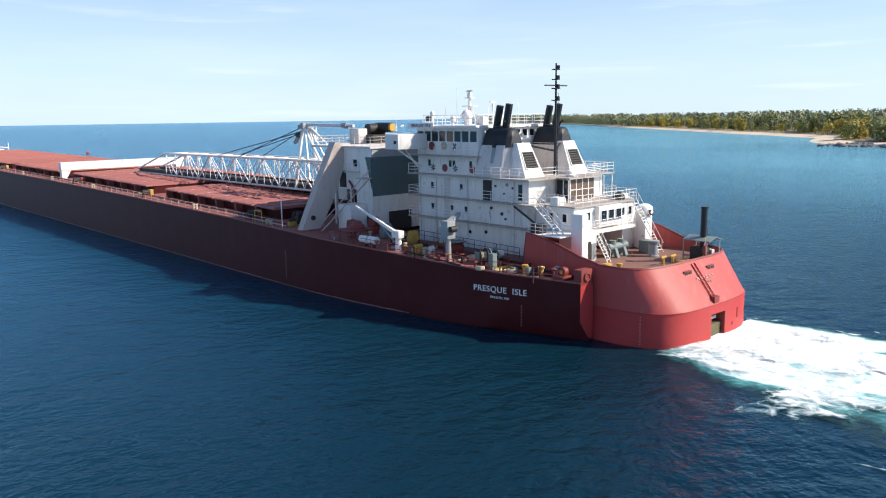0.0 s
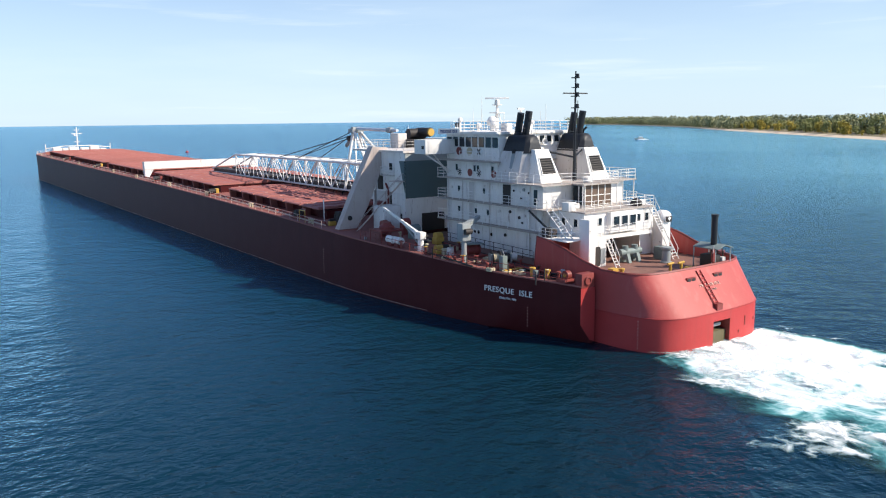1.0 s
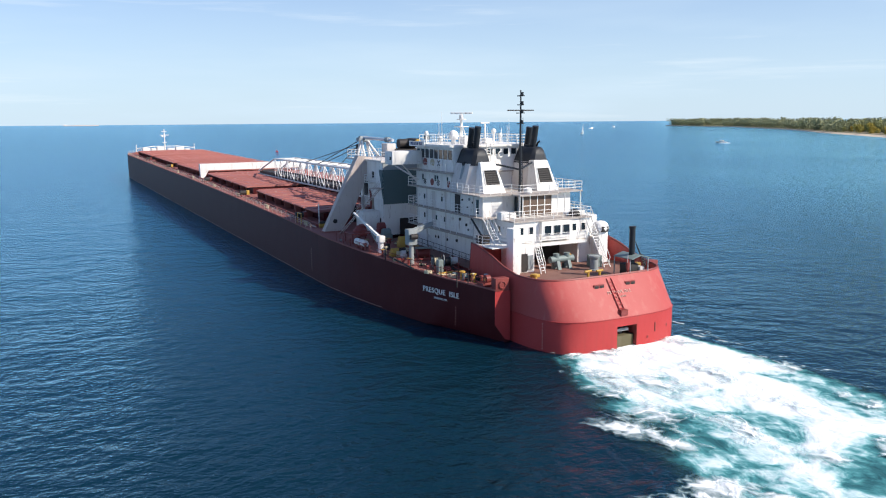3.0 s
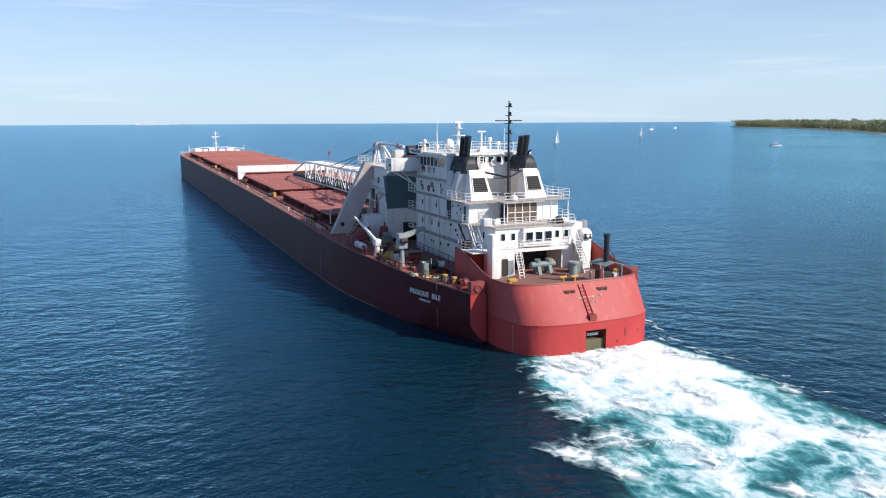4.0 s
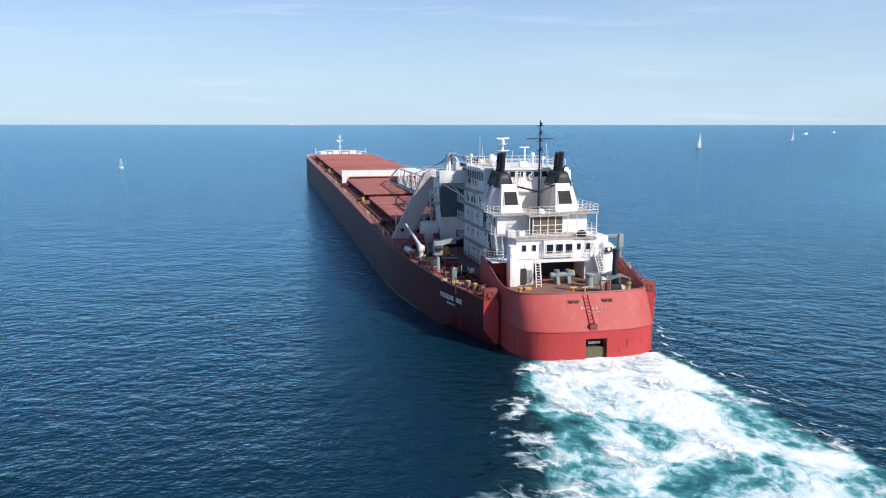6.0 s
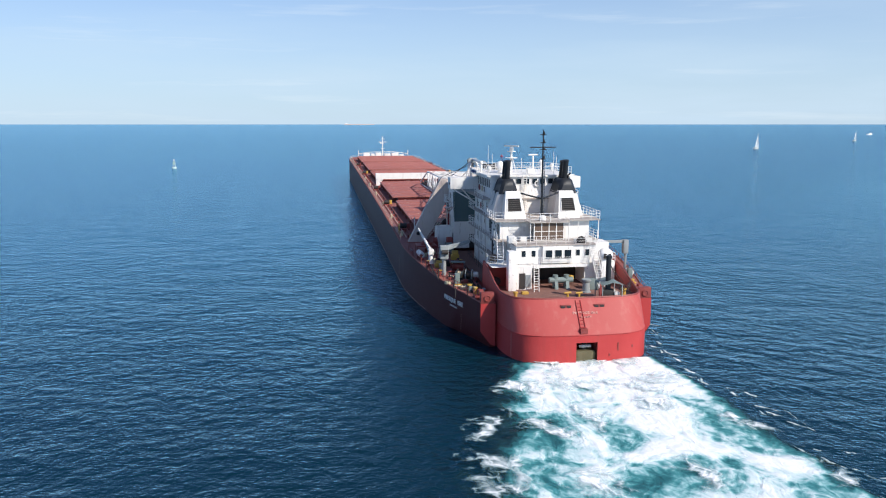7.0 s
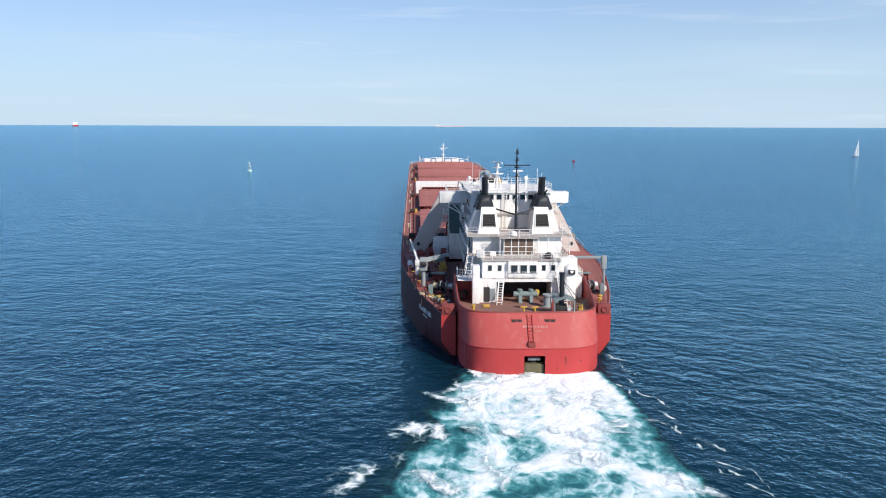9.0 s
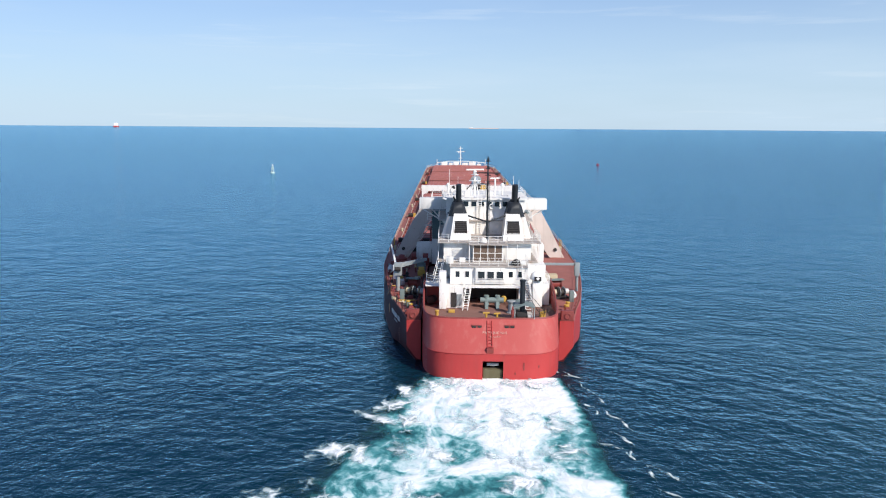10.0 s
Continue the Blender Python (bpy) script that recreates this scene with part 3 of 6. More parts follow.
def truss_boom():
    boom = part("conveyor_boom", boxed(-1.5, 1.5, 56, 128, 9.5, 9.75), M_DARK_AND_SHADE, barge, "long white lattice conveyor boom lying along the deck")
    zt = lambda y: along(((57, 13.8), (113, 13.6), (126, 10.3)), y)
    W = 2.3
    for s in (-1, 1):
        part("chord", pipe(bmesh.new(), [(s * W, 57, 13.8), (s * W, 113, 13.6), (s * W, 127, 10.2)], 0.17), M_WHITE, boom)
        part("chord", pipe(bmesh.new(), [(s * W, 55, 9.55), (s * W, 128, 9.55)], 0.16), M_CREAM, boom)
        ys = [57 + 4.67 * k for k in range(13)]
        for k, y in enumerate(ys):
            part("brace", tube(bmesh.new(), (s * W, y, 9.6), (s * W, y, zt(y)), 0.075, n=6), M_WHITE, boom)
            if k + 1 < len(ys):
                a, b = (y, ys[k + 1]) if k % 2 else (ys[k + 1], y)
                part("brace", tube(bmesh.new(), (s * W, a, 9.6), (s * W, b, zt(b)), 0.1, n=6), M_WHITE, boom)
                m = (y + ys[k + 1]) / 2
                part("brace", tube(bmesh.new(), (s * W, m, 9.6), (s * W, y, zt(y)), 0.055, n=5), M_WHITE, boom)
                part("brace", tube(bmesh.new(), (s * W, m, 9.6), (s * W, ys[k + 1], zt(ys[k + 1])), 0.055, n=5), M_WHITE, boom)
    for k in range(13):
        y = 57 + 4.67 * k
        part("cross_brace", tube(bmesh.new(), (-W, y, zt(y)), (W, y, zt(y)), 0.1, n=6), M_WHITE, boom)
        if k < 12:
            for q in (-1, 1):
                part("cross_brace", tube(bmesh.new(), (-W * q, y, zt(y)), (W * q, y + 4.67, zt(y + 4.67)), 0.06, n=5), M_WHITE, boom)
    part("belt", boxed(-1.1, 1.1, 56, 127, 9.9, 10.15), M_DARK_AND_SHADE, boom, "black rubber conveyor belt")
    rl = tube(bmesh.new(), (-1.3, 0, 9.85), (1.3, 0, 9.85), 0.1, n=8)
    me = mesh_of(rl, "idler", True)
    me.materials.append(M_REDM)
    for k in range(34):
        part("idler", me, None, boom, m=Matrix.Translation((0, 57.5 + 2.05 * k, 0)))
    # saddle posts and the hopper gear under the boom
    for y in (62, 70, 78, 86, 98, 110):
        bm = bmesh.new()
        z = deck_z(y) + 0.9
        for s in (-1, 1):
            tube(bm, (s * 2.0, y, z), (s * 2.0, y, 9.5), 0.12, n=6)
        box(bm, -2.3, 2.3, y - 0.15, y + 0.15, 9.2, 9.5)
        part("boom_support", bm, M_REDM, barge)
    # dark walkway trestle under the boom
    for k in range(22):
        y = 57.5 + 3.1 * k
        z = deck_z(y) + (1.6 if 55 < y < 90 or y > 97 else 0.1)
        fr = bmesh.new()
        pipe(fr, [(-2.6, y, z), (-2.6, y, 9.3), (2.6, y, 9.3), (2.6, y, z)], 0.09, 6)
        part("trestle", fr, M_DARK_AND_SHADE, barge)
    for s in (-1, 1):
        part("side_board", boxed(s * 2.05 - 0.05, s * 2.05 + 0.05, 56, 127, 9.35, 10.3), M_DARK_AND_SHADE, boom, "dark belt side board")
    part("head_pulley", tube(bmesh.new(), (-1.3, 127.6, 9.9), (1.3, 127.6, 9.9), 0.5, n=16), M_DARK_AND_SHADE, boom)
    # king post with its struts and hoisting ropes
    kp = part("king_post", tube(bmesh.new(), (-2.3, 66.4, 9.6), (-0.5, 66.6, 18.6), 0.22), M_WHITE, barge, "grey steel king post of the boom hoist")
    for s in (-1, 1):
        part("strut", tube(bmesh.new(), (s * 2.3, 58, 12), (s * 0.5, 66.4, 18.6), 0.2), M_WHITE, kp)
        part("strut", tube(bmesh.new(), (s * 2.3, 62.5, 11), (s * 0.3, 66.4, 18.6), 0.13), M_SILVER, kp)
        for k, y in enumerate((84, 92)):
            part("hoist_rope", tube(bmesh.new(), (s * 0.4, 67.0, 18.5 - 0.6 * k), (s * 2.3, y, zt(y)), 0.07, n=5), M_DARK_AND_SHADE, kp)
    part("leg", tube(bmesh.new(), (2.3, 66.4, 9.6), (0.5, 66.6, 18.6), 0.22), M_WHITE, kp)
    part("tie", tube(bmesh.new(), (-1.5, 66.5, 13.6), (1.5, 66.5, 13.6), 0.12), M_WHITE, kp)
    for s in (-1, 1):
        part("tie", tube(bmesh.new(), (s * 1.5, 66.5, 13.6), (s * 2.05, 59.2, 13.3), 0.12), M_WHITE, kp)
    part("head_frame", boxed(-1.0, 1.0, 65.9, 67.3, 18.3, 18.9, 0.08), M_GREY, kp)
    part("sheave", tube(bmesh.new(), (-0.7, 66.6, 18.7), (0.7, 66.6, 18.7), 0.5, n=14), M_GREY, kp)
    part("sheave", tube(bmesh.new(), (-0.5, 68.4, 17.4), (0.5, 68.4, 17.4), 0.42, n=14), M_DARK_AND_SHADE, kp)
    part("link", tube(bmesh.new(), (0, 66.6, 18.6), (0, 69.8, 16.2), 0.3, n=8), M_GREY, kp)
    part("strut", tube(bmesh.new(), (0, 66.6, 18.9), (0, 54.5, 18.7), 0.24), M_SILVER, kp)
    part("collar", tube(bmesh.new(), (0, 57.0, 18.75), (0, 55.9, 18.72), 0.42, n=12), M_GREY, kp)
    # white portal that carries the boom's end
    bm = bmesh.new()
    rings(bm, [[(x, y, z) for y, z in ((140.2, 9.9), (141.8, 9.9), (141.8, 11.5), (140.2, 11.5))] for x in (-13.3, -12.6, 0, 12.6, 13.3)])
    cr = part("boom_crutch", bm, M_WHITE, barge, "white box beam across the deck")
    for s in (-1, 1):
        z = deck_z(141)
        bm = rings(bmesh.new(), [[(s * 13.25, y, 11.0), (s * 11.2, y, 10.0), (s * 12.4, y, z), (s * 13.2, y, z)] for y in (140.3, 141.7)])
        part("leg", bm, M_WHITE, cr)


truss_boom()


def tower():
    tw = part("unloading_tower", boxed(-8, 8, 40, 48, 11.2, 16.2), M_WHITE, barge, "tall white steel tower of the unloading gear")
    part("lower_wall", boxed(-8, 8, 40.01, 43.2, 6.4, 11.2), M_WHITE, tw)
    # solid dark block in place of the shade below the tower
    part("lower_core", boxed(-4.5, 4.5, 43.2, 48, 6.4, 11.2), M_DARK_AND_SHADE, tw, "dark block for the shaded space under the tower")
    for k, (x, y, w, z0, z1, mat) in enumerate(((-6.6, 45, 0.8, 6.6, 8.6, M_DARK_AND_SHADE), (-7.2, 47, 0.5, 6.6, 9.6, M_REDM), (-5.6, 46.6, 0.7, 6.6, 10.4, M_DARK_AND_SHADE), (6.6, 45, 0.8, 6.6, 9, M_DARK_AND_SHADE), (7.2, 47, 0.5, 6.6, 10, M_REDM))):
        part("machine", boxed(x - w, x + w, y - w, y + w, z0, z1, 0.1), mat, tw)
    for s in (-1, 1):
        for y in (44.4, 47.8):
            part("column", boxed(s * 7.8 - 0.18, s * 7.8 + 0.18, y - 0.18, y + 0.18, 6.5, 11.2), M_CREAM, tw)
        part("pipe", pipe(bmesh.new(), [(s * 8.3, 43.6, 6.6), (s * 8.3, 43.6, 11.6), (s * 8.0, 44.6, 12.2)], 0.14), M_REDM, tw)
    part("panel", boxed(-7.96, 7.96, 39.94, 40.02, 10.6, 15.2), M_SLATE, tw, "dark slate green panel")
    part("panel", rings(bmesh.new(), [[(x, y, z) for x, y, z in ((-8.06, 40, 11.3), (-8.06, 41.2, 15.2), (-8.06, 40, 15.2))], [(-7.9, 40, 11.3), (-7.9, 41.2, 15.2), (-7.9, 40, 15.2)]]), M_SLATE, tw)
    # sunlit top of the slate panel, the light painted as paler grey
    part("panel", boxed(-7.96, 7.96, 39.95, 40.02, 15.2, 16.1), M_GREY, tw, "pale top of the slate panel, sunlight in its grey")
    # dark plate on the wall for the shade inside the opening
    part("doorway", boxed(-5.6, -2.2, 39.9, 40.05, 6.4, 8.6), M_DARK_AND_SHADE, tw, "doorway, its inside shade a dark plate")
    part("roof", boxed(-8.3, 8.3, 39.8, 52.5, 16.2, 16.45), M_CREAM, tw)
    part("lower_house", boxed(-10.6, -8.02, 41.0, 43.6, 6.5, 9.7, 0.3), M_WHITE, tw)
    part("lower_house", boxed(8.02, 10.6, 41.0, 43.6, 6.5, 9.7, 0.3), M_WHITE, tw)
    part("front_house", boxed(-6, 6, 48.02, 52, 9.5, 16.15), M_CREAM, tw)
    # open doors as dark plates coloured like the shade within
    for a, w, h in (((-8.03, 45.9, 12.4), 1.3, 2.0), ((-8.03, 41.2, 7.7), 0.8, 1.9)):
        part("door", boxed(a[0] - 0.05, a[0] + 0.05, a[1] - w / 2, a[1] + w / 2, a[2] - h / 2, a[2] + h / 2), M_DARK_AND_SHADE, tw, "open door, its inside shade a dark plate")
    window(tw, (-8.02, 43.2, 14.4), 0.8, 0.9, 180)
    part("balcony", boxed(-8.9, -8.02, 42.3, 44.4, 13.3, 13.4), M_CREAM, tw)
    railing(tw, [(-8.05, 42.3, 13.4), (-8.88, 42.3, 13.4), (-8.88, 44.4, 13.4), (-8.05, 44.4, 13.4)], 1.0, 0.8)
    railing(tw, [(-8.2, 39.9, 16.45), (-8.2, 52.4, 16.45), (8.2, 52.4, 16.45), (8.2, 39.9, 16.45), (-8.2, 39.9, 16.45)], 1.1, 1.6, M_CREAM)
    part("pilaster", boxed(-8.12, -7.9, 46.9, 47.2, 11.2, 16.2), M_CREAM, tw)
    # raking legs, wide plates from the deck edge up to the tower's top
    for s in (-1, 1):
        bm = rings(bmesh.new(), [[(s * 14.7, y0, 6.5), (s * 12.2, y0, 6.5), (s * 10.3, y0 + 0.1, 9.4), (s * 8.4, y0 + 0.3, 13.2), (s * 7.0, y1, 16.7), (s * 9.2, y1, 16.9), (s * 11.9, y0 + 0.2, 12.0)] for y0, y1 in ((45.2, 45.6), (46.3, 46.9))])
        leg = part("leg", bm, M_LEG, tw, "broad raking pinkish weathered steel leg")
        part("foot", boxed(min(s * 12.0, s * 14.9), max(s * 12.0, s * 14.9), 44.8, 46.8, 6.4, 6.75, 0.04), M_DECK, leg)
        part("hole", tube(bmesh.new(), (s * 13.0, 45.1, 8.1), (s * 13.0, 45.4, 8.1), 0.3, n=12), M_DARK_AND_SHADE, leg)
    # hoist winch on the roof
    hw = part("hoist_winch", tube(bmesh.new(), (1.3, 49.6, 18.3), (-1.3, 49.6, 18.3), 0.7, n=20), M_DARK_AND_SHADE, tw, "black winch drum with yellow end")
    part("end_cap", tube(bmesh.new(), (0.6, 47.0, 18.5), (0.6, 46.7, 18.5), 0.5, n=18), M_YELLOW, hw)
    part("motor", tube(bmesh.new(), (0.6, 50.0, 18.5), (0.6, 47.0, 18.5), 0.62, n=18), M_DARK_AND_SHADE, hw)
    part("bed", boxed(-2.4, 2.4, 47, 52, 16.46, 17.6, 0.1), M_DARK_AND_SHADE, hw)
    part("cab", boxed(-3.6, -2.2, 48.5, 50.5, 16.46, 18.4, 0.08), M_CREAM, hw)
    # raking stair to the deck beside the tower
    ladder(tw, (-12.6, 44.0, 6.6), (-8.5, 39.8, 12.8), 0.9, 0.32, (0.7, 0.7, 0), M_LEG)
    part("landing", boxed(-9.4, -8.02, 39.9, 41.4, 12.7, 12.8), M_LEG, tw)


tower()


def bow_gear():
    z = deck_z(288)
    mast = part("bow_mast", tube(bmesh.new(), (0, 288, z), (0, 288, 18.6), 0.28, 0.16), M_WHITE, barge, "white signal mast at the bow")
    part("yard", tube(bmesh.new(), (-1.9, 288, 16.2), (1.9, 288, 16.2), 0.12), M_WHITE, mast)
    part("yard", tube(bmesh.new(), (-1.0, 288, 17.6), (1.0, 288, 17.6), 0.1), M_WHITE, mast)
    part("platform", boxed(-0.9, 0.9, 287.4, 288.8, 13.0, 13.2), M_WHITE, mast)
    part("platform", boxed(-0.6, 0.6, 287.6, 288.5, 15.5, 15.65), M_WHITE, mast)
    part("lantern", tube(bmesh.new(), (-0.9, 287.6, 15.4), (-0.9, 287.6, 16.1), 0.3), M_WHITE, mast)
    for x0, x1, h in ((-9.0, -6.2, 2.2), (-5.6, -3.8, 2.0), (-3.4, -0.8, 2.4), (0.8, 3.4, 2.0), (4.0, 7.2, 2.3), (7.8, 9.6, 1.6)):
        part("deck_locker", boxed(x0, x1, 285.2, 288.4, z, z + h, 0.1), M_WHITE, barge, "white painted steel locker")
    for x in (-11.2, 11.8):
        part("light_post", tube(bmesh.new(), (x, 288, z), (x, 288, z + 3.6), 0.13), M_WHITE, barge)
    part("windbreak_pipe", pipe(bmesh.new(), [(-11.2, 288, z + 1.9), (-5, 287.5, z + 2.7), (5, 287.5, z + 2.7), (11.8, 288, z + 1.9)], 0.13), M_WHITE, barge)
    ys = [276, 282, 286, 290, 294, 298, 301]
    railing(barge, [(-beam(y) + 0.25, y, deck_z(y)) for y in ys] + [(beam(y) - 0.25, y, deck_z(y)) for y in ys[::-1]], 1.1, 2.2, M_CREAM, name="bow_railing")
    part("breakwater", rings(bmesh.new(), [[(-12.5, y, z - 0.2), (12.5, y, z - 0.2), (12.5, y, z + 0.9), (-12.5, y, z + 0.9)] for y in (280, 280.2)]), M_DECK, barge)


bow_gear()


def deck_edge_gear():
    # side railings, stanchions, bollards and pipes along the deck edge
    ys = [48, 60, 80, 100, 120, 138]
    for s in (-1, 1):
        railing(barge, [(s * (beam(y) - 0.35), y, deck_z(y)) for y in ys], 1.0, 2.4, M_CLAMP_AND_HAZE, 2, name="side_railing")
        railing(barge, [(s * (beam(y) - 0.35), y, deck_z(y)) for y in (144, 170, 200, 230, 260, 276)], 1.0, 3.2, M_CLAMP_AND_HAZE, 2, name="side_railing")
        bm = bmesh.new()
        pipe(bm, [(s * 13.6, y, deck_z(y) + 0.3) for y in (50, 60, 100, 140, 200, 270)], 0.12, 6)
        part("deck_pipe", bm, M_DECK, barge)
        for y in (52, 73, 93.5, 116, 141, 163, 184, 206, 230, 252, 274):
            wn_ = part("mooring_bitt", lathe(bmesh.new(), ((0.17, 0), (0.17, 0.5), (0.24, 0.55), (0.24, 0.65), (0.05, 0.7)), (s * 14.9, y, deck_z(y))), M_ROPE, barge, "pale mooring bitt")
            part("post", lathe(bmesh.new(), ((0.17, 0), (0.17, 0.5), (0.24, 0.55), (0.24, 0.65), (0.05, 0.7)), (s * 14.9, y + 0.9, deck_z(y))), M_ROPE, wn_)
        for y in (58, 93.5, 128, 184, 229):
            w = part("deck_winch", boxed(-0.9, 0.9, -0.8, 0.8, 0, 0.35, 0.05), M_REDM, barge, "rusty deck winch", m=Matrix.Translation((s * 14.0, y, deck_z(y))))
            part("drum", tube(bmesh.new(), (-0.7, 0, 0.75), (0.7, 0, 0.75), 0.45, n=14), M_DARK_AND_SHADE, w)
            part("gear_case", boxed(0.45, 1.0, -0.5, 0.5, 0.3, 1.2, 0.08), M_YELLOW if y in (93.5, 184) else M_REDM, w)
        part("deck_pipe", pipe(bmesh.new(), [(s * 14.5, y, deck_z(y) + 0.22) for y in (49, 60, 100, 140, 200, 272)], 0.08, 6), M_CLAMP_AND_HAZE, barge)
        stand = mesh_of(boxed(-0.12, 0.12, -0.07, 0.07, 0, 0.45), "pipe_stand")
        stand.materials.append(M_REDM)
        for k in range(44):
            y = 50 + 5.1 * k
            part("pipe_stand", stand, None, barge, m=Matrix.Translation((s * 14.1, y, deck_z(y) + 0.03)))
        gate = part("gangway_gate", boxed(-0.06, 0.06, -0.9, 0.9, 0, 0.12), M_YELLOW, barge, "yellow frame of the gangway gate", m=Matrix.Translation((s * 15.2, 54.5, deck_z(54.5) + 1.5)))
        for k in (-0.85, 0.85):
            part("post", tube(bmesh.new(), (0, k, -1.5), (0, k, 0.1), 0.06), M_YELLOW, gate)
        for y, x, w, h, mat in ((50.5, 11.4, 0.7, 1.5, M_DARK_AND_SHADE), (51.6, 9.2, 0.9, 2.2, M_REDM), (53.2, 10.4, 0.6, 1.2, M_DARK_AND_SHADE), (49.4, 13.4, 0.5, 0.9, M_YELLOW), (52.6, 7.6, 0.5, 2.6, M_DARK_AND_SHADE)):
            z = deck_z(y) + 0.03
            g = part("deck_machine", boxed(s * x - w, s * x + w, y - w * 0.6, y + w * 0.6, z, z + h * 0.65, 0.08), mat, barge, "dark rusty machinery at the boom's foot")
            part("drum", tube(bmesh.new(), (s * x - w * 0.8, y, z + h * 0.75), (s * x + w * 0.8, y, z + h * 0.75), h * 0.26, n=12), M_DARK_AND_SHADE, g)
        part("light_post", tube(bmesh.new(), (s * 12.7, 53, deck_z(53)), (s * 12.7, 53, deck_z(53) + 3.0), 0.08), M_WHITE, barge)


deck_edge_gear()

# ---- tug ----
tug = thing("tug", "red tug with white deckhouse and two black-topped funnels", "ship")
WL_PLAN = ((0, 0.0), (1.2, 0.0), (2.5, 0.03), (3.9, 0.14), (5.1, 0.34), (6.1, 0.72), (6.9, 1.28), (7.5, 2.12), (7.95, 3.3), (8.3, 5.2), (8.45, 8), (8.5, 11), (8.5, 13.4), (8.5, 15.3), (8.5, 15.7), (8.5, 40.5))
RIM_PLAN = ((0, 2.7), (1.2, 2.7), (2.5, 2.71), (3.9, 2.76), (5.2, 2.9), (6.2, 3.14), (7.0, 3.58), (7.6, 4.3), (8.03, 5.3), (8.32, 6.9), (8.45, 9.0), (8.5, 11.3), (8.5, 13.4), (8.5, 15.3), (8.5, 15.7), (8.5, 40.5))
RIM_Z = ((0, 6.5), (6.6, 6.62), (8.4, 6.95), (10.2, 7.6), (12.4, 8.3), (14.8, 8.7), (15.3, 8.75), (15.7, 5.5), (42, 5.4))
TUG_DECK = 5.85


def tug_hull():
    def loop(plan, z):
        right = [(x, y, z(y) if callable(z) else z) for x, y in plan]
        return [(-x, y, h) for x, y, h in right[:0:-1]] + right
    def blend(f, z):
        pl = tuple((a[0] + (b[0] - a[0]) * f, a[1] + (b[1] - a[1]) * f) for a, b in zip(WL_PLAN, RIM_PLAN))
        return pl
    lower = bmesh.new()
    zs = (-4, 0.15, 0.6, 1.4, 2.2, 3.05)
    grid = [loop(WL_PLAN, z) for z in zs]
    made = [[lower.verts.new(p) for p in lp] for lp in grid]
    for k, (a, b) in enumerate(zip(made, made[1:])):
        for i in range(len(a) - 1):
            if -1.21 < grid[0][i][0] < 1.2 and -1.2 <= grid[0][i + 1][0] < 1.21 and zs[k + 1] < 2.3:
                continue                       # rudder trunk opening
            lower.faces.new((a[i], a[i + 1], b[i + 1], b[i]))
    part("lower_hull", lower, M_BOOT, tug, "bright red lower hull, round at the stern")
    upper = bmesh.new()
    grid = []
    for f in (0, 0.25, 0.5, 0.75, 1.0):
        pl = blend(f, 0)
        grid.append(loop(pl, lambda y, f=f: 3.05 + f * (along(RIM_Z, y) - 3.05)))
    rings(upper, grid, caps=False, closed=False)
    # inner face of the bulwark and its cap
    def inset(plan, d):
        out = []
        for k, (x, y) in enumerate(plan):
            a, b = plan[max(0, k - 1)], plan[min(len(plan) - 1, k + 1)]
            t = Vector((b[0] - a[0], b[1] - a[1])).normalized()
            out.append((max(0, x - t.y * d), y + t.x * d))
        return tuple(out)
    inner = inset(RIM_PLAN, 0.22)
    rz = lambda y: along(RIM_Z, y)
    rings(upper, [loop(RIM_PLAN, rz), loop(inner, rz), loop(inner, TUG_DECK)], caps=False, closed=False)
    up = part("bulwark", upper, M_STERN, tug, "faded red raked stern plating and bulwark")
    # rub rail at the knuckle
    kn = bmesh.new()
    pts = loop(tuple((x, y - 0.02) for x, y in WL_PLAN), 3.05)
    pipe(kn, pts, 0.05, 6)
    part("knuckle", kn, M_BOOT, tug)
    cap = bmesh.new()
    pipe(cap, loop(tuple((x, y) for x, y in inset(RIM_PLAN, 0.11)[:-1]), lambda y: rz(y) + 0.03), 0.14, 6)
    part("cap_rail", cap, M_REDM, tug)
    dk = bmesh.new()
    lp = loop(inset(RIM_PLAN, 0.1), TUG_DECK)
    rings(dk, [lp, [(x, y, z + 0.04) for x, y, z in lp]])
    part("stern_deck", dk, M_TUGDECK, tug, "worn brown steel deck")
    # rudder trunk and rudder
    rt = bmesh.new()
    for x0, x1, y0, y1, z0, z1 in ((-1.32, -1.2, 0.02, 3.2, -3, 2.3), (1.2, 1.32, 0.02, 3.2, -3, 2.3), (-1.32, 1.32, 3.2, 3.3, -3, 2.3), (-1.32, 1.32, 0.02, 3.3, 2.25, 2.35)):
        box(rt, x0, x1, y0, y1, z0, z1)
    part("rudder_trunk", rt, M_REDM, tug)
    rd = part("rudder", boxed(-1.15, 1.15, 0.35, 2.8, -3, 1.15, 0.12), M_RUDDER, tug, "weedy brown rudder top")
    part("stock", tube(bmesh.new(), (0, 1.2, 1.1), (0, 1.2, 2.3), 0.3, n=12), M_DARK_AND_SHADE, rd)
    part("tiller", boxed(-0.7, 0.7, 0.6, 1.0, 1.5, 1.8, 0.05), M_GREY, rd)
    # stern ladder, chocks and fittings, laid on the raked plating
    rake = lambda z: 2.7 * (z - 3.05) / 3.45
    lad = ladder(tug, (-0.35, rake(3.5) - 0.12, 3.5), (-0.35, rake(6.4) - 0.12, 6.4), 0.55, 0.3, (1, 0, 0), M_BOOT, False, "stern_ladder")
    part("step_box", boxed(-0.75, 0.05, rake(3.5) - 0.35, rake(3.5) + 0.2, 3.2, 3.75), M_REDM, tug, "rusty box at the ladder's foot")
    for x in (-1.85, 2.0):
        y = rake(5.75)
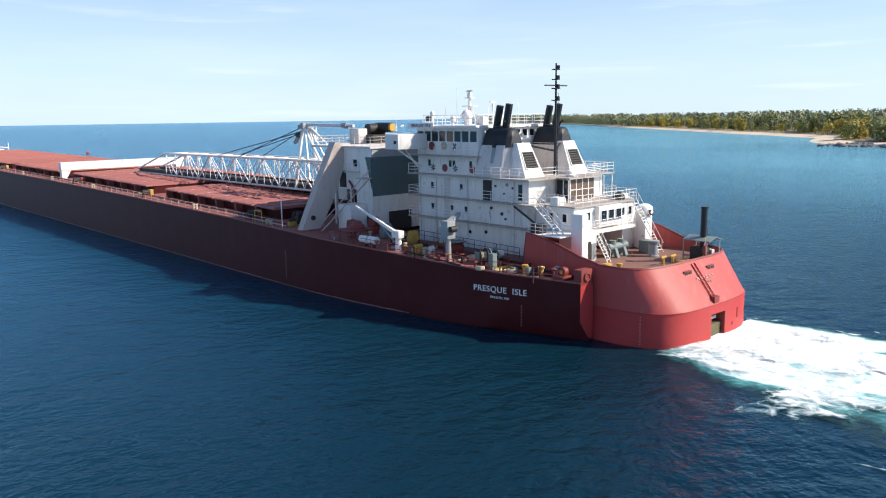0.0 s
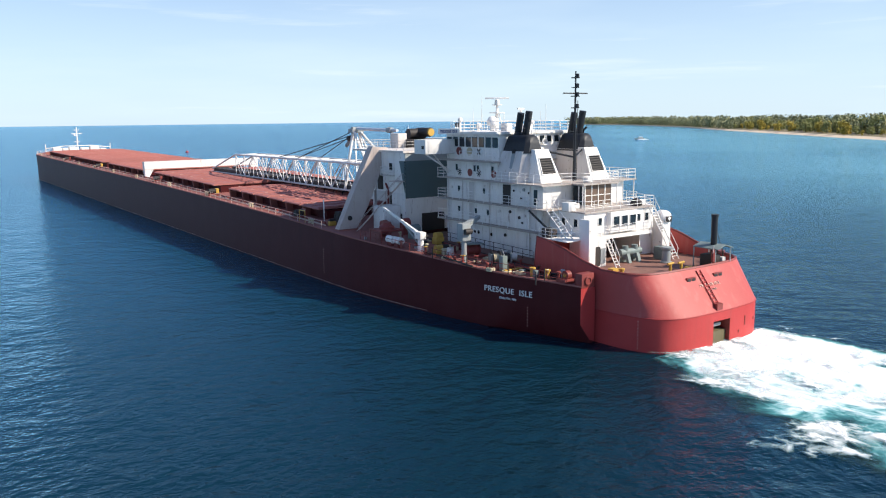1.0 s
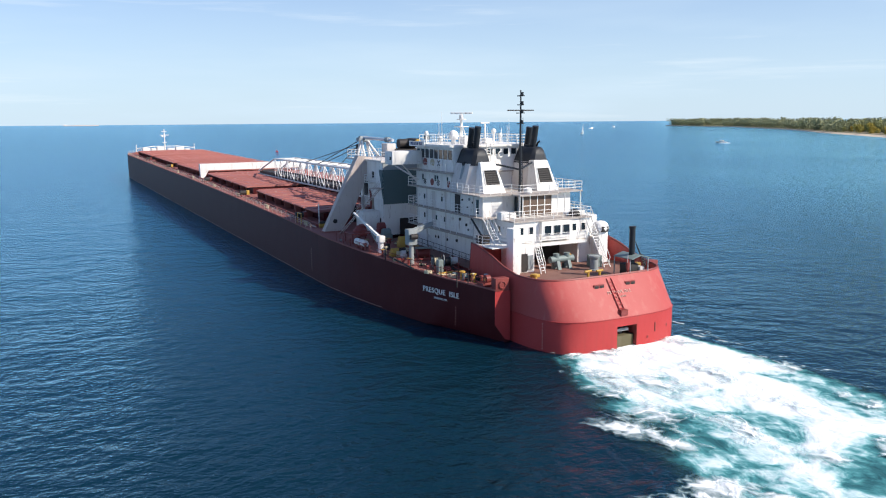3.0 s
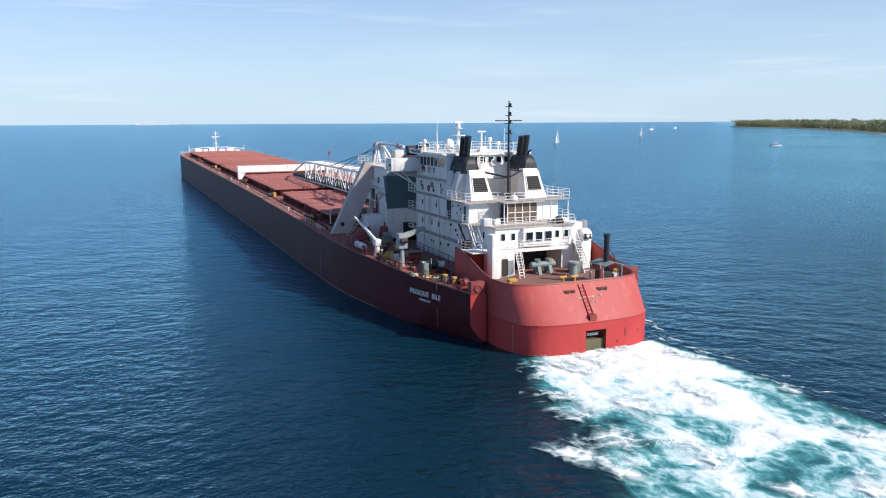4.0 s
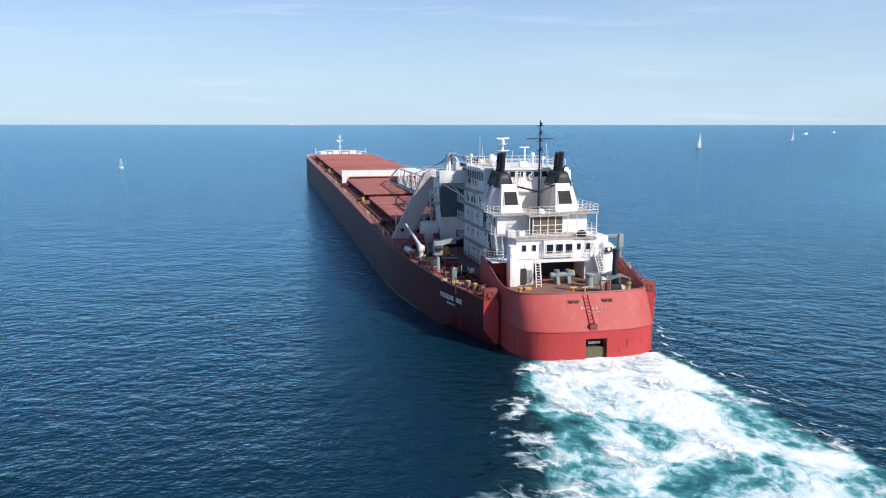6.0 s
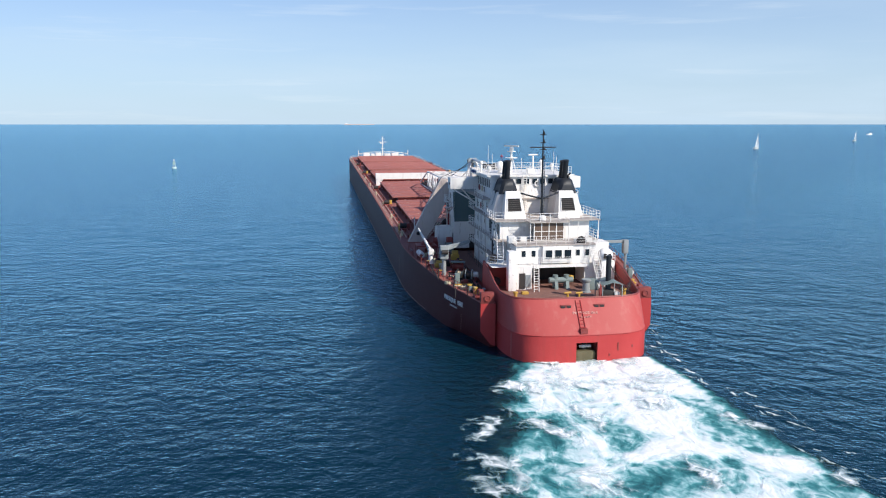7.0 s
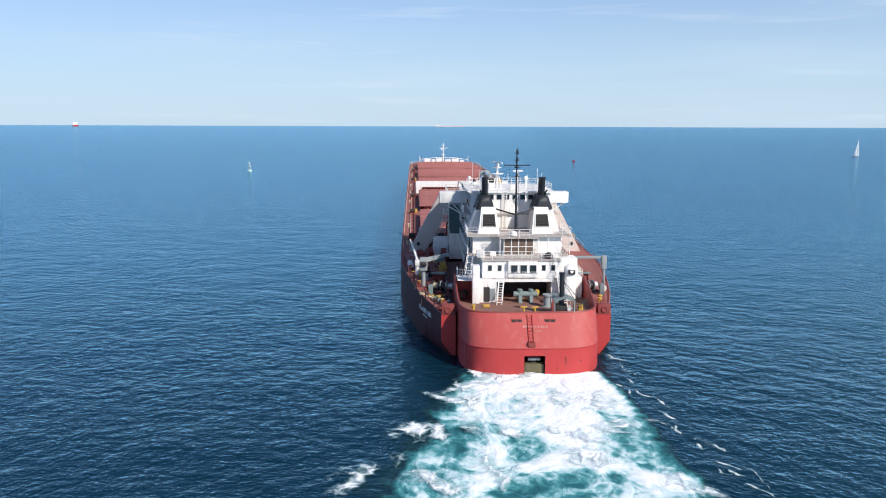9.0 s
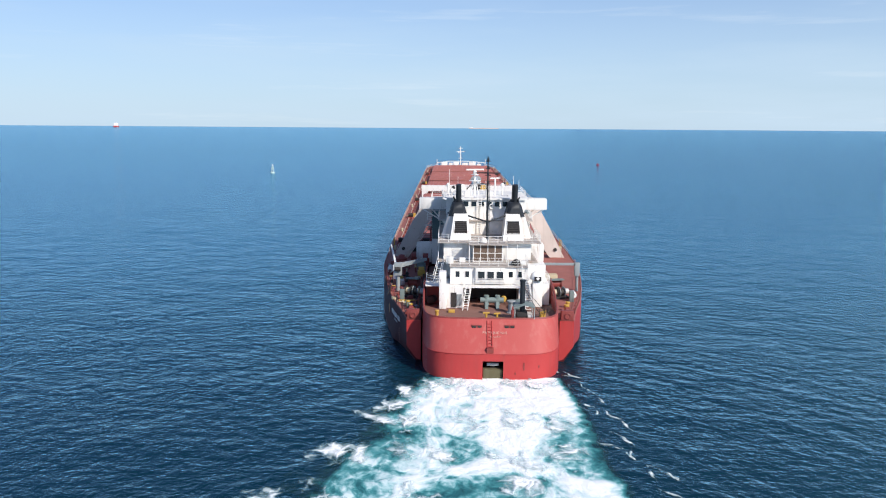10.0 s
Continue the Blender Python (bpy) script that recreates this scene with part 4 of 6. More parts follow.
        ck = part("chock", boxed(x - 0.62, x + 0.62, y - 0.07, y + 0.12, 5.52, 5.98, 0.05), M_REDM, tug)
        for k in (-0.32, 0.32):
            part("opening", boxed(x + k - 0.24, x + k + 0.24, y - 0.1, y + 0.1, 5.6, 5.9, 0.04), M_DARK_AND_SHADE, ck)
    for x, y, z in ((-6.45, 3.45, 5.75), (6.45, 3.45, 5.75)):
        d = Vector((math.copysign(0.75, x), -0.66, 0.35)).normalized()
        part("fairlead", tube(bmesh.new(), Vector((x, y, z)) + d * -0.3, Vector((x, y, z)) + d * 0.12, 0.42, n=16), M_STERN, tug)
        part("fairlead_hole", tube(bmesh.new(), Vector((x, y, z)) + d * 0.05, Vector((x, y, z)) + d * 0.16, 0.26, n=16), M_REDM, tug)
    # drain pipes and dents: small welded marks low on the stern
    for x, z, h in ((3.6, 1.6, 0.9), (5.35, 1.5, 0.3), (2.6, 0.75, 0.25)):
        y = along(tuple((q[0], q[1]) for q in WL_PLAN), x)
        part("scupper", boxed(x - 0.08, x + 0.08, y - 0.05, y + 0.1, z - h / 2, z + h / 2), M_REDM, tug)


tug_hull()


def side_lettering():
    # name on the barge's tapering quarter
    a, b = Vector((-beam(17.9), 17.9, 0)), Vector((-beam(12.5), 12.5, 0))
    d = (b - a).normalized()
    nrm = Vector((d.y, -d.x, 0))
    if nrm.x > 0:
        nrm = -nrm
    mid = (a + b) / 2
    m = Matrix((( d.x, 0, nrm.x, mid.x + nrm.x * 0.05), (d.y, 0, nrm.y, mid.y + nrm.y * 0.05), (0, 1, nrm.z, 3.85), (0, 0, 0, 1)))
    lettering("PRESQUE  ISLE", 0.8, M_LETTER, barge, m, depth=0.06)
    lettering("DULUTH, MN", 0.3, M_LETTER, barge, m @ Matrix.Translation((0, -0.72, 0)), depth=0.06)
    ang = math.atan2(2.7, 3.45)
    m2 = Matrix.Translation((0.25, 2.7 * (5.0 - 3.05) / 3.45 - 0.04, 5.0)) @ Matrix.Rotation(radians(90) - ang, 4, "X")
    lettering("PRESQUE ISLE", 0.43, M_FADED, tug, m2 @ Matrix.Translation((0, 0.2, 0)), depth=0.03)
    lettering("DULUTH", 0.28, M_FADED, tug, m2 @ Matrix.Translation((0, -0.3, 0)), depth=0.03)
    # draught marks, too small to read
    for parent, x, y, z0, n, nx in ((tug, -7.8, 2.9, 0.3, 9, (-0.93, -0.36)), (barge, -beam(46), 47, 1.2, 11, (-1, 0)), (barge, -11.65, 13.0, 0.8, 7, (-0.95, -0.3))):
        for k in range(n):
            bm = boxed(-0.02, 0.02, -0.055, 0.055, -0.035, 0.035)
            part("draught_mark", bm, M_FADED, parent, m=Matrix.Translation((x + nx[0] * 0.03, y + nx[1] * 0.03, z0 + 0.3 * k)) @ Matrix.Rotation(math.atan2(nx[1], nx[0]), 4, "Z"))


side_lettering()


def deckhouse():
    """Four levels of white accommodation, walkways and rails."""
    H = 5.9
    house = part("deckhouse", boxed(-H, H, 17.3, 34.0, 5.6, 13.45), M_WHITE, tug, "white steel accommodation block with streaks of rust")
    part("upper_house", boxed(-H, H, 24.6, 34.0, 13.55, 15.55), M_WHITE, tug)
    # walkway slabs
    for z, y0, y1, w in ((8.62, 16.2, 35.0, 6.7), (11.0, 12.2, 35.0, 6.7), (13.45, 16.6, 35.0, 6.7), (15.52, 24.2, 35.6, 6.8)):
        if z == 11.0:
            bm = boxed(-5.1, 5.1, y0, 17.3, z, z + 0.14)
            box(bm, -w, w, 16.0, y1, z + 0.001, z + 0.141)
        elif z == 13.45:
            bm = boxed(-w, 7.2, y0, y1, z, z + 0.14)
            box(bm, -2.6, 2.6, 14.9, y0, z, z + 0.14)
        else:
            bm = boxed(-w, w, y0, y1, z, z + 0.14)
        part("walkway", bm, M_WALK, tug)
    # rails, port and starboard and astern
    for z, y0 in ((8.76, 17.0), (11.14, 16.0), (13.59, 16.7)):
        for s in (-1, 1):
            w = 6.62 if not (z > 13 and s > 0) else 7.1
            if z > 13:
                railing(tug, [(s * 2.55, 15.0, z), (s * 2.55, 16.7, z), (s * w, 16.7, z), (s * w, 24.3, z)], 1.05, 1.3)
                railing(tug, [(s * w, 31.5, z), (s * w, 34.9, z)], 1.05, 1.3)
            else:
                railing(tug, [(s * w, y0, z), (s * w, 34.9, z)], 1.05, 1.5) if z > 9 else railing(tug, [(s * w, 22, z), (s * w, 34.9, z)], 1.05, 1.5)
        railing(tug, [(-6.6, 34.9, z), (6.6, 34.9, z)], 1.05, 1.6)
    railing(tug, [(-2.55, 15.0, 13.59), (2.55, 15.0, 13.59)], 1.05, 1.2)
    railing(tug, [(-5.0, 16.0, 11.14), (-5.0, 12.3, 11.14), (5.0, 12.3, 11.14), (5.0, 16.0, 11.14)], 1.05, 1.2)
    # windows and doors along the sides
    for s, f in ((-1, 180), (1, 0)):
        for z, ys, w, h in ((14.75, (32.0, 28.6, 28.0, 25.4), 0.45, 0.7), (12.3, (31.6, 26.9), 0.45, 0.65), (9.95, (31.6, 28.4, 26.2), 0.45, 0.65)):
            for y in ys:
                window(tug, (s * (H + 0.0), y, z), w, h, f)
        for y in (28.6, 27.9, 25.6):
            window(tug, (s * H, y, 7.6), 0.42, 0.42, f, True)
        for y, z, w, h, mat in ((29.2, 12.15, 0.9, 2.0, M_CREAM), (23.0, 12.2, 1.25, 2.1, M_DARK_AND_SHADE), (18.4, 12.2, 0.5, 1.6, M_GLASS), (29.2, 9.8, 0.9, 2.0, M_CREAM), (18.6, 9.9, 0.9, 2.0, M_CREAM)):
            d = part("door", boxed(s * H - 0.05, s * H + 0.05, y - w / 2, y + w / 2, z - h / 2, z + h / 2), mat, tug)
        # shallow stiffener lines
        for y in (19.8, 21.5, 24.8, 30.2, 33.2):
            part("pilaster", boxed(s * H - 0.04, s * H + 0.04, y - 0.04, y + 0.04, 5.9, 13.4), M_WHITE, tug)
    # small vents, lamps and pipe ends on the port wall
    rng = random.Random(4)
    for y, z in ((19.4, 12.6), (20.2, 12.9), (20.6, 12.0), (19.7, 11.7), (20.9, 9.9), (20.0, 10.2), (20.4, 9.4), (24.2, 10.3), (21.8, 12.7), (30.6, 7.4), (23.2, 7.8), (26.8, 12.9), (33.0, 12.4), (19.2, 7.9), (22.4, 10.4)):
        r = rng.uniform(0.09, 0.2)
        part("wall_fitting", tube(bmesh.new(), (-H - 0.12, y, z), (-H + 0.02, y, z), r, n=10), rng.choice((M_DARK_AND_SHADE, M_DARK_AND_SHADE, M_CREAM, M_GREY)), tug)
    for y in (19.2, 25.9, 30.9, 33.6):
        part("drain_pipe", tube(bmesh.new(), (-H - 0.08, y, 5.9), (-H - 0.08, y, 13.3), 0.05, n=6), M_CREAM, tug)
    # round coloured emblems on the upper house, plain discs
    for y, mat in ((31.4, M_WHITE), (29.5, M_REDM), (27.8, M_WHITE), (25.2, M_REDM)):
        em = part("emblem", tube(bmesh.new(), (-H - 0.05, y, 14.25), (-H + 0.02, y, 14.25), 0.43, n=20), mat, tug, "round painted emblem")
        if mat is M_WHITE:
            for k in range(7):
                part("blade", boxed(-0.02, 0.02, -0.045, 0.045, 0.08, 0.4), M_DARK_AND_SHADE, em, m=Matrix.Translation((-H - 0.07, y, 14.25)) @ Matrix.Rotation(radians(51.4 * k + 10), 4, "X"))
    for y, mat in ((31.9, M_REDM), (29.9, M_ROPE), (28.1, M_LETTER)):
        em = part("emblem", tube(bmesh.new(), (-5.72, y, 16.6), (-5.58, y, 16.6), 0.46, n=20), mat, tug, "round painted emblem")
        if mat is M_LETTER:
            for k in (-1, 1):
                part("stroke", boxed(-0.02, 0.02, -0.06, 0.06, -0.4, 0.4), M_DARK_AND_SHADE, em, m=Matrix.Translation((-5.74, y, 16.6)) @ Matrix.Rotation(radians(40 * k), 4, "X"))
    # wheelhouse: chamfered front, band of windows, roof with a visor
    poly = [(-5.6, 24.7), (5.6, 24.7), (5.6, 34.4), (4.0, 36.2), (-4.0, 36.2), (-5.6, 34.4)]
    wh = part("wheelhouse", prism(bmesh.new(), poly, 15.66, 18.55), M_WHITE, tug, "white wheelhouse with a band of dark windows")
    big = [(x * 1.1, 24.4 if y < 25 else 29 + (y - 29) * 1.15) for x, y in poly]
    part("roof", prism(bmesh.new(), big, 18.55, 18.82), M_WHITE, wh)
    part("name_board", boxed(-6.3, -6.19, 30.9, 35.2, 18.5, 19.15), M_WHITE, wh)
    lettering("PRESQUE ISLE", 0.5, M_BLUE, wh, Matrix.Translation((-6.33, 33.0, 18.82)) @ Matrix.Rotation(radians(-90), 4, "Z") @ Matrix.Rotation(radians(90), 4, "X"))
    for (x0, y0), (x1, y1) in zip(poly, poly[1:] + poly[:1]):
        d = Vector((x1 - x0, y1 - y0))
        k = max(1, round(d.length / 1.15))
        face = math.degrees(math.atan2(-d.x, d.y))
        for i in range(k):
            f = (i + 0.5) / k
            if abs(y0 - 24.7) < 0.01 and abs(y1 - 24.7) < 0.01 and i in (0, k - 1):
                continue
            aft = abs(y0 - 24.7) < 0.01 and abs(y1 - 24.7) < 0.01
            window(tug, (x0 + d.x * f, y0 + d.y * f, 17.95 if aft else 17.65), d.length / k - (0.42 if aft else 0.2), 0.7 if aft else 1.1, face)
    railing(wh, [(-5.7, 24.6, 18.82), (-5.7, 33.4, 18.82), (-4, 34.9, 18.82), (4, 34.9, 18.82), (5.7, 33.4, 18.82), (5.7, 24.6, 18.82), (-5.7, 24.6, 18.82)], 1.1, 1.3)
    railing(tug, [(-6.7, 24.5, 15.66), (-6.7, 30.4, 15.66)], 1.0, 1.3)
    railing(tug, [(6.7, 24.5, 15.66), (6.7, 30.4, 15.66)], 1.0, 1.3)
    # bridge wings
    for s in (-1, 1):
        bw = part("bridge_wing", boxed(min(s * 5.65, s * 9.8), max(s * 5.65, s * 9.8), 32.7, 35.0, 16.3, 17.95, 0.05), M_WHITE, tug, "white enclosed bridge wing")
        part("lamp", boxed(s * 9.75 - 0.12, s * 9.75 + 0.12, 33.0, 33.4, 16.9, 17.25), M_DARK_AND_SHADE, bw)
        part("brace", tube(bmesh.new(), (s * 9.4, 33.3, 16.3), (s * 5.9, 33.3, 14.2), 0.1), M_WHITE, bw)
        part("brace", tube(bmesh.new(), (s * 8.0, 33.8, 16.3), (s * 5.9, 33.8, 14.0), 0.1), M_WHITE, bw)


deckhouse()


def aft_house():
    ah = part("aft_house", boxed(-5.0, 5.0, 12.4, 17.2, 8.75, 11.0), M_WHITE, tug, "white house over the open winch shelter")
    part("window_bay", boxed(-1.75, 2.05, 11.9, 12.45, 8.9, 10.95, 0.04), M_WHITE, ah)
    part("shelter_beam", boxed(-3.3, 4.0, 11.6, 17.2, 8.4, 8.72), M_WHITE, ah)
    # the shelter's inner shade is put into this wall's dark colour
    part("shelter_wall", boxed(-3.3, 4.0, 16.6, 17.25, 5.9, 8.4), M_DARK_AND_SHADE, ah, "back wall of the shelter, darkened for its shade")
    for x in (-4.05, -2.8, 2.85, 4.05):
        window(ah, (x, 12.4, 10.05), 0.5, 0.75, -90)
    for x in (-1.0, 0.2, 1.4):
        window(ah, (x, 11.9, 10.0), 0.85, 1.0, -90)
    for y in (13.5, 15.2):
        window(ah, (-5.0, y, 10.0), 0.5, 0.75, 180)
    # port room with door, its tall casing and the starboard wall
    part("port_room", boxed(-5.9, -3.3, 11.0, 17.2, 5.9, 8.7), M_WHITE, ah)
    part("casing", boxed(-6.4, -5.5, 10.3, 11.6, 5.9, 10.7, 0.05), M_WHITE, ah)
    # dark plate painted as the shade inside the port room
    part("door", boxed(-4.9, -4.2, 10.93, 11.03, 6.0, 7.9), M_DARK_AND_SHADE, ah, "open doorway, its shade a dark plate")
    part("door", boxed(-4.15, -3.5, 10.9, 11.02, 6.2, 7.7), M_GREY, ah)
    part("starboard_room", boxed(4.0, 8.0, 13.2, 17.2, 5.9, 8.7), M_WHITE, ah)
    part("starboard_room", boxed(5.0, 7.6, 14.5, 17.2, 8.7, 10.9), M_WHITE, ah)
    part("side_deck", boxed(-8.2, -5.0, 11.4, 15.5, 8.62, 8.72), M_WHITE, ah)
    part("wing_wall", boxed(-8.1, -5.9, 13.4, 15.4, 5.9, 8.62), M_REDM, ah, "dull red bulkhead under the side deck")
    railing(ah, [(-8.1, 15.4, 8.72), (-8.1, 13.6, 8.72), (-6.3, 11.5, 8.72)], 1.0, 0.9)
    railing(ah, [(-3.2, 11.65, 8.72), (4.0, 11.65, 8.72)], 0.95, 1.2)
    railing(ah, [(4.2, 13.2, 8.75), (8.0, 13.2, 8.75), (8.0, 17.0, 8.75)], 1.0, 1.0)
    # screened veranda
    ve = part("veranda", boxed(-1.95, 1.9, 15.4, 17.2, 11.15, 11.3), M_WHITE, ah, "glazed veranda with brown blinds")
    for k in range(5):
        x = -1.95 + 3.85 * k / 4
        part("mullion", boxed(x - 0.05, x + 0.05, 15.3, 15.45, 11.15, 13.45), M_WHITE, ve)
        if k < 4:
            for z0, z1 in ((11.25, 12.3), (12.38, 13.4)):
                part("blind", boxed(x + 0.05, x + 0.91, 15.36, 15.42, z0, z1), M_BROWN, ve)
    part("mullion", boxed(-1.95, 1.9, 15.32, 15.44, 12.3, 12.38), M_WHITE, ve)
    for s, x in ((-1, -1.97), (1, 1.92)):
        for y in (15.75, 16.6):
            part("blind", boxed(x - 0.03, x + 0.03, y - 0.35, y + 0.35, 11.3, 13.3), M_GLASS, ve)
        part("mullion", boxed(x - 0.05, x + 0.05, 16.1, 16.22, 11.15, 13.45), M_WHITE, ve)
    for x, y in ((7.0, 16.8), (3.9, 15.6), (-2.5, 15.1), (2.5, 15.1)):
        part("pillar", tube(bmesh.new(), (x, y, 11.1), (x, y, 13.45), 0.06), M_WHITE, ah)
    # stairs
    ladder(ah, (-6.9, 12.4, 8.75), (-6.2, 16.0, 11.1), 0.75, 0.25, (1, 0, 0))
    ladder(ah, (-3.1, 9.6, 5.9), (-2.6, 11.7, 8.6), 0.65, 0.27, (1, 0.2, 0))
    ladder(ah, (5.0, 9.2, 5.9), (4.6, 12.2, 11.0), 0.8, 0.27, (1, 0, 0))
    # gooseneck ventilator
    vt = part("ventilator", boxed(5.6, 6.9, 11.5, 12.9, 5.9, 9.6, 0.25), M_WHITE, tug, "white gooseneck ventilator")
    part("hood", lathe(bmesh.new(), ((0.9, 0), (0.95, 0.3), (0.8, 0.75), (0.45, 1.0), (0.05, 1.08)), (6.25, 12.1, 9.5)), M_WHITE, vt)
    part("mouth", boxed(5.8, 6.7, 11.2, 11.5, 9.4, 10.0, 0.05), M_DARK_AND_SHADE, vt)
    for x, y, z, w in ((-5.1, 14.4, 12.0, 0.5), (4.4, 13.6, 11.7, 0.45), (-3.4, 15.4, 11.7, 0.4), (3.2, 14.2, 11.5, 0.35)):
        part("deck_box", boxed(x - w, x + w, y - w, y + w, 11.14, z, 0.06), M_WHITE, tug)
    part("tarpaulin", lathe(bmesh.new(), ((0.6, 0), (0.65, 0.3), (0.4, 0.65), (0.05, 0.8)), (3.6, 13.4, 11.14), 10), M_DARK_AND_SHADE, tug, "dark tarpaulin bundle")


aft_house()


def funnels():
    for s in (-1, 1):
        c = s * 3.95
        def ring(z, x0, x1, y0, y1, ch=0.35):
            a, b = (c - x0, c + x1) if s > 0 else (c - x1, c + x0)
            return [(a + ch, y0, z), (b - ch, y0, z), (b, y0 + ch, z), (b, y1 - ch, z), (b - ch, y1, z), (a + ch, y1, z), (a, y1 - ch, z), (a, y0 + ch, z)]
        body = part("funnel", rings(bmesh.new(), [ring(13.55, 1.65, 2.35, 20.5, 25.0), ring(16.8, 1.25, 1.38, 20.8, 24.8)]), M_CREAM, tug, "white funnel with a black top")
        part("black_top", rings(bmesh.new(), [ring(16.6, 1.3, 1.36, 20.6, 24.85, 0.4), ring(17.6, 1.0, 1.04, 20.75, 24.7, 0.4), ring(18.25, 0.8, 0.84, 20.95, 24.5, 0.35), ring(18.5, 0.62, 0.66, 21.3, 24.2, 0.3)]), M_BLACK, body, "soot black funnel top")
        hood = rings(bmesh.new(), [[(c - s * 0.35 + x, y, z) for x, y, z in ((-1.45, y0, 13.58), (1.45, y0, 13.58), (0.95, y1, 17.0), (-0.95, y1, 17.0))] for y0, y1 in ((18.5, 20.1), (20.75, 21.1))])
        part("louvre_hood", hood, M_WHITE, body)
        # louvre: dark recess with slats, lying on the sloped face
        face = Matrix.Translation((c - s * 0.35, 0, 0))
        yy = lambda z: 18.5 + (z - 13.58) / 3.42 * 1.6
        z0, z1 = 14.45, 16.15
        bm = rings(bmesh.new(), [[(x, yy(z) + o, z) for x, z in ((-0.93, z0), (0.93, z0), (0.8, z1), (-0.8, z1))] for o in (-0.02, 0.1)])
        lv = part("louvre", bm, M_DARK_AND_SHADE, body, "dark louvre", m=face)
        for k in range(7):
            z = z0 + 0.12 + k * 0.245
            part("slat", boxed(-0.84, 0.84, yy(z) - 0.16, yy(z) + 0.02, z, z + 0.05, m=Matrix()), M_DARK_AND_SHADE, lv)
        fr = bmesh.new()
        for a, b in (((-0.97, z0), (0.97, z0)), ((0.97, z0), (0.84, z1)), ((0.84, z1), (-0.84, z1)), ((-0.84, z1), (-0.97, z0))):
            tube(fr, (a[0], yy(a[1]) - 0.06, a[1]), (b[0], yy(b[1]) - 0.06, b[1]), 0.07, n=6)
        part("louvre_frame", fr, M_WHITE, lv)
        # two exhaust pipes leaning astern, one small one
        for y, h, dx in ((23.75, 20.8, 0.05), (22.45, 20.95, 0.05)):
            ex = bmesh.new()
            tube(ex, (c + dx, y, 17.9), (c + dx, y - 0.7, h), 0.38, n=14)
            part("exhaust_pipe", ex, M_BLACK, body, "black exhaust pipe")
        part("exhaust_pipe", pipe(bmesh.new(), [(c + s * 0.5, 22.3, 18.2), (c + s * 0.5, 22.0, 18.9), (c + s * 0.65, 21.7, 19.2)], 0.11), M_BLACK, body)
        part("collar", tube(bmesh.new(), (c, 23.1, 18.3), (c, 23.0, 18.7), 0.55, n=14), M_BLACK, body)
        # painted emblem on the outer side
        part("emblem", rings(bmesh.new(), [[(s * (6.32 - (z - 13.55) * 0.299) + o, y, z) for y, z in ((22.6, 15.0), (22.2, 15.0), (22.2, 16.6), (22.75, 16.6))] for o in (-0.02, 0.04)]), M_GREY, body)
        part("emblem_head", tube(bmesh.new(), (s * 5.2, 22.5, 16.72), (s * 5.44, 22.5, 16.72), 0.28, n=12), M_DARK_AND_SHADE, body)
    mast = part("signal_mast", tube(bmesh.new(), (0, 18.9, 13.5), (0, 18.9, 25.0), 0.2, 0.07), M_BLACK, tug, "black signal mast with yardarm")
    part("yardarm", tube(bmesh.new(), (-1.75, 18.9, 22.75), (1.75, 18.9, 22.75), 0.07), M_BLACK, mast)
    for z, w in ((24.3, 0.35), (23.3, 0.3), (22.4, 0.4), (21.2, 0.35)):
        part("lantern_bracket", boxed(-w, w, 18.65, 19.2, z, z + 0.1), M_BLACK, mast)
        part("lantern", tube(bmesh.new(), (0.0, 18.6, z + 0.1), (0.0, 18.6, z + 0.45), 0.16), M_BLACK, mast)
    for s in (-1, 1):
        part("stay", tube(bmesh.new(), (0, 18.9, 16.1), (s * 3.2, 20.8, 16.9), 0.11), M_BLACK, mast)
    part("ladder", pipe(bmesh.new(), [(0.25, 18.8, 13.6), (0.25, 18.8, 22)], 0.03, 5), M_BLACK, mast)
    ladder(tug, (-0.9, 24.4, 13.6), (-0.9, 24.4, 19.0), 0.55, 0.3, (1, 0, 0), M_WHITE, False, "ladder")
    part("lifebuoy", rings(bmesh.new(), [[(0.9 + (0.34 + 0.09 * math.cos(b)) * math.cos(a), 24.55 + 0.09 * math.sin(b), 17.6 + (0.34 + 0.09 * math.cos(b)) * math.sin(a)) for b in [k * math.pi / 4 for k in range(8)]] for a in [k * math.pi / 8 for k in range(17)]], caps=False), M_LETTER, tug, "pale lifebuoy")
    part("dome", lathe(bmesh.new(), ((0.45, 0), (0.5, 0.25), (0.35, 0.6), (0.05, 0.7)), (-0.6, 16.4, 13.6)), M_WHITE, tug, "white dome")


funnels()


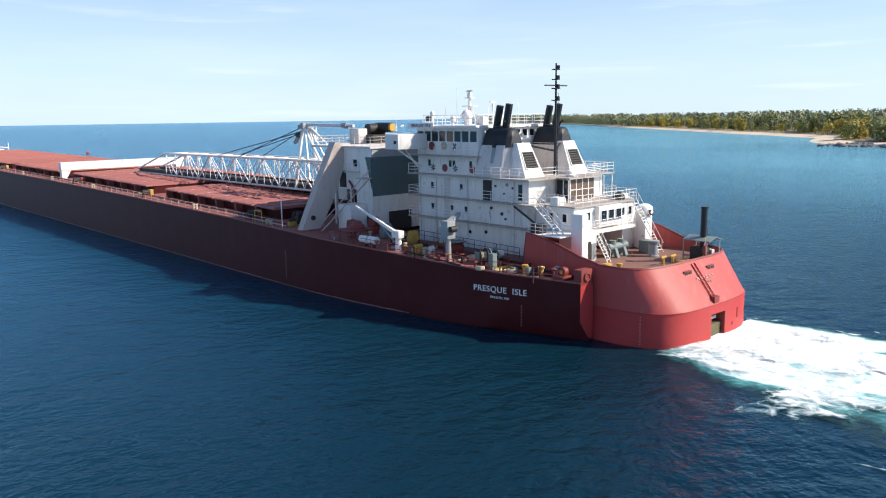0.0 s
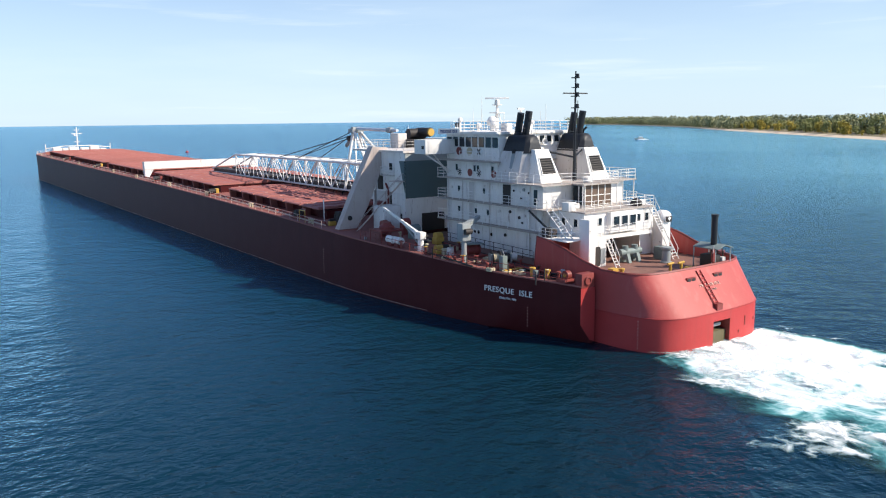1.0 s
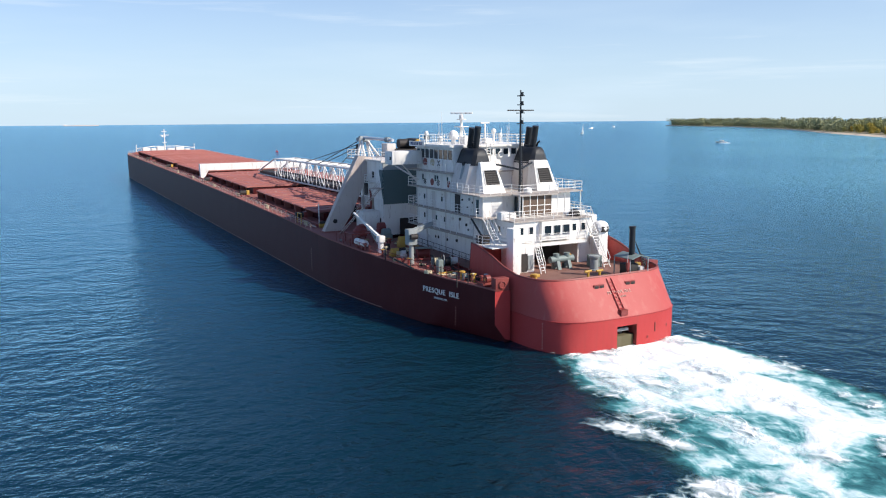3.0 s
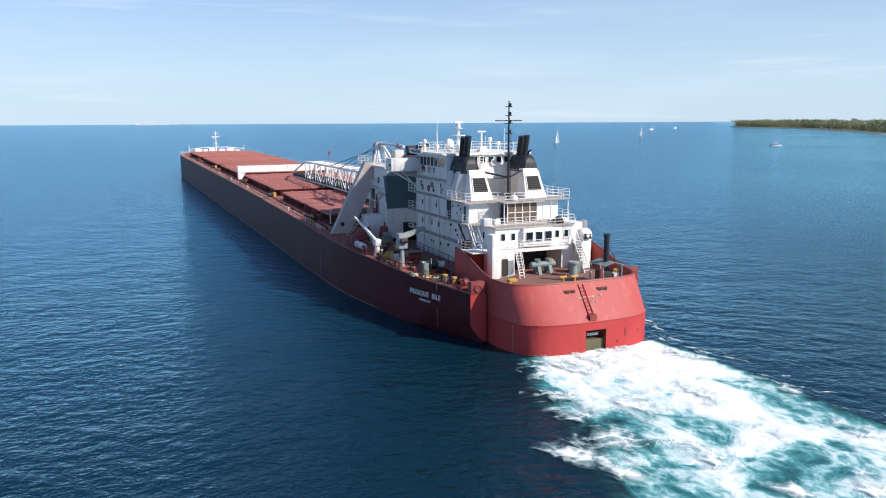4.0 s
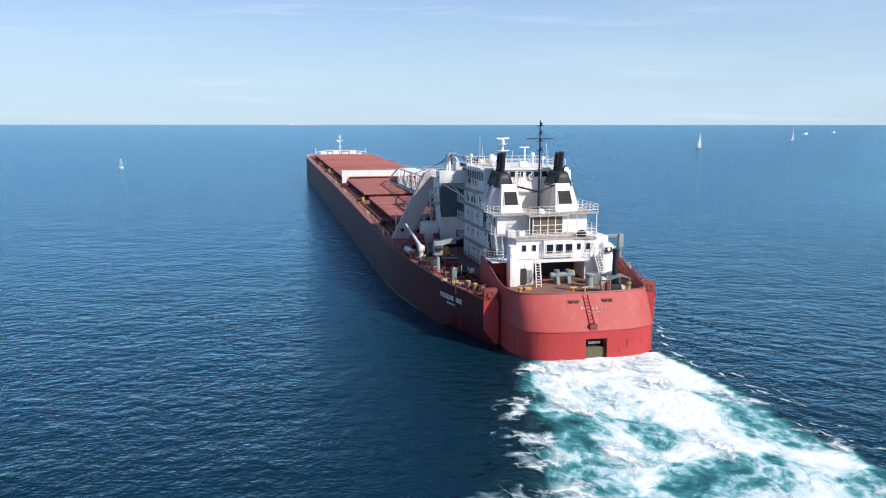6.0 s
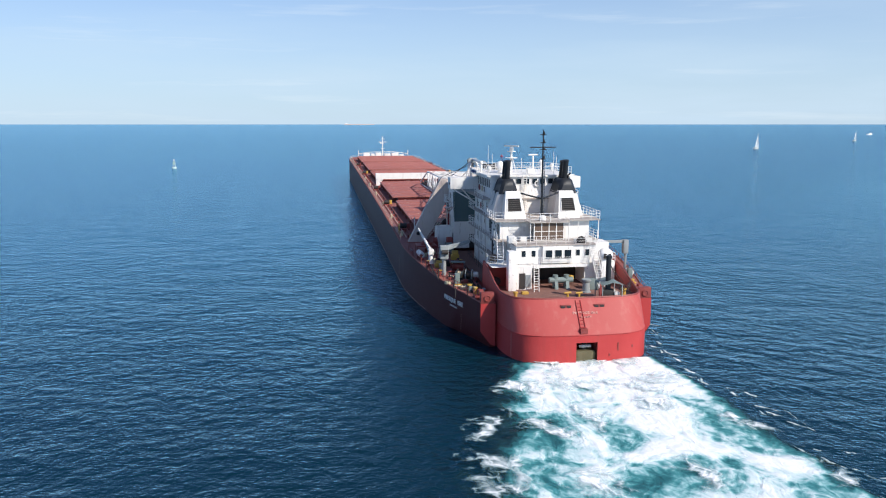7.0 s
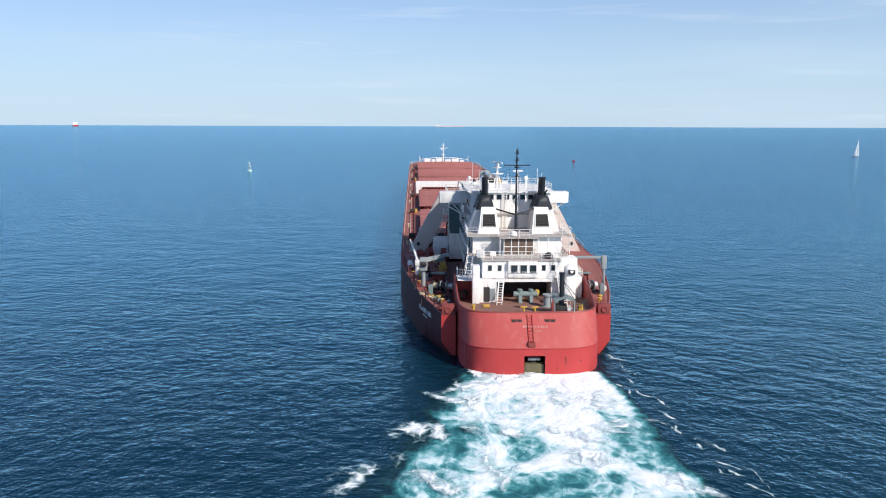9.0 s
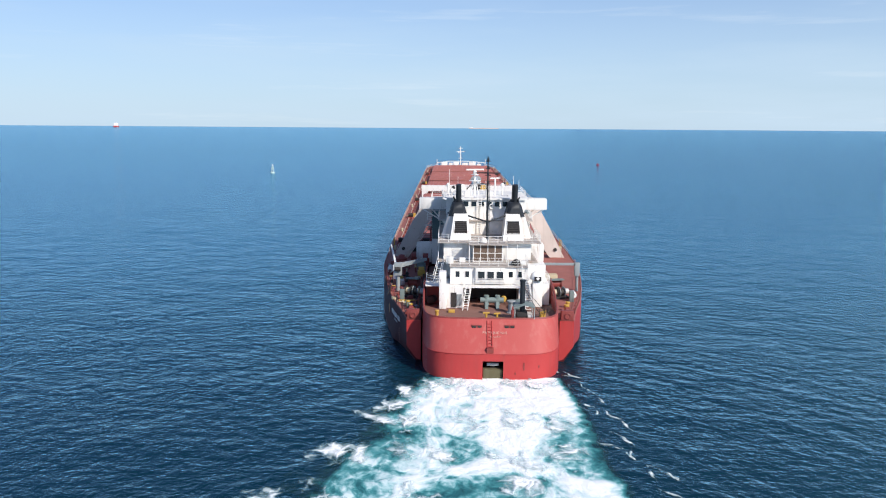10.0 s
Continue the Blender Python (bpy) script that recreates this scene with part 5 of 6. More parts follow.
def roof_gear():
    z = 18.82
    mast = part("radar_mast", tube(bmesh.new(), (-1.4, 30.2, z), (-1.4, 30.2, 22.0), 0.2, 0.14), M_WHITE, tug, "white lattice radar mast")
    for dx, dy in ((-0.6, -0.5), (0.6, -0.5), (0, 0.7)):
        part("brace", tube(bmesh.new(), (-1.4 + dx, 30.2 + dy, z), (-1.4, 30.2, 21.5), 0.06, n=6), M_WHITE, mast)
    part("platform", lathe(bmesh.new(), ((0.1, 0), (0.9, 0.05), (0.9, 0.13), (0.1, 0.15)), (-1.4, 30.2, 20.8), 14), M_WHITE, mast)
    part("platform", lathe(bmesh.new(), ((0.1, 0), (0.6, 0.05), (0.6, 0.13), (0.1, 0.15)), (-1.4, 30.2, 21.7), 14), M_WHITE, mast)
    part("gearbox", lathe(bmesh.new(), ((0.25, 0), (0.3, 0.1), (0.25, 0.5), (0.1, 0.6)), (-1.4, 30.2, 21.85), 12), M_WHITE, mast)
    m2 = part("small_mast", tube(bmesh.new(), (1.6, 29.5, z), (1.6, 29.5, 21.2), 0.12), M_WHITE, tug, "white pole with a small radar")
    part("radar_bar", boxed(-0.8, 0.8, -0.09, 0.09, 0, 0.18, 0.03), M_WHITE, m2, m=Matrix.Translation((1.6, 29.5, 21.25)) @ Matrix.Rotation(radians(20), 4, "Z"))
    for x, y, r, h in ((-3.4, 28.6, 0.62, 0.6), (-4.8, 29.3, 0.33, 0.4), (-5.4, 32.0, 0.28, 1.1), (2.7, 29.2, 0.3, 1.3), (4.9, 31.2, 0.28, 0.7)):
        d = part("antenna_dome", lathe(bmesh.new(), ((r * 0.8, 0), (r, r * 0.5), (r * 0.95, r), (r * 0.6, r * 1.55), (0.02, r * 1.8)), (x, y, z + h)), M_WHITE, tug, "white antenna dome")
        part("pedestal", tube(bmesh.new(), (x, y, z), (x, y, z + h + 0.05), r * 0.45), M_WHITE, d)
    for x, y, h in ((-5.2, 28.2, 3.9), (-3.9, 31.5, 2.6), (4.2, 28.0, 3.0), (5.2, 30, 2.2), (0.3, 31, 2.0), (3.4, 32, 1.9)):
        part("whip_antenna", tube(bmesh.new(), (x, y, z), (x, y, z + h), 0.04, 0.025, n=5), M_WHITE, tug)
    part("roof_locker", boxed(-3.0, -2.2, 26.5, 27.6, z, z + 0.9, 0.06), M_WHITE, tug)
    part("roof_locker", boxed(0.2, 1.2, 27, 28, z, z + 0.7, 0.06), M_WHITE, tug)
    part("searchlight", tube(bmesh.new(), (-4.6, 33.2, z + 0.75), (-4.6, 33.8, z + 0.75), 0.28, n=12), M_DARK_AND_SHADE, tug)
    bar = part("radar_scanner", boxed(-1.4, 1.4, -0.1, 0.1, 0, 0.2, 0.04), M_WHITE, mast, "white rotating radar scanner", m=Matrix.Translation((-1.4, 30.2, 22.45)))
    return bar


scanner = roof_gear()


def stern_gear():
    dz = TUG_DECK + 0.04
    # towing winch under the shelter: two drums on legs
    tw = part("towing_winch", tube(bmesh.new(), (-1.1, 11.3, dz + 1.0), (1.9, 11.3, dz + 1.0), 0.36, n=16), M_GREEN, tug, "grey green towing winch with two heads")
    for x in (-0.3, 1.1):
        part("head", tube(bmesh.new(), (x, 11.3, dz + 0.4), (x, 11.3, dz + 1.65), 0.34, n=14), M_GREEN, tw)
        part("foot", rings(bmesh.new(), [[(x - 0.2, y0, dz), (x + 0.2, y0, dz), (x + 0.2, y1, dz + 0.9), (x - 0.2, y1, dz + 0.9)] for y0, y1 in ((10.5, 10.85), (10.85, 11.1))]), M_GREEN, tw)
        part("foot", boxed(x - 0.22, x + 0.22, 11.3, 11.8, dz, dz + 0.8), M_GREEN, tw)
    cp = part("capstan", lathe(bmesh.new(), ((0.6, 0), (0.6, 0.1), (0.45, 0.15), (0.42, 1.2), (0.52, 1.32), (0.58, 1.45), (0.56, 1.58), (0.1, 1.6)), (2.7, 8.6, dz)), M_GREY, tug, "grey capstan drum")
    part("gear_box", boxed(3.4, 4.6, 9.6, 10.8, dz, dz + 1.3, 0.08), M_GREEN, tug)
    part("yellow_valve", lathe(bmesh.new(), ((0.2, 0), (0.35, 0.4), (0.3, 0.7), (0.05, 0.8)), (2.0, 12.2, dz + 0.6)), M_YELLOW, tug)
    for x, y in ((-0.6, 5.4), (0.7, 5.2)):
        b = part("tow_pin", tube(bmesh.new(), (x, y, dz), (x, y, dz + 0.7), 0.14), M_YELLOW, tug, "yellow tow pin")
        part("head", tube(bmesh.new(), (x - 0.4, y, dz + 0.7), (x + 0.4, y, dz + 0.75), 0.12), M_YELLOW, b)
    part("hatch_lid", lathe(bmesh.new(), ((0.75, 0), (0.75, 0.3), (0.65, 0.38), (0.05, 0.42)), (1.2, 4.3, dz)), M_YELLOW, tug, "round deck hatch with a yellow rim")
    part("hatch_lid", boxed(-5.2, -4.4, 8.3, 9.0, dz, dz + 0.3, 0.05), M_YELLOW, tug)
    for x, y in ((6.1, 5.6), (6.5, 6.1), (-6.6, 6.0)):
        part("mooring_bitt", lathe(bmesh.new(), ((0.2, 0), (0.2, 0.7), (0.28, 0.75), (0.28, 0.9), (0.05, 0.95)), (x, y, dz)), M_YELLOW, tug, "yellow mooring bitt")
    # canopy with the stern stack
    cn = part("canopy", rings(bmesh.new(), [[(2.6, y, 7.9), (3.8, y, 8.25), (5.0, y, 7.9), (5.0, y, 7.98), (3.8, y, 8.33), (2.6, y, 7.98)] for y in (2.6, 5.4)]), M_GREEN, tug, "small peaked steel canopy at the stern rail")
    for x in (2.65, 4.95):
        for y in (2.9, 5.3):
            part("post", tube(bmesh.new(), (x, y, dz), (x, y, 7.95), 0.06), M_GREY, cn)
    part("engine", boxed(2.9, 4.2, 3.4, 4.8, dz, dz + 1.4, 0.12), M_DARK_AND_SHADE, cn, "dark engine casing")
    part("tank", boxed(4.2, 4.8, 3.2, 4.9, dz, dz + 1.1, 0.1), M_CREAM, cn)
    st = part("stern_stack", tube(bmesh.new(), (3.6, 3.8, dz), (3.6, 3.8, 10.9), 0.3, n=14), M_BLACK, tug, "black stack pipe with stays")
    part("cap", tube(bmesh.new(), (3.6, 3.8, 10.9), (3.6, 3.8, 11.1), 0.36, n=14), M_BLACK, st)
    for x, y in ((5.8, 4.2), (6.6, 5.4)):
        part("stay", tube(bmesh.new(), (3.6, 3.8, 10.3), (x, y, 6.8), 0.035, n=5), M_DARK_AND_SHADE, st)
    railing(tug, [(5.0, 3.7, 6.55), (6.4, 4.8, 6.55), (7.4, 6.6, 6.65)], 0.9, 1.0, M_DARK_AND_SHADE)
    # furled ensign on its staff
    fs = part("flag_staff", tube(bmesh.new(), (2.3, 3.1, dz), (2.25, 2.8, 8.4), 0.035, n=6), M_CREAM, tug, "staff with a furled red and blue flag")
    fl = bmesh.new()
    lathe(fl, ((0.05, 0), (0.16, 0.2), (0.2, 0.8), (0.12, 1.3), (0.03, 1.5)), (2.38, 2.95, 6.6), 8)
    part("flag", fl, M_REDM, fs)
    # bulwark gear on the raised side decks
    for x, y in ((-7.6, 12.6), (-7.2, 13.3), (-7.6, 14.0)):
        part("reel", tube(bmesh.new(), (x, y - 0.25, 6.6), (x, y + 0.25, 6.6), 0.5, n=12), M_DARK_AND_SHADE, tug)
    part("side_winch", boxed(-7.9, -6.8, 14.2, 15.3, 8.72, 9.6, 0.1), M_DARK_AND_SHADE, tug, "dark winch on the side deck")
    part("derrick", tube(bmesh.new(), (-7.4, 14.8, 9.4), (-6.6, 18.6, 10.9), 0.11), M_DARK_AND_SHADE, tug)


stern_gear()


def quarter_deck_gear():
    """Cranes, winches, tanks and bitts on the barge's two quarters."""
    for s in (-1, 1):
        dz = lambda y: deck_z(y) + 0.03
        for y in (12.0, 13.6):
            x = s * (beam(y) - 1.3)
            part("mooring_bitt", lathe(bmesh.new(), ((0.24, 0), (0.24, 0.65), (0.32, 0.7), (0.32, 0.85), (0.05, 0.9)), (x, y, dz(y))), M_YELLOW, barge, "yellow mooring bitt")
        fl = part("fairlead_winch", boxed(-0.8, 0.8, -0.6, 0.6, 0, 0.4, 0.05), M_REDM, barge, "red fairlead with a yellow wheel", m=Matrix.Translation((s * 9.9, 9.6, dz(9.6))))
        part("wheel", tube(bmesh.new(), (-0.25, 0, 0.7), (0.25, 0, 0.7), 0.42, n=16), M_REDM, fl)
        part("hub", tube(bmesh.new(), (-0.32, 0, 0.7), (0.32, 0, 0.7), 0.18, n=12), M_YELLOW, fl)
        # mooring winch: two flanged drums, motor
        w = part("mooring_winch", boxed(-1.6, 1.6, -1.2, 1.2, 0, 0.35, 0.05), M_DARK_AND_SHADE, barge, "dark mooring winch with rope drums", m=Matrix.Translation((s * 10.0, 18.8, dz(18.8))) @ Matrix.Rotation(radians(20 * s), 4, "Z") @ Matrix.Diagonal((0.78, 0.78, 0.78, 1)))
        for x in (-0.9, 0.5):
            part("drum", tube(bmesh.new(), (x - 0.45, 0, 1.0), (x + 0.45, 0, 1.0), 0.55, n=16), M_ROPE if x < 0 else M_DARK_AND_SHADE, w)
            for k in (-0.5, 0.5):
                part("flange", tube(bmesh.new(), (x + k - 0.05, 0, 1.0), (x + k + 0.05, 0, 1.0), 0.95, n=18), M_GREY if x > 0 else M_DARK_AND_SHADE, w)
        part("motor", tube(bmesh.new(), (1.2, 0.2, 1.0), (2.0, 0.2, 1.0), 0.5, n=14), M_CREAM, w)
        part("gear_case", boxed(-1.7, -1.4, -0.6, 0.6, 0.3, 1.6, 0.1), M_GREEN, w)
        w2 = part("mooring_winch", boxed(-1.4, 1.4, -1.0, 1.0, 0, 0.35, 0.05), M_REDM, barge, "red mooring winch", m=Matrix.Translation((s * 10.2, 23.6, dz(23.6))) @ Matrix.Rotation(radians(15 * s), 4, "Z") @ Matrix.Diagonal((0.8, 0.8, 0.8, 1)))
        part("drum", tube(bmesh.new(), (-0.8, 0, 0.95), (0.8, 0, 0.95), 0.75, n=18), M_REDM, w2)
        for k in (-0.85, 0.85):
            part("flange", tube(bmesh.new(), (k - 0.06, 0, 0.95), (k + 0.06, 0, 0.95), 1.0, n=18), M_REDM, w2)
        part("cover", boxed(-1.2, 1.2, -1.3, -0.1, 1.75, 1.9), M_GREEN, w2)
        part("control_post", boxed(s * 11.5 - 0.3, s * 11.5 + 0.3, 16.5, 17.1, dz(16.8), dz(16.8) + 1.5, 0.06), M_GREEN, barge)
        if s > 0:
            continue
        # stores crane
        cr = part("stores_crane", tube(bmesh.new(), (0, 0, 0), (0, 0, 2.2), 0.3, 0.26, n=14), M_GREY, barge, "grey stores crane on a pedestal", m=Matrix.Translation((s * 12.4, 22.0, dz(22))))
        part("cab", boxed(-0.55, 0.55, -0.5, 0.5, 2.2, 4.0, 0.1), M_GREY, cr)
        part("jib", rings(bmesh.new(), [[(0.2 - 0.2 * k, 0.2 + 0.2 * k, 3.9), (0.2 - 0.2 * k, 0.2 + 0.2 * k, 3.3), (3.9 - 0.12 * k, 2.6 + 0.12 * k, 3.9), (3.9 - 0.12 * k, 2.6 + 0.12 * k, 4.25)] for k in (-1, 1)]), M_GREY, cr)
        part("winch_drum", tube(bmesh.new(), (-0.4, -0.7, 3.2), (0.4, -0.7, 3.2), 0.3, n=12), M_DARK_AND_SHADE, cr)
    # white crane and its gear, port side
    dzp = deck_z(31) + 0.03
    wc = part("deck_crane", tube(bmesh.new(), (-13.2, 28.8, dzp - 0.1), (-13.2, 28.8, dzp + 1.3), 0.4, 0.32, n=14), M_WHITE, barge, "white deck crane with a slim boom")
    part("slew_head", boxed(-13.6, -12.8, 28.3, 29.5, dzp + 1.2, dzp + 2.0, 0.12), M_WHITE, wc)
    part("boom", rings(bmesh.new(), [[(-13.15 + a, 29.2, dzp + 1.7 + c) for a, c in ((-0.17, -0.2), (0.17, -0.2), (0.17, 0.2), (-0.17, 0.2))], [(-14.3 + a, 34.6, 10.4 + c) for a, c in ((-0.09, -0.09), (0.09, -0.09), (0.09, 0.09), (-0.09, 0.09))]]), M_WHITE, wc)
    part("ram", tube(bmesh.new(), (-13.2, 29.4, dzp + 0.7), (-13.6, 31.4, dzp + 2.5), 0.09), M_GREY, wc)
    for a in range(5):
        part("hose_reel", tube(bmesh.new(), (-12.75, 28.4 + 0.25 * a, dzp + 1.5), (-12.6, 28.4 + 0.25 * a, dzp + 1.5), 0.22, n=10), M_DARK_AND_SHADE, wc)
    # white tanks, red raft stand, yellow gear cases
    for x, y in ((-14.2, 31.8), (-14.3, 33.2)):
        tk = part("pressure_tank", tube(bmesh.new(), (x, y - 0.6, dzp + 0.75), (x, y + 0.6, dzp + 0.75), 0.42, n=16), M_WHITE, barge, "white life raft canister")
        part("cradle", boxed(x - 0.35, x + 0.35, y - 0.4, y + 0.4, dzp, dzp + 0.5), M_REDM, tk)
    rf = part("work_stand", boxed(-14.4, -11.4, 35.2, 38.0, 7.5, 7.65), M_REDM, barge, "red painted steel work stand")
    for x in (-14.3, -11.5):
        for y in (35.3, 37.9):
            part("leg", tube(bmesh.new(), (x, y, 6.2), (x, y, 7.5), 0.07), M_REDM, rf)
    part("casting", lathe(bmesh.new(), ((0.9, 0), (0.9, 0.3), (0.6, 0.5), (0.5, 0.8), (0.1, 0.9)), (-12.8, 36.6, 7.65)), M_REDM, rf)
    railing(barge, [(-15.0, 34.2, deck_z(34)), (-15.3, 38.5, deck_z(38))], 1.1, 1.0, M_REDM, 2)
    for x, y, w, h, mat in ((-12.4, 26.6, 0.6, 0.9, M_YELLOW), (-11.2, 27.0, 0.45, 0.8, M_DARK_AND_SHADE), (-9.4, 31.0, 0.6, 1.3, M_YELLOW), (-9.6, 35.5, 0.7, 1.6, M_GREEN), (-12.0, 25.0, 0.35, 0.9, M_CREAM), (-9.0, 38.5, 0.6, 1.9, M_REDM), (-11.0, 40.2, 0.5, 1.6, M_REDM)):
        z = deck_z(y) + 0.03
        g = part("deck_machine", boxed(x - w, x + w, y - w * 0.7, y + w * 0.7, z, z + h * 0.6, 0.08), mat, barge, "painted deck machinery")
        part("top", tube(bmesh.new(), (x - w * 0.7, y, z + h * 0.7), (x + w * 0.7, y, z + h * 0.7), h * 0.35, n=12), mat, g)
    # rope coils, pipe runs and valves crowding the port quarter
    for x, y, r in ((-11.0, 14.8, 0.5), (-12.6, 17.4, 0.45), (-9.6, 21.3, 0.55), (-13.3, 24.1, 0.42), (-9.9, 28.6, 0.5)):
        z = deck_z(y) + 0.03
        part("rope_coil", lathe(bmesh.new(), ((r * 0.45, 0), (r, 0.0), (r * 1.05, 0.15), (r * 0.95, 0.32), (r * 0.6, 0.36), (r * 0.45, 0.1)), (x, y, z)), M_ROPE, barge)
    for x, y0, y1, mat in ((-9.0, 11.0, 33.0, M_DARK_AND_SHADE), (-9.25, 12.5, 30.0, M_REDM), (-13.6, 19.0, 27.5, M_DARK_AND_SHADE)):
        part("pipe_run", pipe(bmesh.new(), [(x, y0 + (y1 - y0) * k / 6, deck_z(y0 + (y1 - y0) * k / 6) + 0.28) for k in range(7)], 0.1, 8), mat, barge)
    for x, y in ((-9.4, 14.0), (-9.1, 17.0), (-9.5, 19.6), (-11.9, 20.6), (-13.0, 21.4), (-10.8, 25.8), (-9.2, 27.2), (-13.8, 27.0), (-12.0, 31.6), (-10.4, 33.2)):
        z = deck_z(y) + 0.03
        vl = part("valve", lathe(bmesh.new(), ((0.16, 0), (0.2, 0.1), (0.11, 0.2), (0.11, 0.75), (0.05, 0.8)), (x, y, z)), M_DARK_AND_SHADE if y % 2 < 1 else M_REDM, barge)
        part("hand_wheel", lathe(bmesh.new(), ((0.2, 0), (0.27, 0.02), (0.27, 0.07), (0.2, 0.08)), (x, y, z + 0.78)), M_YELLOW if y % 3 < 1 else M_REDM, vl)
    for x, y in ((-12.8, 10.6), (-13.4, 20.2), (-14.3, 25.0), (-12.2, 15.2), (-11.2, 11.2)):
        part("stanchion", tube(bmesh.new(), (x, y, deck_z(y)), (x, y, deck_z(y) + 1.2), 0.06), M_DARK_AND_SHADE, barge)
    rng = random.Random(21)
    for k in range(46):
        y = rng.uniform(10, 39)
        x = -rng.uniform(9.2, beam(y) - 0.7)
        z, w, h = deck_z(y) + 0.03, rng.uniform(0.12, 0.32), rng.uniform(0.2, 0.75)
        kind = rng.random()
        mat = rng.choice((M_DARK_AND_SHADE, M_REDM, M_REDM, M_GREY, M_DECK, M_ROPE, M_GREEN))
        if kind < 0.4:
            part("deck_fitting", boxed(x - w, x + w, y - w, y + w, z, z + h, 0.04), mat, barge)
        elif kind < 0.7:
            part("mushroom_vent", lathe(bmesh.new(), ((w * 0.5, 0), (w * 0.5, h), (w, h + 0.05), (w * 0.9, h + 0.18), (0.03, h + 0.25)), (x, y, z), 10), mat, barge)
        else:
            part("rope_coil", rings(bmesh.new(), [[(x + (w + 0.08 * math.cos(b)) * math.cos(a) * 1.3, y + (w + 0.08 * math.cos(b)) * math.sin(a) * 1.3, z + 0.12 + 0.1 * math.sin(b)) for b in [q * math.pi / 3 for q in range(6)]] for a in [q * math.pi / 6 for q in range(13)]], caps=False), rng.choice((M_ROPE, M_DARK_AND_SHADE)), barge)
    railing(barge, [(-beam(y) + 0.25, y, deck_z(y)) for y in (9, 12, 17.3, 23, 29, 34)], 0.95, 2.2, M_REDM, 2)
    railing(tug, [(-7.0, 17.5, 5.9), (-7.0, 33.5, 6.2)], 1.0, 1.6, M_DARK_AND_SHADE, 2)
    part("deck_hose", pipe(bmesh.new(), [(-9.2, 14, 5.5), (-9.6, 17, 5.7), (-9.3, 21, 5.9), (-8.9, 27, 6.2), (-9.2, 33, 6.5)], 0.12, 6), M_DARK_AND_SHADE, barge)
    part("deck_step", boxed(-11.9, -9.6, 16.0, 16.3, 5.6, 5.75), M_YELLOW, barge)
    # starboard quarter: davit arm, white raft, crates
    dv = part("davit", tube(bmesh.new(), (13.1, 22.5, deck_z(22)), (13.1, 22.5, 9.6), 0.2), M_GREY, barge, "grey cargo davit with a long arm")
    part("arm", boxed(7.0, 13.3, 22.35, 22.65, 9.5, 9.85, 0.05), M_GREY, dv)
    part("head", boxed(12.7, 13.4, 22.1, 22.9, 8.0, 9.9, 0.1), M_GREY, dv)
    part("pressure_tank", tube(bmesh.new(), (11.9, 17.4, 6.3), (11.9, 18.6, 6.3), 0.42, n=16), M_WHITE, barge, "white life raft canister")
    part("crate", boxed(9.2, 11.2, 28.5, 30, 6.1, 6.9, 0.05), M_ROPE, barge, "pale wooden crate")
    railing(barge, [(beam(y) - 0.3, y, deck_z(y)) for y in (9, 14, 20, 26, 34, 40)], 1.0, 2.0, M_REDM, 2)


quarter_deck_gear()

# ---- wake ----
W_LEFT = ((-160, -35), (-90, -28), (-40, -21.5), (-27, -17.8), (-16, -13.4), (-6, -9.6), (0, -7.2), (3, -7.0))
W_RIGHT = ((-160, 21), (-90, 15), (-40, 10.2), (-27, 8.8), (-16, 8.2), (-6, 7.5), (0, 6.8), (3, 6.8))


def sheet(name, left, right, y0, y1, nx, ny, z, material, thin, lump=0.0, seed=0):
    """A patch of water surface between two sides; thin(g, f) opens it towards its rim."""
    bm = bmesh.new()
    lay = bm.verts.layers.float.new("thin")
    rows = []
    for j in range(ny + 1):
        f = j / ny
        y = y0 + (y1 - y0) * f
        row = []
        for i in range(nx + 1):
            g = i / nx
            x = left(y) + (right(y) - left(y)) * g
            h = lump * (noise.noise(Vector((x * 0.35 + seed, y * 0.35, 3))) + 0.6 * noise.noise(Vector((x * 1.1, y * 1.1 + seed, 5)))) if lump else 0
            v = bm.verts.new((x, y, z + max(0, h)))
            v[lay] = thin(g, f)
            row.append(v)
        rows.append(row)
    for a, b in zip(rows, rows[1:]):
        for i in range(nx):
            bm.faces.new((a[i], a[i + 1], b[i + 1], b[i]))
    return part(name, bm, material)


def rim(g, k=5.0):
    return max(0.0, 1 - min(g, 1 - g) * k) ** 2


def boil(g, f):
    """Thick white behind the screws, thinning astern and towards the sides."""
    core = max(0.0, 1 - abs(g - 0.62) * 2.4)
    edge = max(0.62 * rim(max(g, 0.5), 9.0), 0.72 * rim(min(g, 0.5), 2.8))
    return 0.05 + edge + 0.08 * min(1, f * 4) + 0.12 * f - 0.16 * core - 0.22 * max(0, 1 - f * 10) * (1 - rim(g, 4))


foam = sheet("wake_foam", lambda y: along(W_LEFT, y) - 2.5, lambda y: along(W_RIGHT, y) + 1.5, 0.8, -150, 100, 300, 0.02, M_BOIL, boil, 0.14)
tagged(foam, "white foam and turquoise water churned up by the propellers", "foam", kind="stuff")


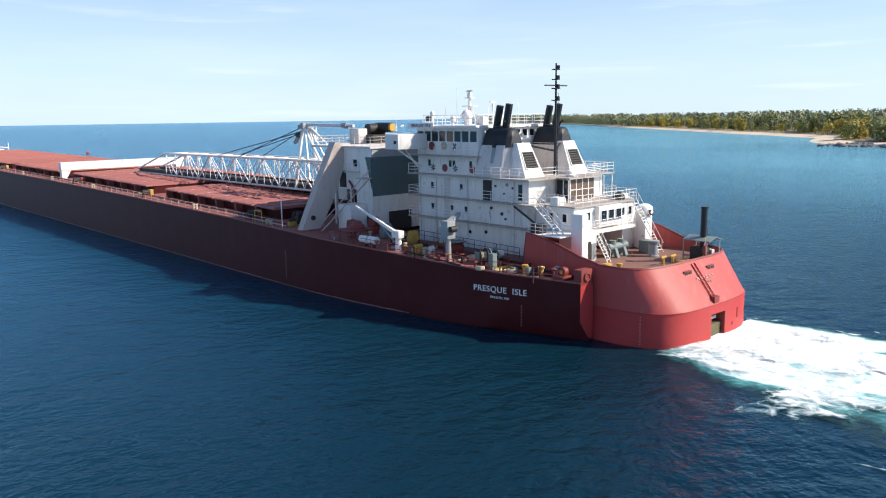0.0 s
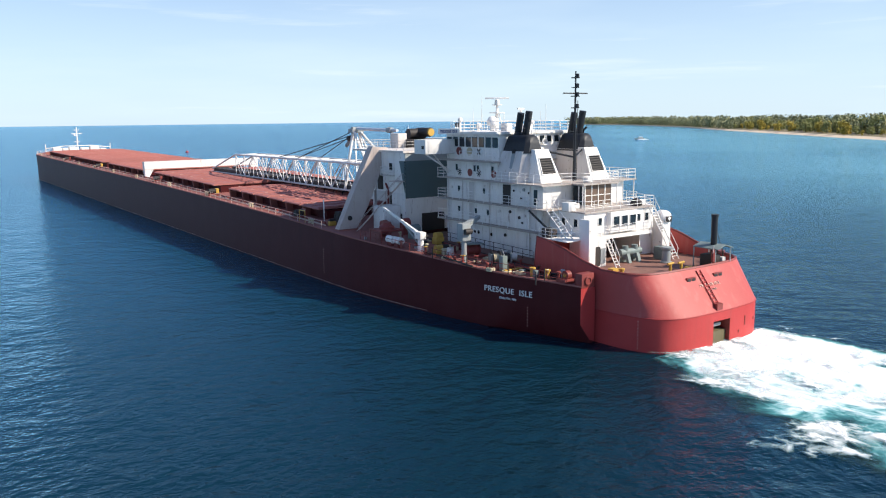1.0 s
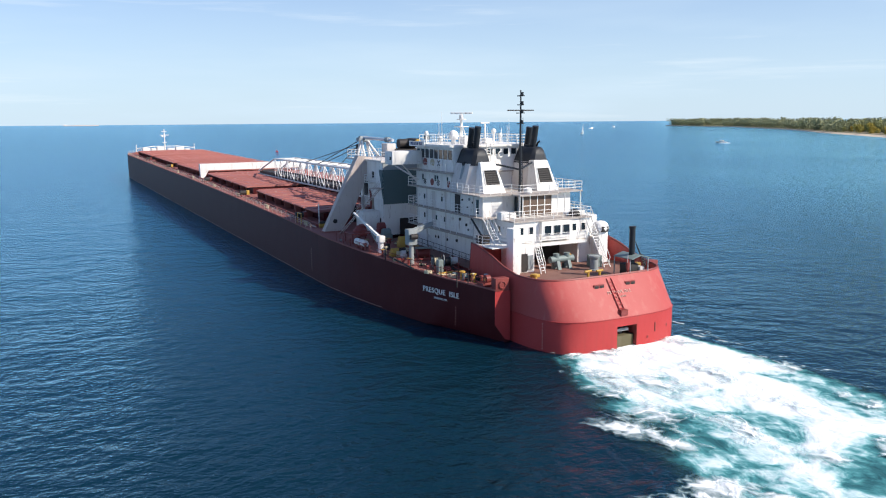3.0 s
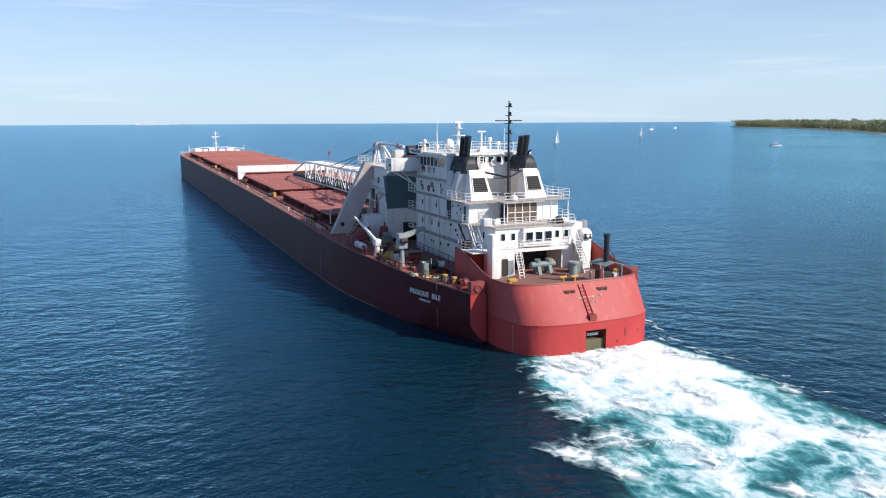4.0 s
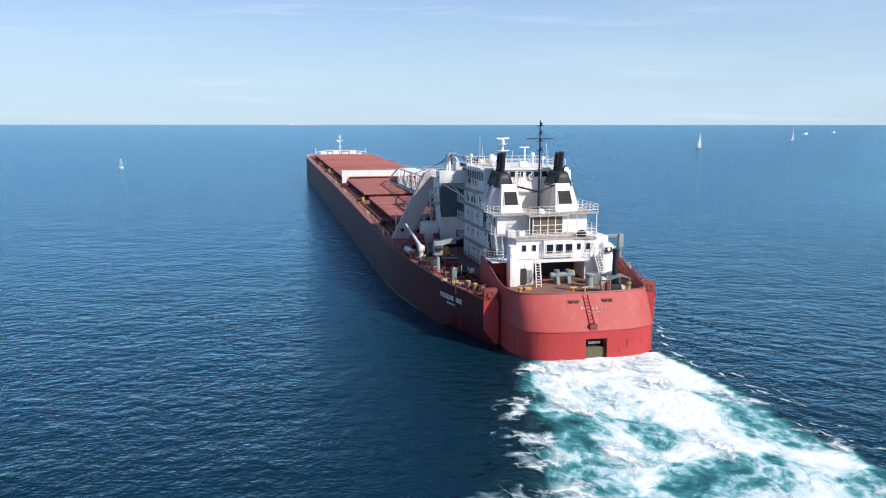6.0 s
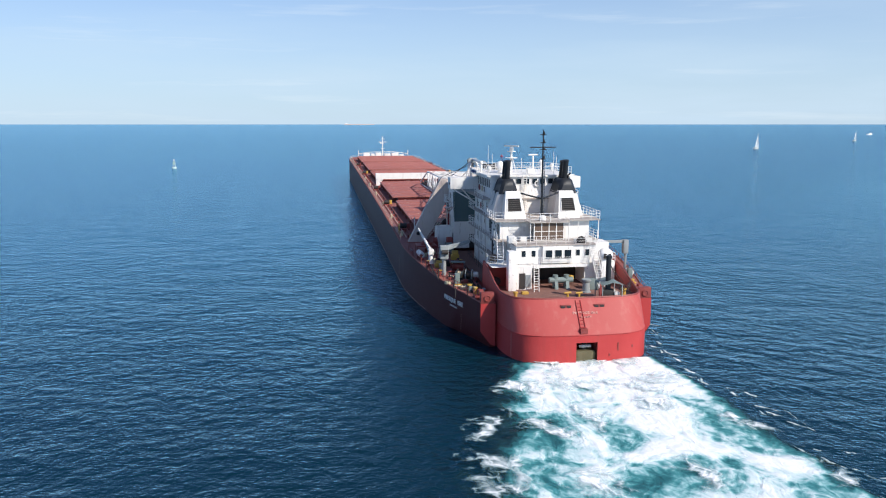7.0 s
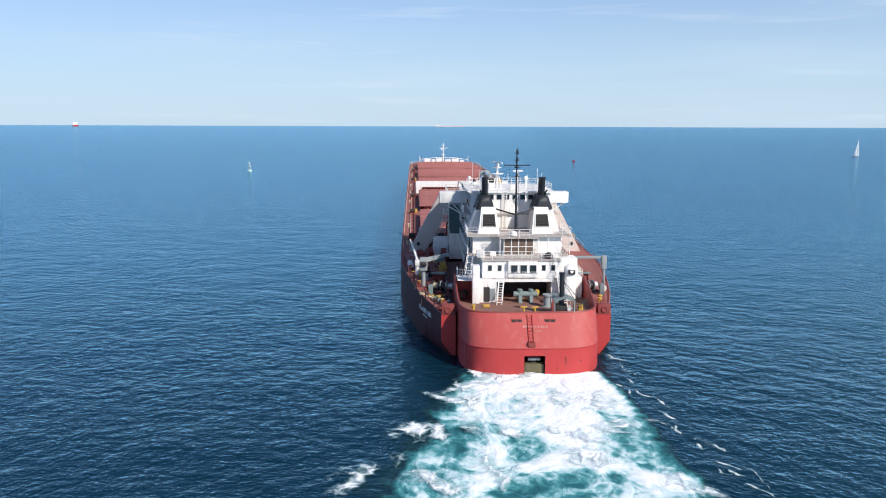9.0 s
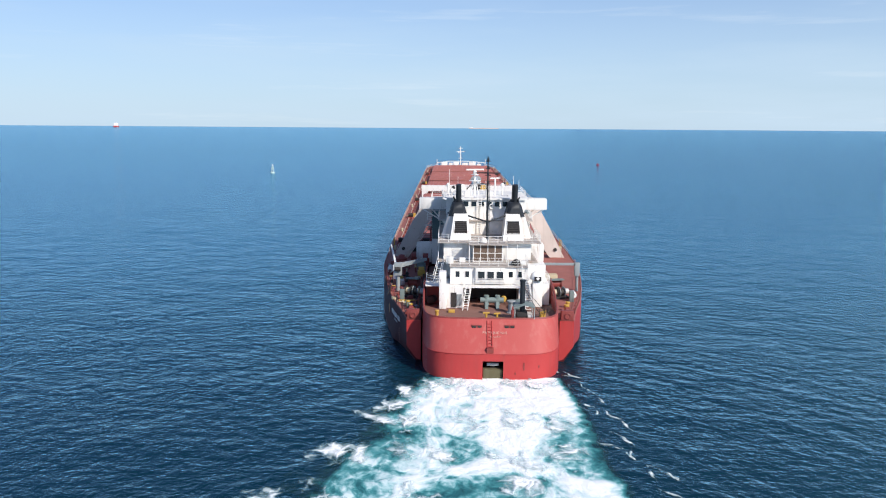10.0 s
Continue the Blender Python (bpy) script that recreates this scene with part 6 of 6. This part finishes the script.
def foam_raft(seed):
    """A loose raft of lacy foam, ragged all round."""
    rng = random.Random(seed)
    bm = bmesh.new()
    lay = bm.verts.layers.float.new("thin")
    rx, ry = rng.uniform(2.2, 3.2), rng.uniform(3.4, 5.0)
    n = 22
    grid = []
    for j in range(n + 1):
        row = []
        for i in range(n + 1):
            u, w = 2 * i / n - 1, 2 * j / n - 1
            r = math.hypot(u, w)
            h = 0.0
            v = bm.verts.new((u * rx, w * ry, h))
            v[lay] = 0.04 + 0.42 * min(1.3, r) ** 2 + 0.25 * noise.noise(Vector((u * 1.6, w * 1.6, seed * 3.1)))
            row.append(v)
        grid.append(row)
    for a, b in zip(grid, grid[1:]):
        for i in range(n):
            bm.faces.new((a[i], a[i + 1], b[i + 1], b[i]))
    me = mesh_of(bm, "foam_raft", True)
    me.materials.append(M_FOAM)
    return me


def foam_streak(seed):
    """A thin curling crest of foam."""
    rng = random.Random(seed)
    bm = bmesh.new()
    lay = bm.verts.layers.float.new("thin")
    L, n, grid = rng.uniform(2.2, 4.5), 16, []
    for j in range(n + 1):
        f = j / n
        cx = 0.5 * math.sin(f * 3 + seed) + 0.25 * noise.noise(Vector((f * 4, seed, 0)))
        w = 0.5 * math.sin(math.pi * f) ** 0.7 + 0.08
        row = []
        for i in range(5):
            g = i / 4
            v = bm.verts.new((cx + (g - 0.5) * 2 * w, (f - 0.5) * L, 0.08 * (1 - abs(g - 0.5) * 2)))
            v[lay] = 0.02 + 0.5 * abs(g - 0.5) * 2 + 0.2 * abs(f - 0.5)
            row.append(v)
        grid.append(row)
    for a, b in zip(grid, grid[1:]):
        for i in range(4):
            bm.faces.new((a[i], a[i + 1], b[i + 1], b[i]))
    me = mesh_of(bm, "foam_streak", True)
    me.materials.append(M_FOAM)
    return me


RAFTS, STREAKS = [foam_raft(k) for k in range(5)], [foam_streak(k) for k in range(6)]
DRIFT = []                      # loose foam: object, lane across the wake, place astern at the start, speed, turn


def loose_foam():
    rng = random.Random(7)
    y, k = 44.0, 0
    while y > -70:
        for lane in (-1.04, -0.86, -0.62, -0.2, 0.35, 0.9):
            ob = new("foam_raft", RAFTS[k % 5])
            tagged(ob, "ragged raft of white lacy foam drifting astern", "foam", "foam rafts in the wake")
            DRIFT.append((ob, lane + rng.uniform(-0.12, 0.12), y + rng.uniform(-3, 3), 4.6, rng.uniform(-40, 40), 0.16 + 0.004 * (k % 9)))
            k += 1
        y -= 9.5
    for k in range(70):
        side = -1 if k % 7 == 0 and k > 35 else 1
        ob = new("foam_streak", STREAKS[k % 6])
        tagged(ob, "thin curl of white foam beside the wake", "foam", "foam streaks beside the wake")
        DRIFT.append((ob, side * rng.uniform(1.05, 1.45), 46 - k * 1.6 + rng.uniform(-2, 2), 4.2, side * rng.uniform(-8, 30), 0.015))


loose_foam()


# ---- shore ----
COAST = ((330, -260), (372, -60), (392, 80), (404, 150), (440, 180), (513, 208), (556, 255), (615, 330), (720, 450), (880, 640), (1050, 826), (1290, 1150), (1425, 1510), (1500, 1560), (1800, 1500))


def coast_at(s):
    """Point and inland direction at the share s of the coast's length."""
    lens = [math.dist(a, b) for a, b in zip(COAST, COAST[1:])]
    d = s * sum(lens)
    for (a, b), L in zip(zip(COAST, COAST[1:]), lens):
        if d <= L or b == COAST[-1]:
            f = d / L
            t = Vector((b[0] - a[0], b[1] - a[1])).normalized()
            return Vector((a[0] + (b[0] - a[0]) * f, a[1] + (b[1] - a[1]) * f)), Vector((t.y, -t.x))
        d -= L


def shore():
    profile = ((-3, -0.4), (0, 0.0), (4, 0.5), (9, 1.0), (14, 1.4), (60, 2.4), (300, 4), (900, 5))
    n = 160
    bm, bs = bmesh.new(), bmesh.new()
    for mesh_, cut in ((bs, profile[:5]), (bm, profile[4:])):
        rows = []
        for k in range(n + 1):
            p, inn = coast_at(k / n)
            wob = 3 * noise.noise(Vector((k * 0.31, 1, 1)))
            slim = 1.0 if k / n < 0.3 else max(0.1, 1 - (k / n - 0.3) * 5)       # the beach narrows towards the point
            rows.append([mesh_.verts.new((p.x + inn.x * (d * (slim if d < 15 else 1) + wob), p.y + inn.y * (d * (slim if d < 15 else 1) + wob), z)) for d, z in cut])
        for a, b in zip(rows, rows[1:]):
            for i in range(len(cut) - 1):
                mesh_.faces.new((a[i], b[i], b[i + 1], a[i + 1]))
    tagged(part("beach", bs, M_SAND), "pale sandy beach along the wooded shore", "beach", kind="structure")
    tagged(part("ground", bm, M_GROUND), "scrubby low ground behind the beach", "ground", kind="structure")


shore()


def crown_mesh(seed, quads, tall, wide, material):
    """Leaf tufts on several uneven lobes round a trunk."""
    rng = random.Random(seed)
    lobes = [(Vector((rng.uniform(-0.32, 0.32) * wide, rng.uniform(-0.32, 0.32) * wide, tall * rng.uniform(0.1, 0.86))), wide * rng.uniform(0.2, 0.34)) for _ in range(12)]
    vs, fs = [], []
    for k in range(quads):
        c, r = lobes[k % 12]
        d = Vector((rng.gauss(0, 1), rng.gauss(0, 1), rng.gauss(0, 0.8))).normalized()
        p = c + d * r * rng.uniform(0.65, 1.1)
        s = rng.uniform(0.5, 1.05) * wide / 12
        a = Vector((rng.gauss(0, 1), rng.gauss(0, 1), rng.gauss(0, 1))).normalized()
        b = a.cross(d + Vector((0.01, 0.02, 0.03))).normalized()
        i = len(vs)
        vs += [p + a * s, p + b * s * 0.8, p - a * s, p - b * s * 0.7]
        fs.append((i, i + 1, i + 2, i + 3))
    me = bpy.data.meshes.new("crown")
    me.from_pydata([tuple(v) for v in vs], [], fs)
    me.materials.append(material)
    return me


def trunk_mesh(seed, tall):
    rng = random.Random(seed)
    bm = bmesh.new()
    tube(bm, (0, 0, -0.3), (0.2, 0.1, tall * 0.65), 0.3, 0.12, 7)
    for k in range(5):
        a = rng.uniform(0, 6.28)
        z = tall * rng.uniform(0.25, 0.55)
        tube(bm, (0.1, 0.05, z), (math.cos(a) * tall * 0.22, math.sin(a) * tall * 0.22, z + tall * 0.22), 0.12, 0.04, 5)
    me = mesh_of(bm, "trunk", True)
    me.materials.append(M_BARK)
    return me


def woods():
    rng = random.Random(3)
    kinds = [(trunk_mesh(k, 15), crown_mesh(k, 900, 15, 11, M_GOLD if k in (1, 4) else M_LEAF)) for k in range(6)]
    # single trees behind the near beach
    for k in range(150):
        s = 0.09 + 0.36 * (k / 150) ** 1.25 + rng.uniform(-0.004, 0.004)
        p, inn = coast_at(s)
        d = rng.choice((19, 22, 27, 34, 42, 54)) + rng.uniform(-3, 6)
        i = rng.choice((1, 4, 1, 0)) if d < 34 else rng.choice((0, 2, 3, 5))
        h = rng.uniform(0.3, 0.85) if d < 34 else rng.uniform(0.7, 1.1)
        gold = i in (1, 4)
        tr = thing("tree", "tree turning yellow behind the beach" if gold else "leafy green tree behind the beach", "tree", "trees along the shore",
                   Matrix.Translation((p.x + inn.x * d, p.y + inn.y * d, 1.6 + d * 0.01)) @ Matrix.Rotation(rng.uniform(0, 6.28), 4, "Z"))
        sc = Matrix.Diagonal((h * rng.uniform(0.85, 1.15), h * rng.uniform(0.85, 1.15), h, 1))
        part("trunk", kinds[i][0], None, tr, m=sc)
        part("crown", kinds[i][1], None, tr, m=sc)
    # the rest of the wood, one mass of crowns
    base = np.array([v.co for v in crown_mesh(11, 190, 15, 12, M_LEAF).vertices])
    vs, count = [], 1500
    for k in range(count):
        q_ = rng.uniform(0.0, 0.97)
        p, inn = coast_at(q_)
        d = 44 + 200 * rng.random() ** 2.0 if q_ < 0.42 else 12 + 180 * rng.random() ** 2.2
        a, h = rng.uniform(0, 6.28), 0.55 + 0.75 * rng.random() ** 1.6
        c, s_ = math.cos(a), math.sin(a)
        q = base * np.array([h * rng.uniform(0.9, 1.2)] * 2 + [h])
        vs.append(np.stack([q[:, 0] * c - q[:, 1] * s_ + p.x + inn.x * d, q[:, 0] * s_ + q[:, 1] * c + p.y + inn.y * d, q[:, 2] + 1.5 + d * 0.012], 1))
    vs = np.concatenate(vs)
    me = bpy.data.meshes.new("woods")
    me.from_pydata(vs.tolist(), [], np.arange(len(vs)).reshape(-1, 4).tolist())
    me.materials.append(M_HAZY_WOODS)
    tagged(new("woods", me), "dense green wood along the far shore", "woods", kind="stuff")


woods()


def jetty():
    rng = random.Random(5)
    vs = []
    for k in range(5):
        bm = bmesh.new()
        bmesh.ops.create_icosphere(bm, subdivisions=1, radius=1)
        for v in bm.verts:
            v.co *= 1 + 0.35 * noise.noise(v.co * 1.3 + Vector((k * 7, 0, 0)))
        me = mesh_of(bm, "rock")
        me.materials.append(M_STONE)
        vs.append(me)
    for k in range(150):
        f = rng.random()
        x, y = 392 + 16 * rng.uniform(-0.5, 1) - 12 * f, 152 - 110 * f
        r = rng.uniform(0.7, 1.7)
        part("rock", vs[k % 5], None, JETTY, m=Matrix.Translation((x, y, rng.uniform(0, 0.9))) @ Matrix.Rotation(rng.uniform(0, 6), 4, "Z") @ Matrix.Diagonal((r * 1.4, r, r * 0.8, 1)))


JETTY = part("breakwater", rings(bmesh.new(), [[(382 + o, y, -1), (400 + o, y, -1), (396 + o, y, 0.9), (386 + o, y, 0.9)] for o, y in ((0, 40), (3, 90), (6, 148))]), M_STONE)
tagged(JETTY, "low breakwater of grey boulders at the point", "breakwater")
jetty()


# ---- craft and marks on the lake ----
def sailboat(m, tall, label):
    sb = thing("sailboat", label, "sailboat", "sailing boats", m)
    part("hull", rings(bmesh.new(), [[(x * w, y, z) for x, z in ((-1, 1.1), (-0.85, 0.3), (-0.3, -0.3), (0.3, -0.3), (0.85, 0.3), (1, 1.1))] for y, w in ((-4.5, 1.0), (-2, 1.5), (0, 1.6), (2.5, 1.1), (4.8, 0.12))]), M_WHITE, sb)
    part("cabin", boxed(-0.8, 0.8, -1.5, 1.6, 1.1, 1.6, 0.15), M_WHITE, sb)
    part("mast", tube(bmesh.new(), (0, 0.8, 1.1), (0, 0.8, tall), 0.08), M_SILVER, sb)
    part("boom", tube(bmesh.new(), (0, 0.7, 2.2), (0.6, -3.6, 2.2), 0.07), M_SILVER, sb)
    for pts, nm in ((((0.02, 0.6, 2.3), (0.6, -3.6, 2.3), (0.05, 0.55, tall - 0.3)), "mainsail"), (((0, 4.6, 1.4), (0.7, 0.4, 1.8), (0.02, 0.9, tall - 1.8)), "jib")):
        a, b, c = (Vector(p) for p in pts)
        loops = []
        for k in range(9):
            f = k / 8
            p, q = a.lerp(c, f), b.lerp(c, min(f, 0.985))
            loops.append([p.lerp(q, g / 6) + Vector((0.45 * math.sin(math.pi * g / 6) * (1 - f), 0, 0)) for g in range(7)])
        bm = rings(bmesh.new(), loops, caps=False, closed=False)
        bmesh.ops.solidify(bm, geom=bm.faces[:], thickness=0.03)
        part(nm, bm, M_SAIL, sb)
    return sb


sail_a = sailboat(pose(338, 588, 0, 0, 0, -58), 14.5, "white sailing boat under full sail")
sail_b = sailboat(pose(628, 828, 0, 0, 0, -60), 13.5, "small white sailing boat far out")


def motorboat(m, k, label):
    mb = thing("motorboat", label, "motorboat", "motor boats", m)
    part("hull", rings(bmesh.new(), [[(x * w * k, y * k, z * k) for x, z in ((-1, 1.2), (-0.85, 0.3), (-0.3, -0.2), (0.3, -0.2), (0.85, 0.3), (1, 1.2))] for y, w in ((-4, 1.3), (0, 1.5), (2.5, 1.1), (4.8, 0.1))]), M_WHITE, mb)
    part("cabin", boxed(-1 * k, 1 * k, -1.8 * k, 1.8 * k, 1.2 * k, 2.5 * k, 0.25 * k), M_WHITE, mb)
    part("windscreen", boxed(-0.9 * k, 0.9 * k, 1.75 * k, 1.9 * k, 1.6 * k, 2.3 * k), M_GLASS, mb)
    part("bow_wave", rings(bmesh.new(), [[(x * w * k, y * k, z * k) for x, z in ((-1, 0), (-0.6, h), (0.6, h), (1, 0))] for y, w, h in ((-9, 1.4, 0.1), (-4, 1.9, 0.5), (1, 1.8, 0.5), (3, 0.9, 0.2))]), M_SAIL, mb)
    return mb


boat = motorboat(pose(478, 418, 0, 0, 0, 48), 1.0, "white motor boat running fast over the lake")
motorboat(pose(980, 1250, 0, 0, 0, -70), 1.3, "white motor boat far off near the point")
motorboat(pose(1180, 1420, 0, 0, 0, -60), 1.2, "white motor boat far off near the point")


def buoy(m, mat, label, tall=5.2):
    b = thing("buoy", label, "buoy", m=m)
    part("float", lathe(bmesh.new(), ((0.3, -0.6), (1.3, -0.3), (1.35, 0.5), (1.1, 0.75), (0.2, 0.8))), mat, b)
    for k in range(4):
        a = math.pi / 4 + k * math.pi / 2
        part("leg", tube(bmesh.new(), (0.85 * math.cos(a), 0.85 * math.sin(a), 0.7), (0.45 * math.cos(a), 0.45 * math.sin(a), tall - 1), 0.1, n=6), mat, b)
    part("board", boxed(-0.7, 0.7, -0.06, 0.06, 2.2, 3.4), mat, b)
    part("board", boxed(-0.06, 0.06, -0.7, 0.7, 2.2, 3.4), mat, b)
    part("platform", lathe(bmesh.new(), ((0.1, 0), (0.65, 0.02), (0.65, 0.14), (0.1, 0.16)), (0, 0, tall - 1.05)), mat, b)
    part("lantern", lathe(bmesh.new(), ((0.2, 0), (0.28, 0.15), (0.26, 0.7), (0.05, 0.85)), (0, 0, tall - 0.9)), M_WHITE, b)


buoy(pose(-108.5, 370, 0, 0, 0, 20), M_BUOY, "green and white lattice channel buoy afloat")


def can_buoy(m):
    b = thing("buoy", "low red can buoy afloat with a short topmark", "buoy", m=m)
    part("float", lathe(bmesh.new(), ((0.4, -0.5), (1.9, -0.2), (2.0, 0.35), (1.5, 0.6), (0.9, 0.9), (0.7, 1.5), (0.1, 1.6))), M_FLOAT, b)
    part("topmark", tube(bmesh.new(), (0, 0, 1.5), (0, 0, 2.5), 0.12), M_FLOAT, b)
    part("lantern", lathe(bmesh.new(), ((0.25, 0), (0.3, 0.1), (0.25, 0.4), (0.05, 0.5)), (0, 0, 2.4)), M_FLOAT, b)


can_buoy(pose(103, 487, 0, 0, 0, 10) @ Matrix.Diagonal((0.6, 0.6, 0.6, 1)))


def far_ships():
    a = thing("freighter", "distant freighter with white house and red hull", "ship", m=pose(-1740, 4010, -3, 0, 0, 20))
    part("hull", boxed(-13, 13, -20, 20, 0, 10, 1.5), M_BOOT, a)
    part("house", boxed(-10, 10, -8, 8, 10, 24, 1.0), M_WHITE, a)
    b = thing("freighter", "long low freighter on the horizon, haze in its pale paint", "ship", m=pose(205, 4700, -6, 0, 0, 0))
    # the red hull is painted pale pink in place of distance haze
    part("hull", boxed(-95, 85, -9, 9, 0, 9, 1.5), M_CLAMP_AND_HAZE, b)
    part("house", boxed(-90, -72, -8, 8, 10, 14, 1.0), M_WHITE, b)


far_ships()


# ---- what moves ----
def motions():
    walk(scanner, [(t / 2, Matrix.Translation((-1.4, 30.2, 22.45)) @ Matrix.Rotation(radians(60 + 43 * t), 4, "Z")) for t in range(21)])
    walk(boat, [(t, pose(478 - 3.0 * t, 418 + 2.7 * t, 0, 2, 0, 48)) for t in (0, 5, 10)])
    walk(sail_a, [(t, pose(337 + 4.4 * t, 586 + 1.2 * t, 0, 0, 4, -58)) for t in (0, 5, 10)])
    walk(sail_b, [(t, pose(624 + 2.8 * t, 826 + 1.2 * t, 0, 0, 4, -60)) for t in (0, 5, 10)])
    for ob, lane, y0, speed, turn, z in DRIFT:
        rows = []
        for k in range(6):
            y = y0 - speed * 2 * k
            half = (along(W_RIGHT, y) - along(W_LEFT, y)) / 2
            mid = (along(W_RIGHT, y) + along(W_LEFT, y)) / 2
            loose = ob.name.startswith("foam_raft")
            clear = max(0.0, min(1.0, (5 - y) / 10)) if loose else 1.0
            x = mid + lane * half * (0.55 + 0.45 * clear)
            if not loose and y > 4:
                x = math.copysign(max(abs(x), beam(max(y, 7.3)) + 0.7 + 2.0 * (abs(lane) - 1.05)), x)
            rows.append((2 * k, pose(x, y, z, 0, 0, turn + 3 * k)))
        walk(ob, rows)


motions()
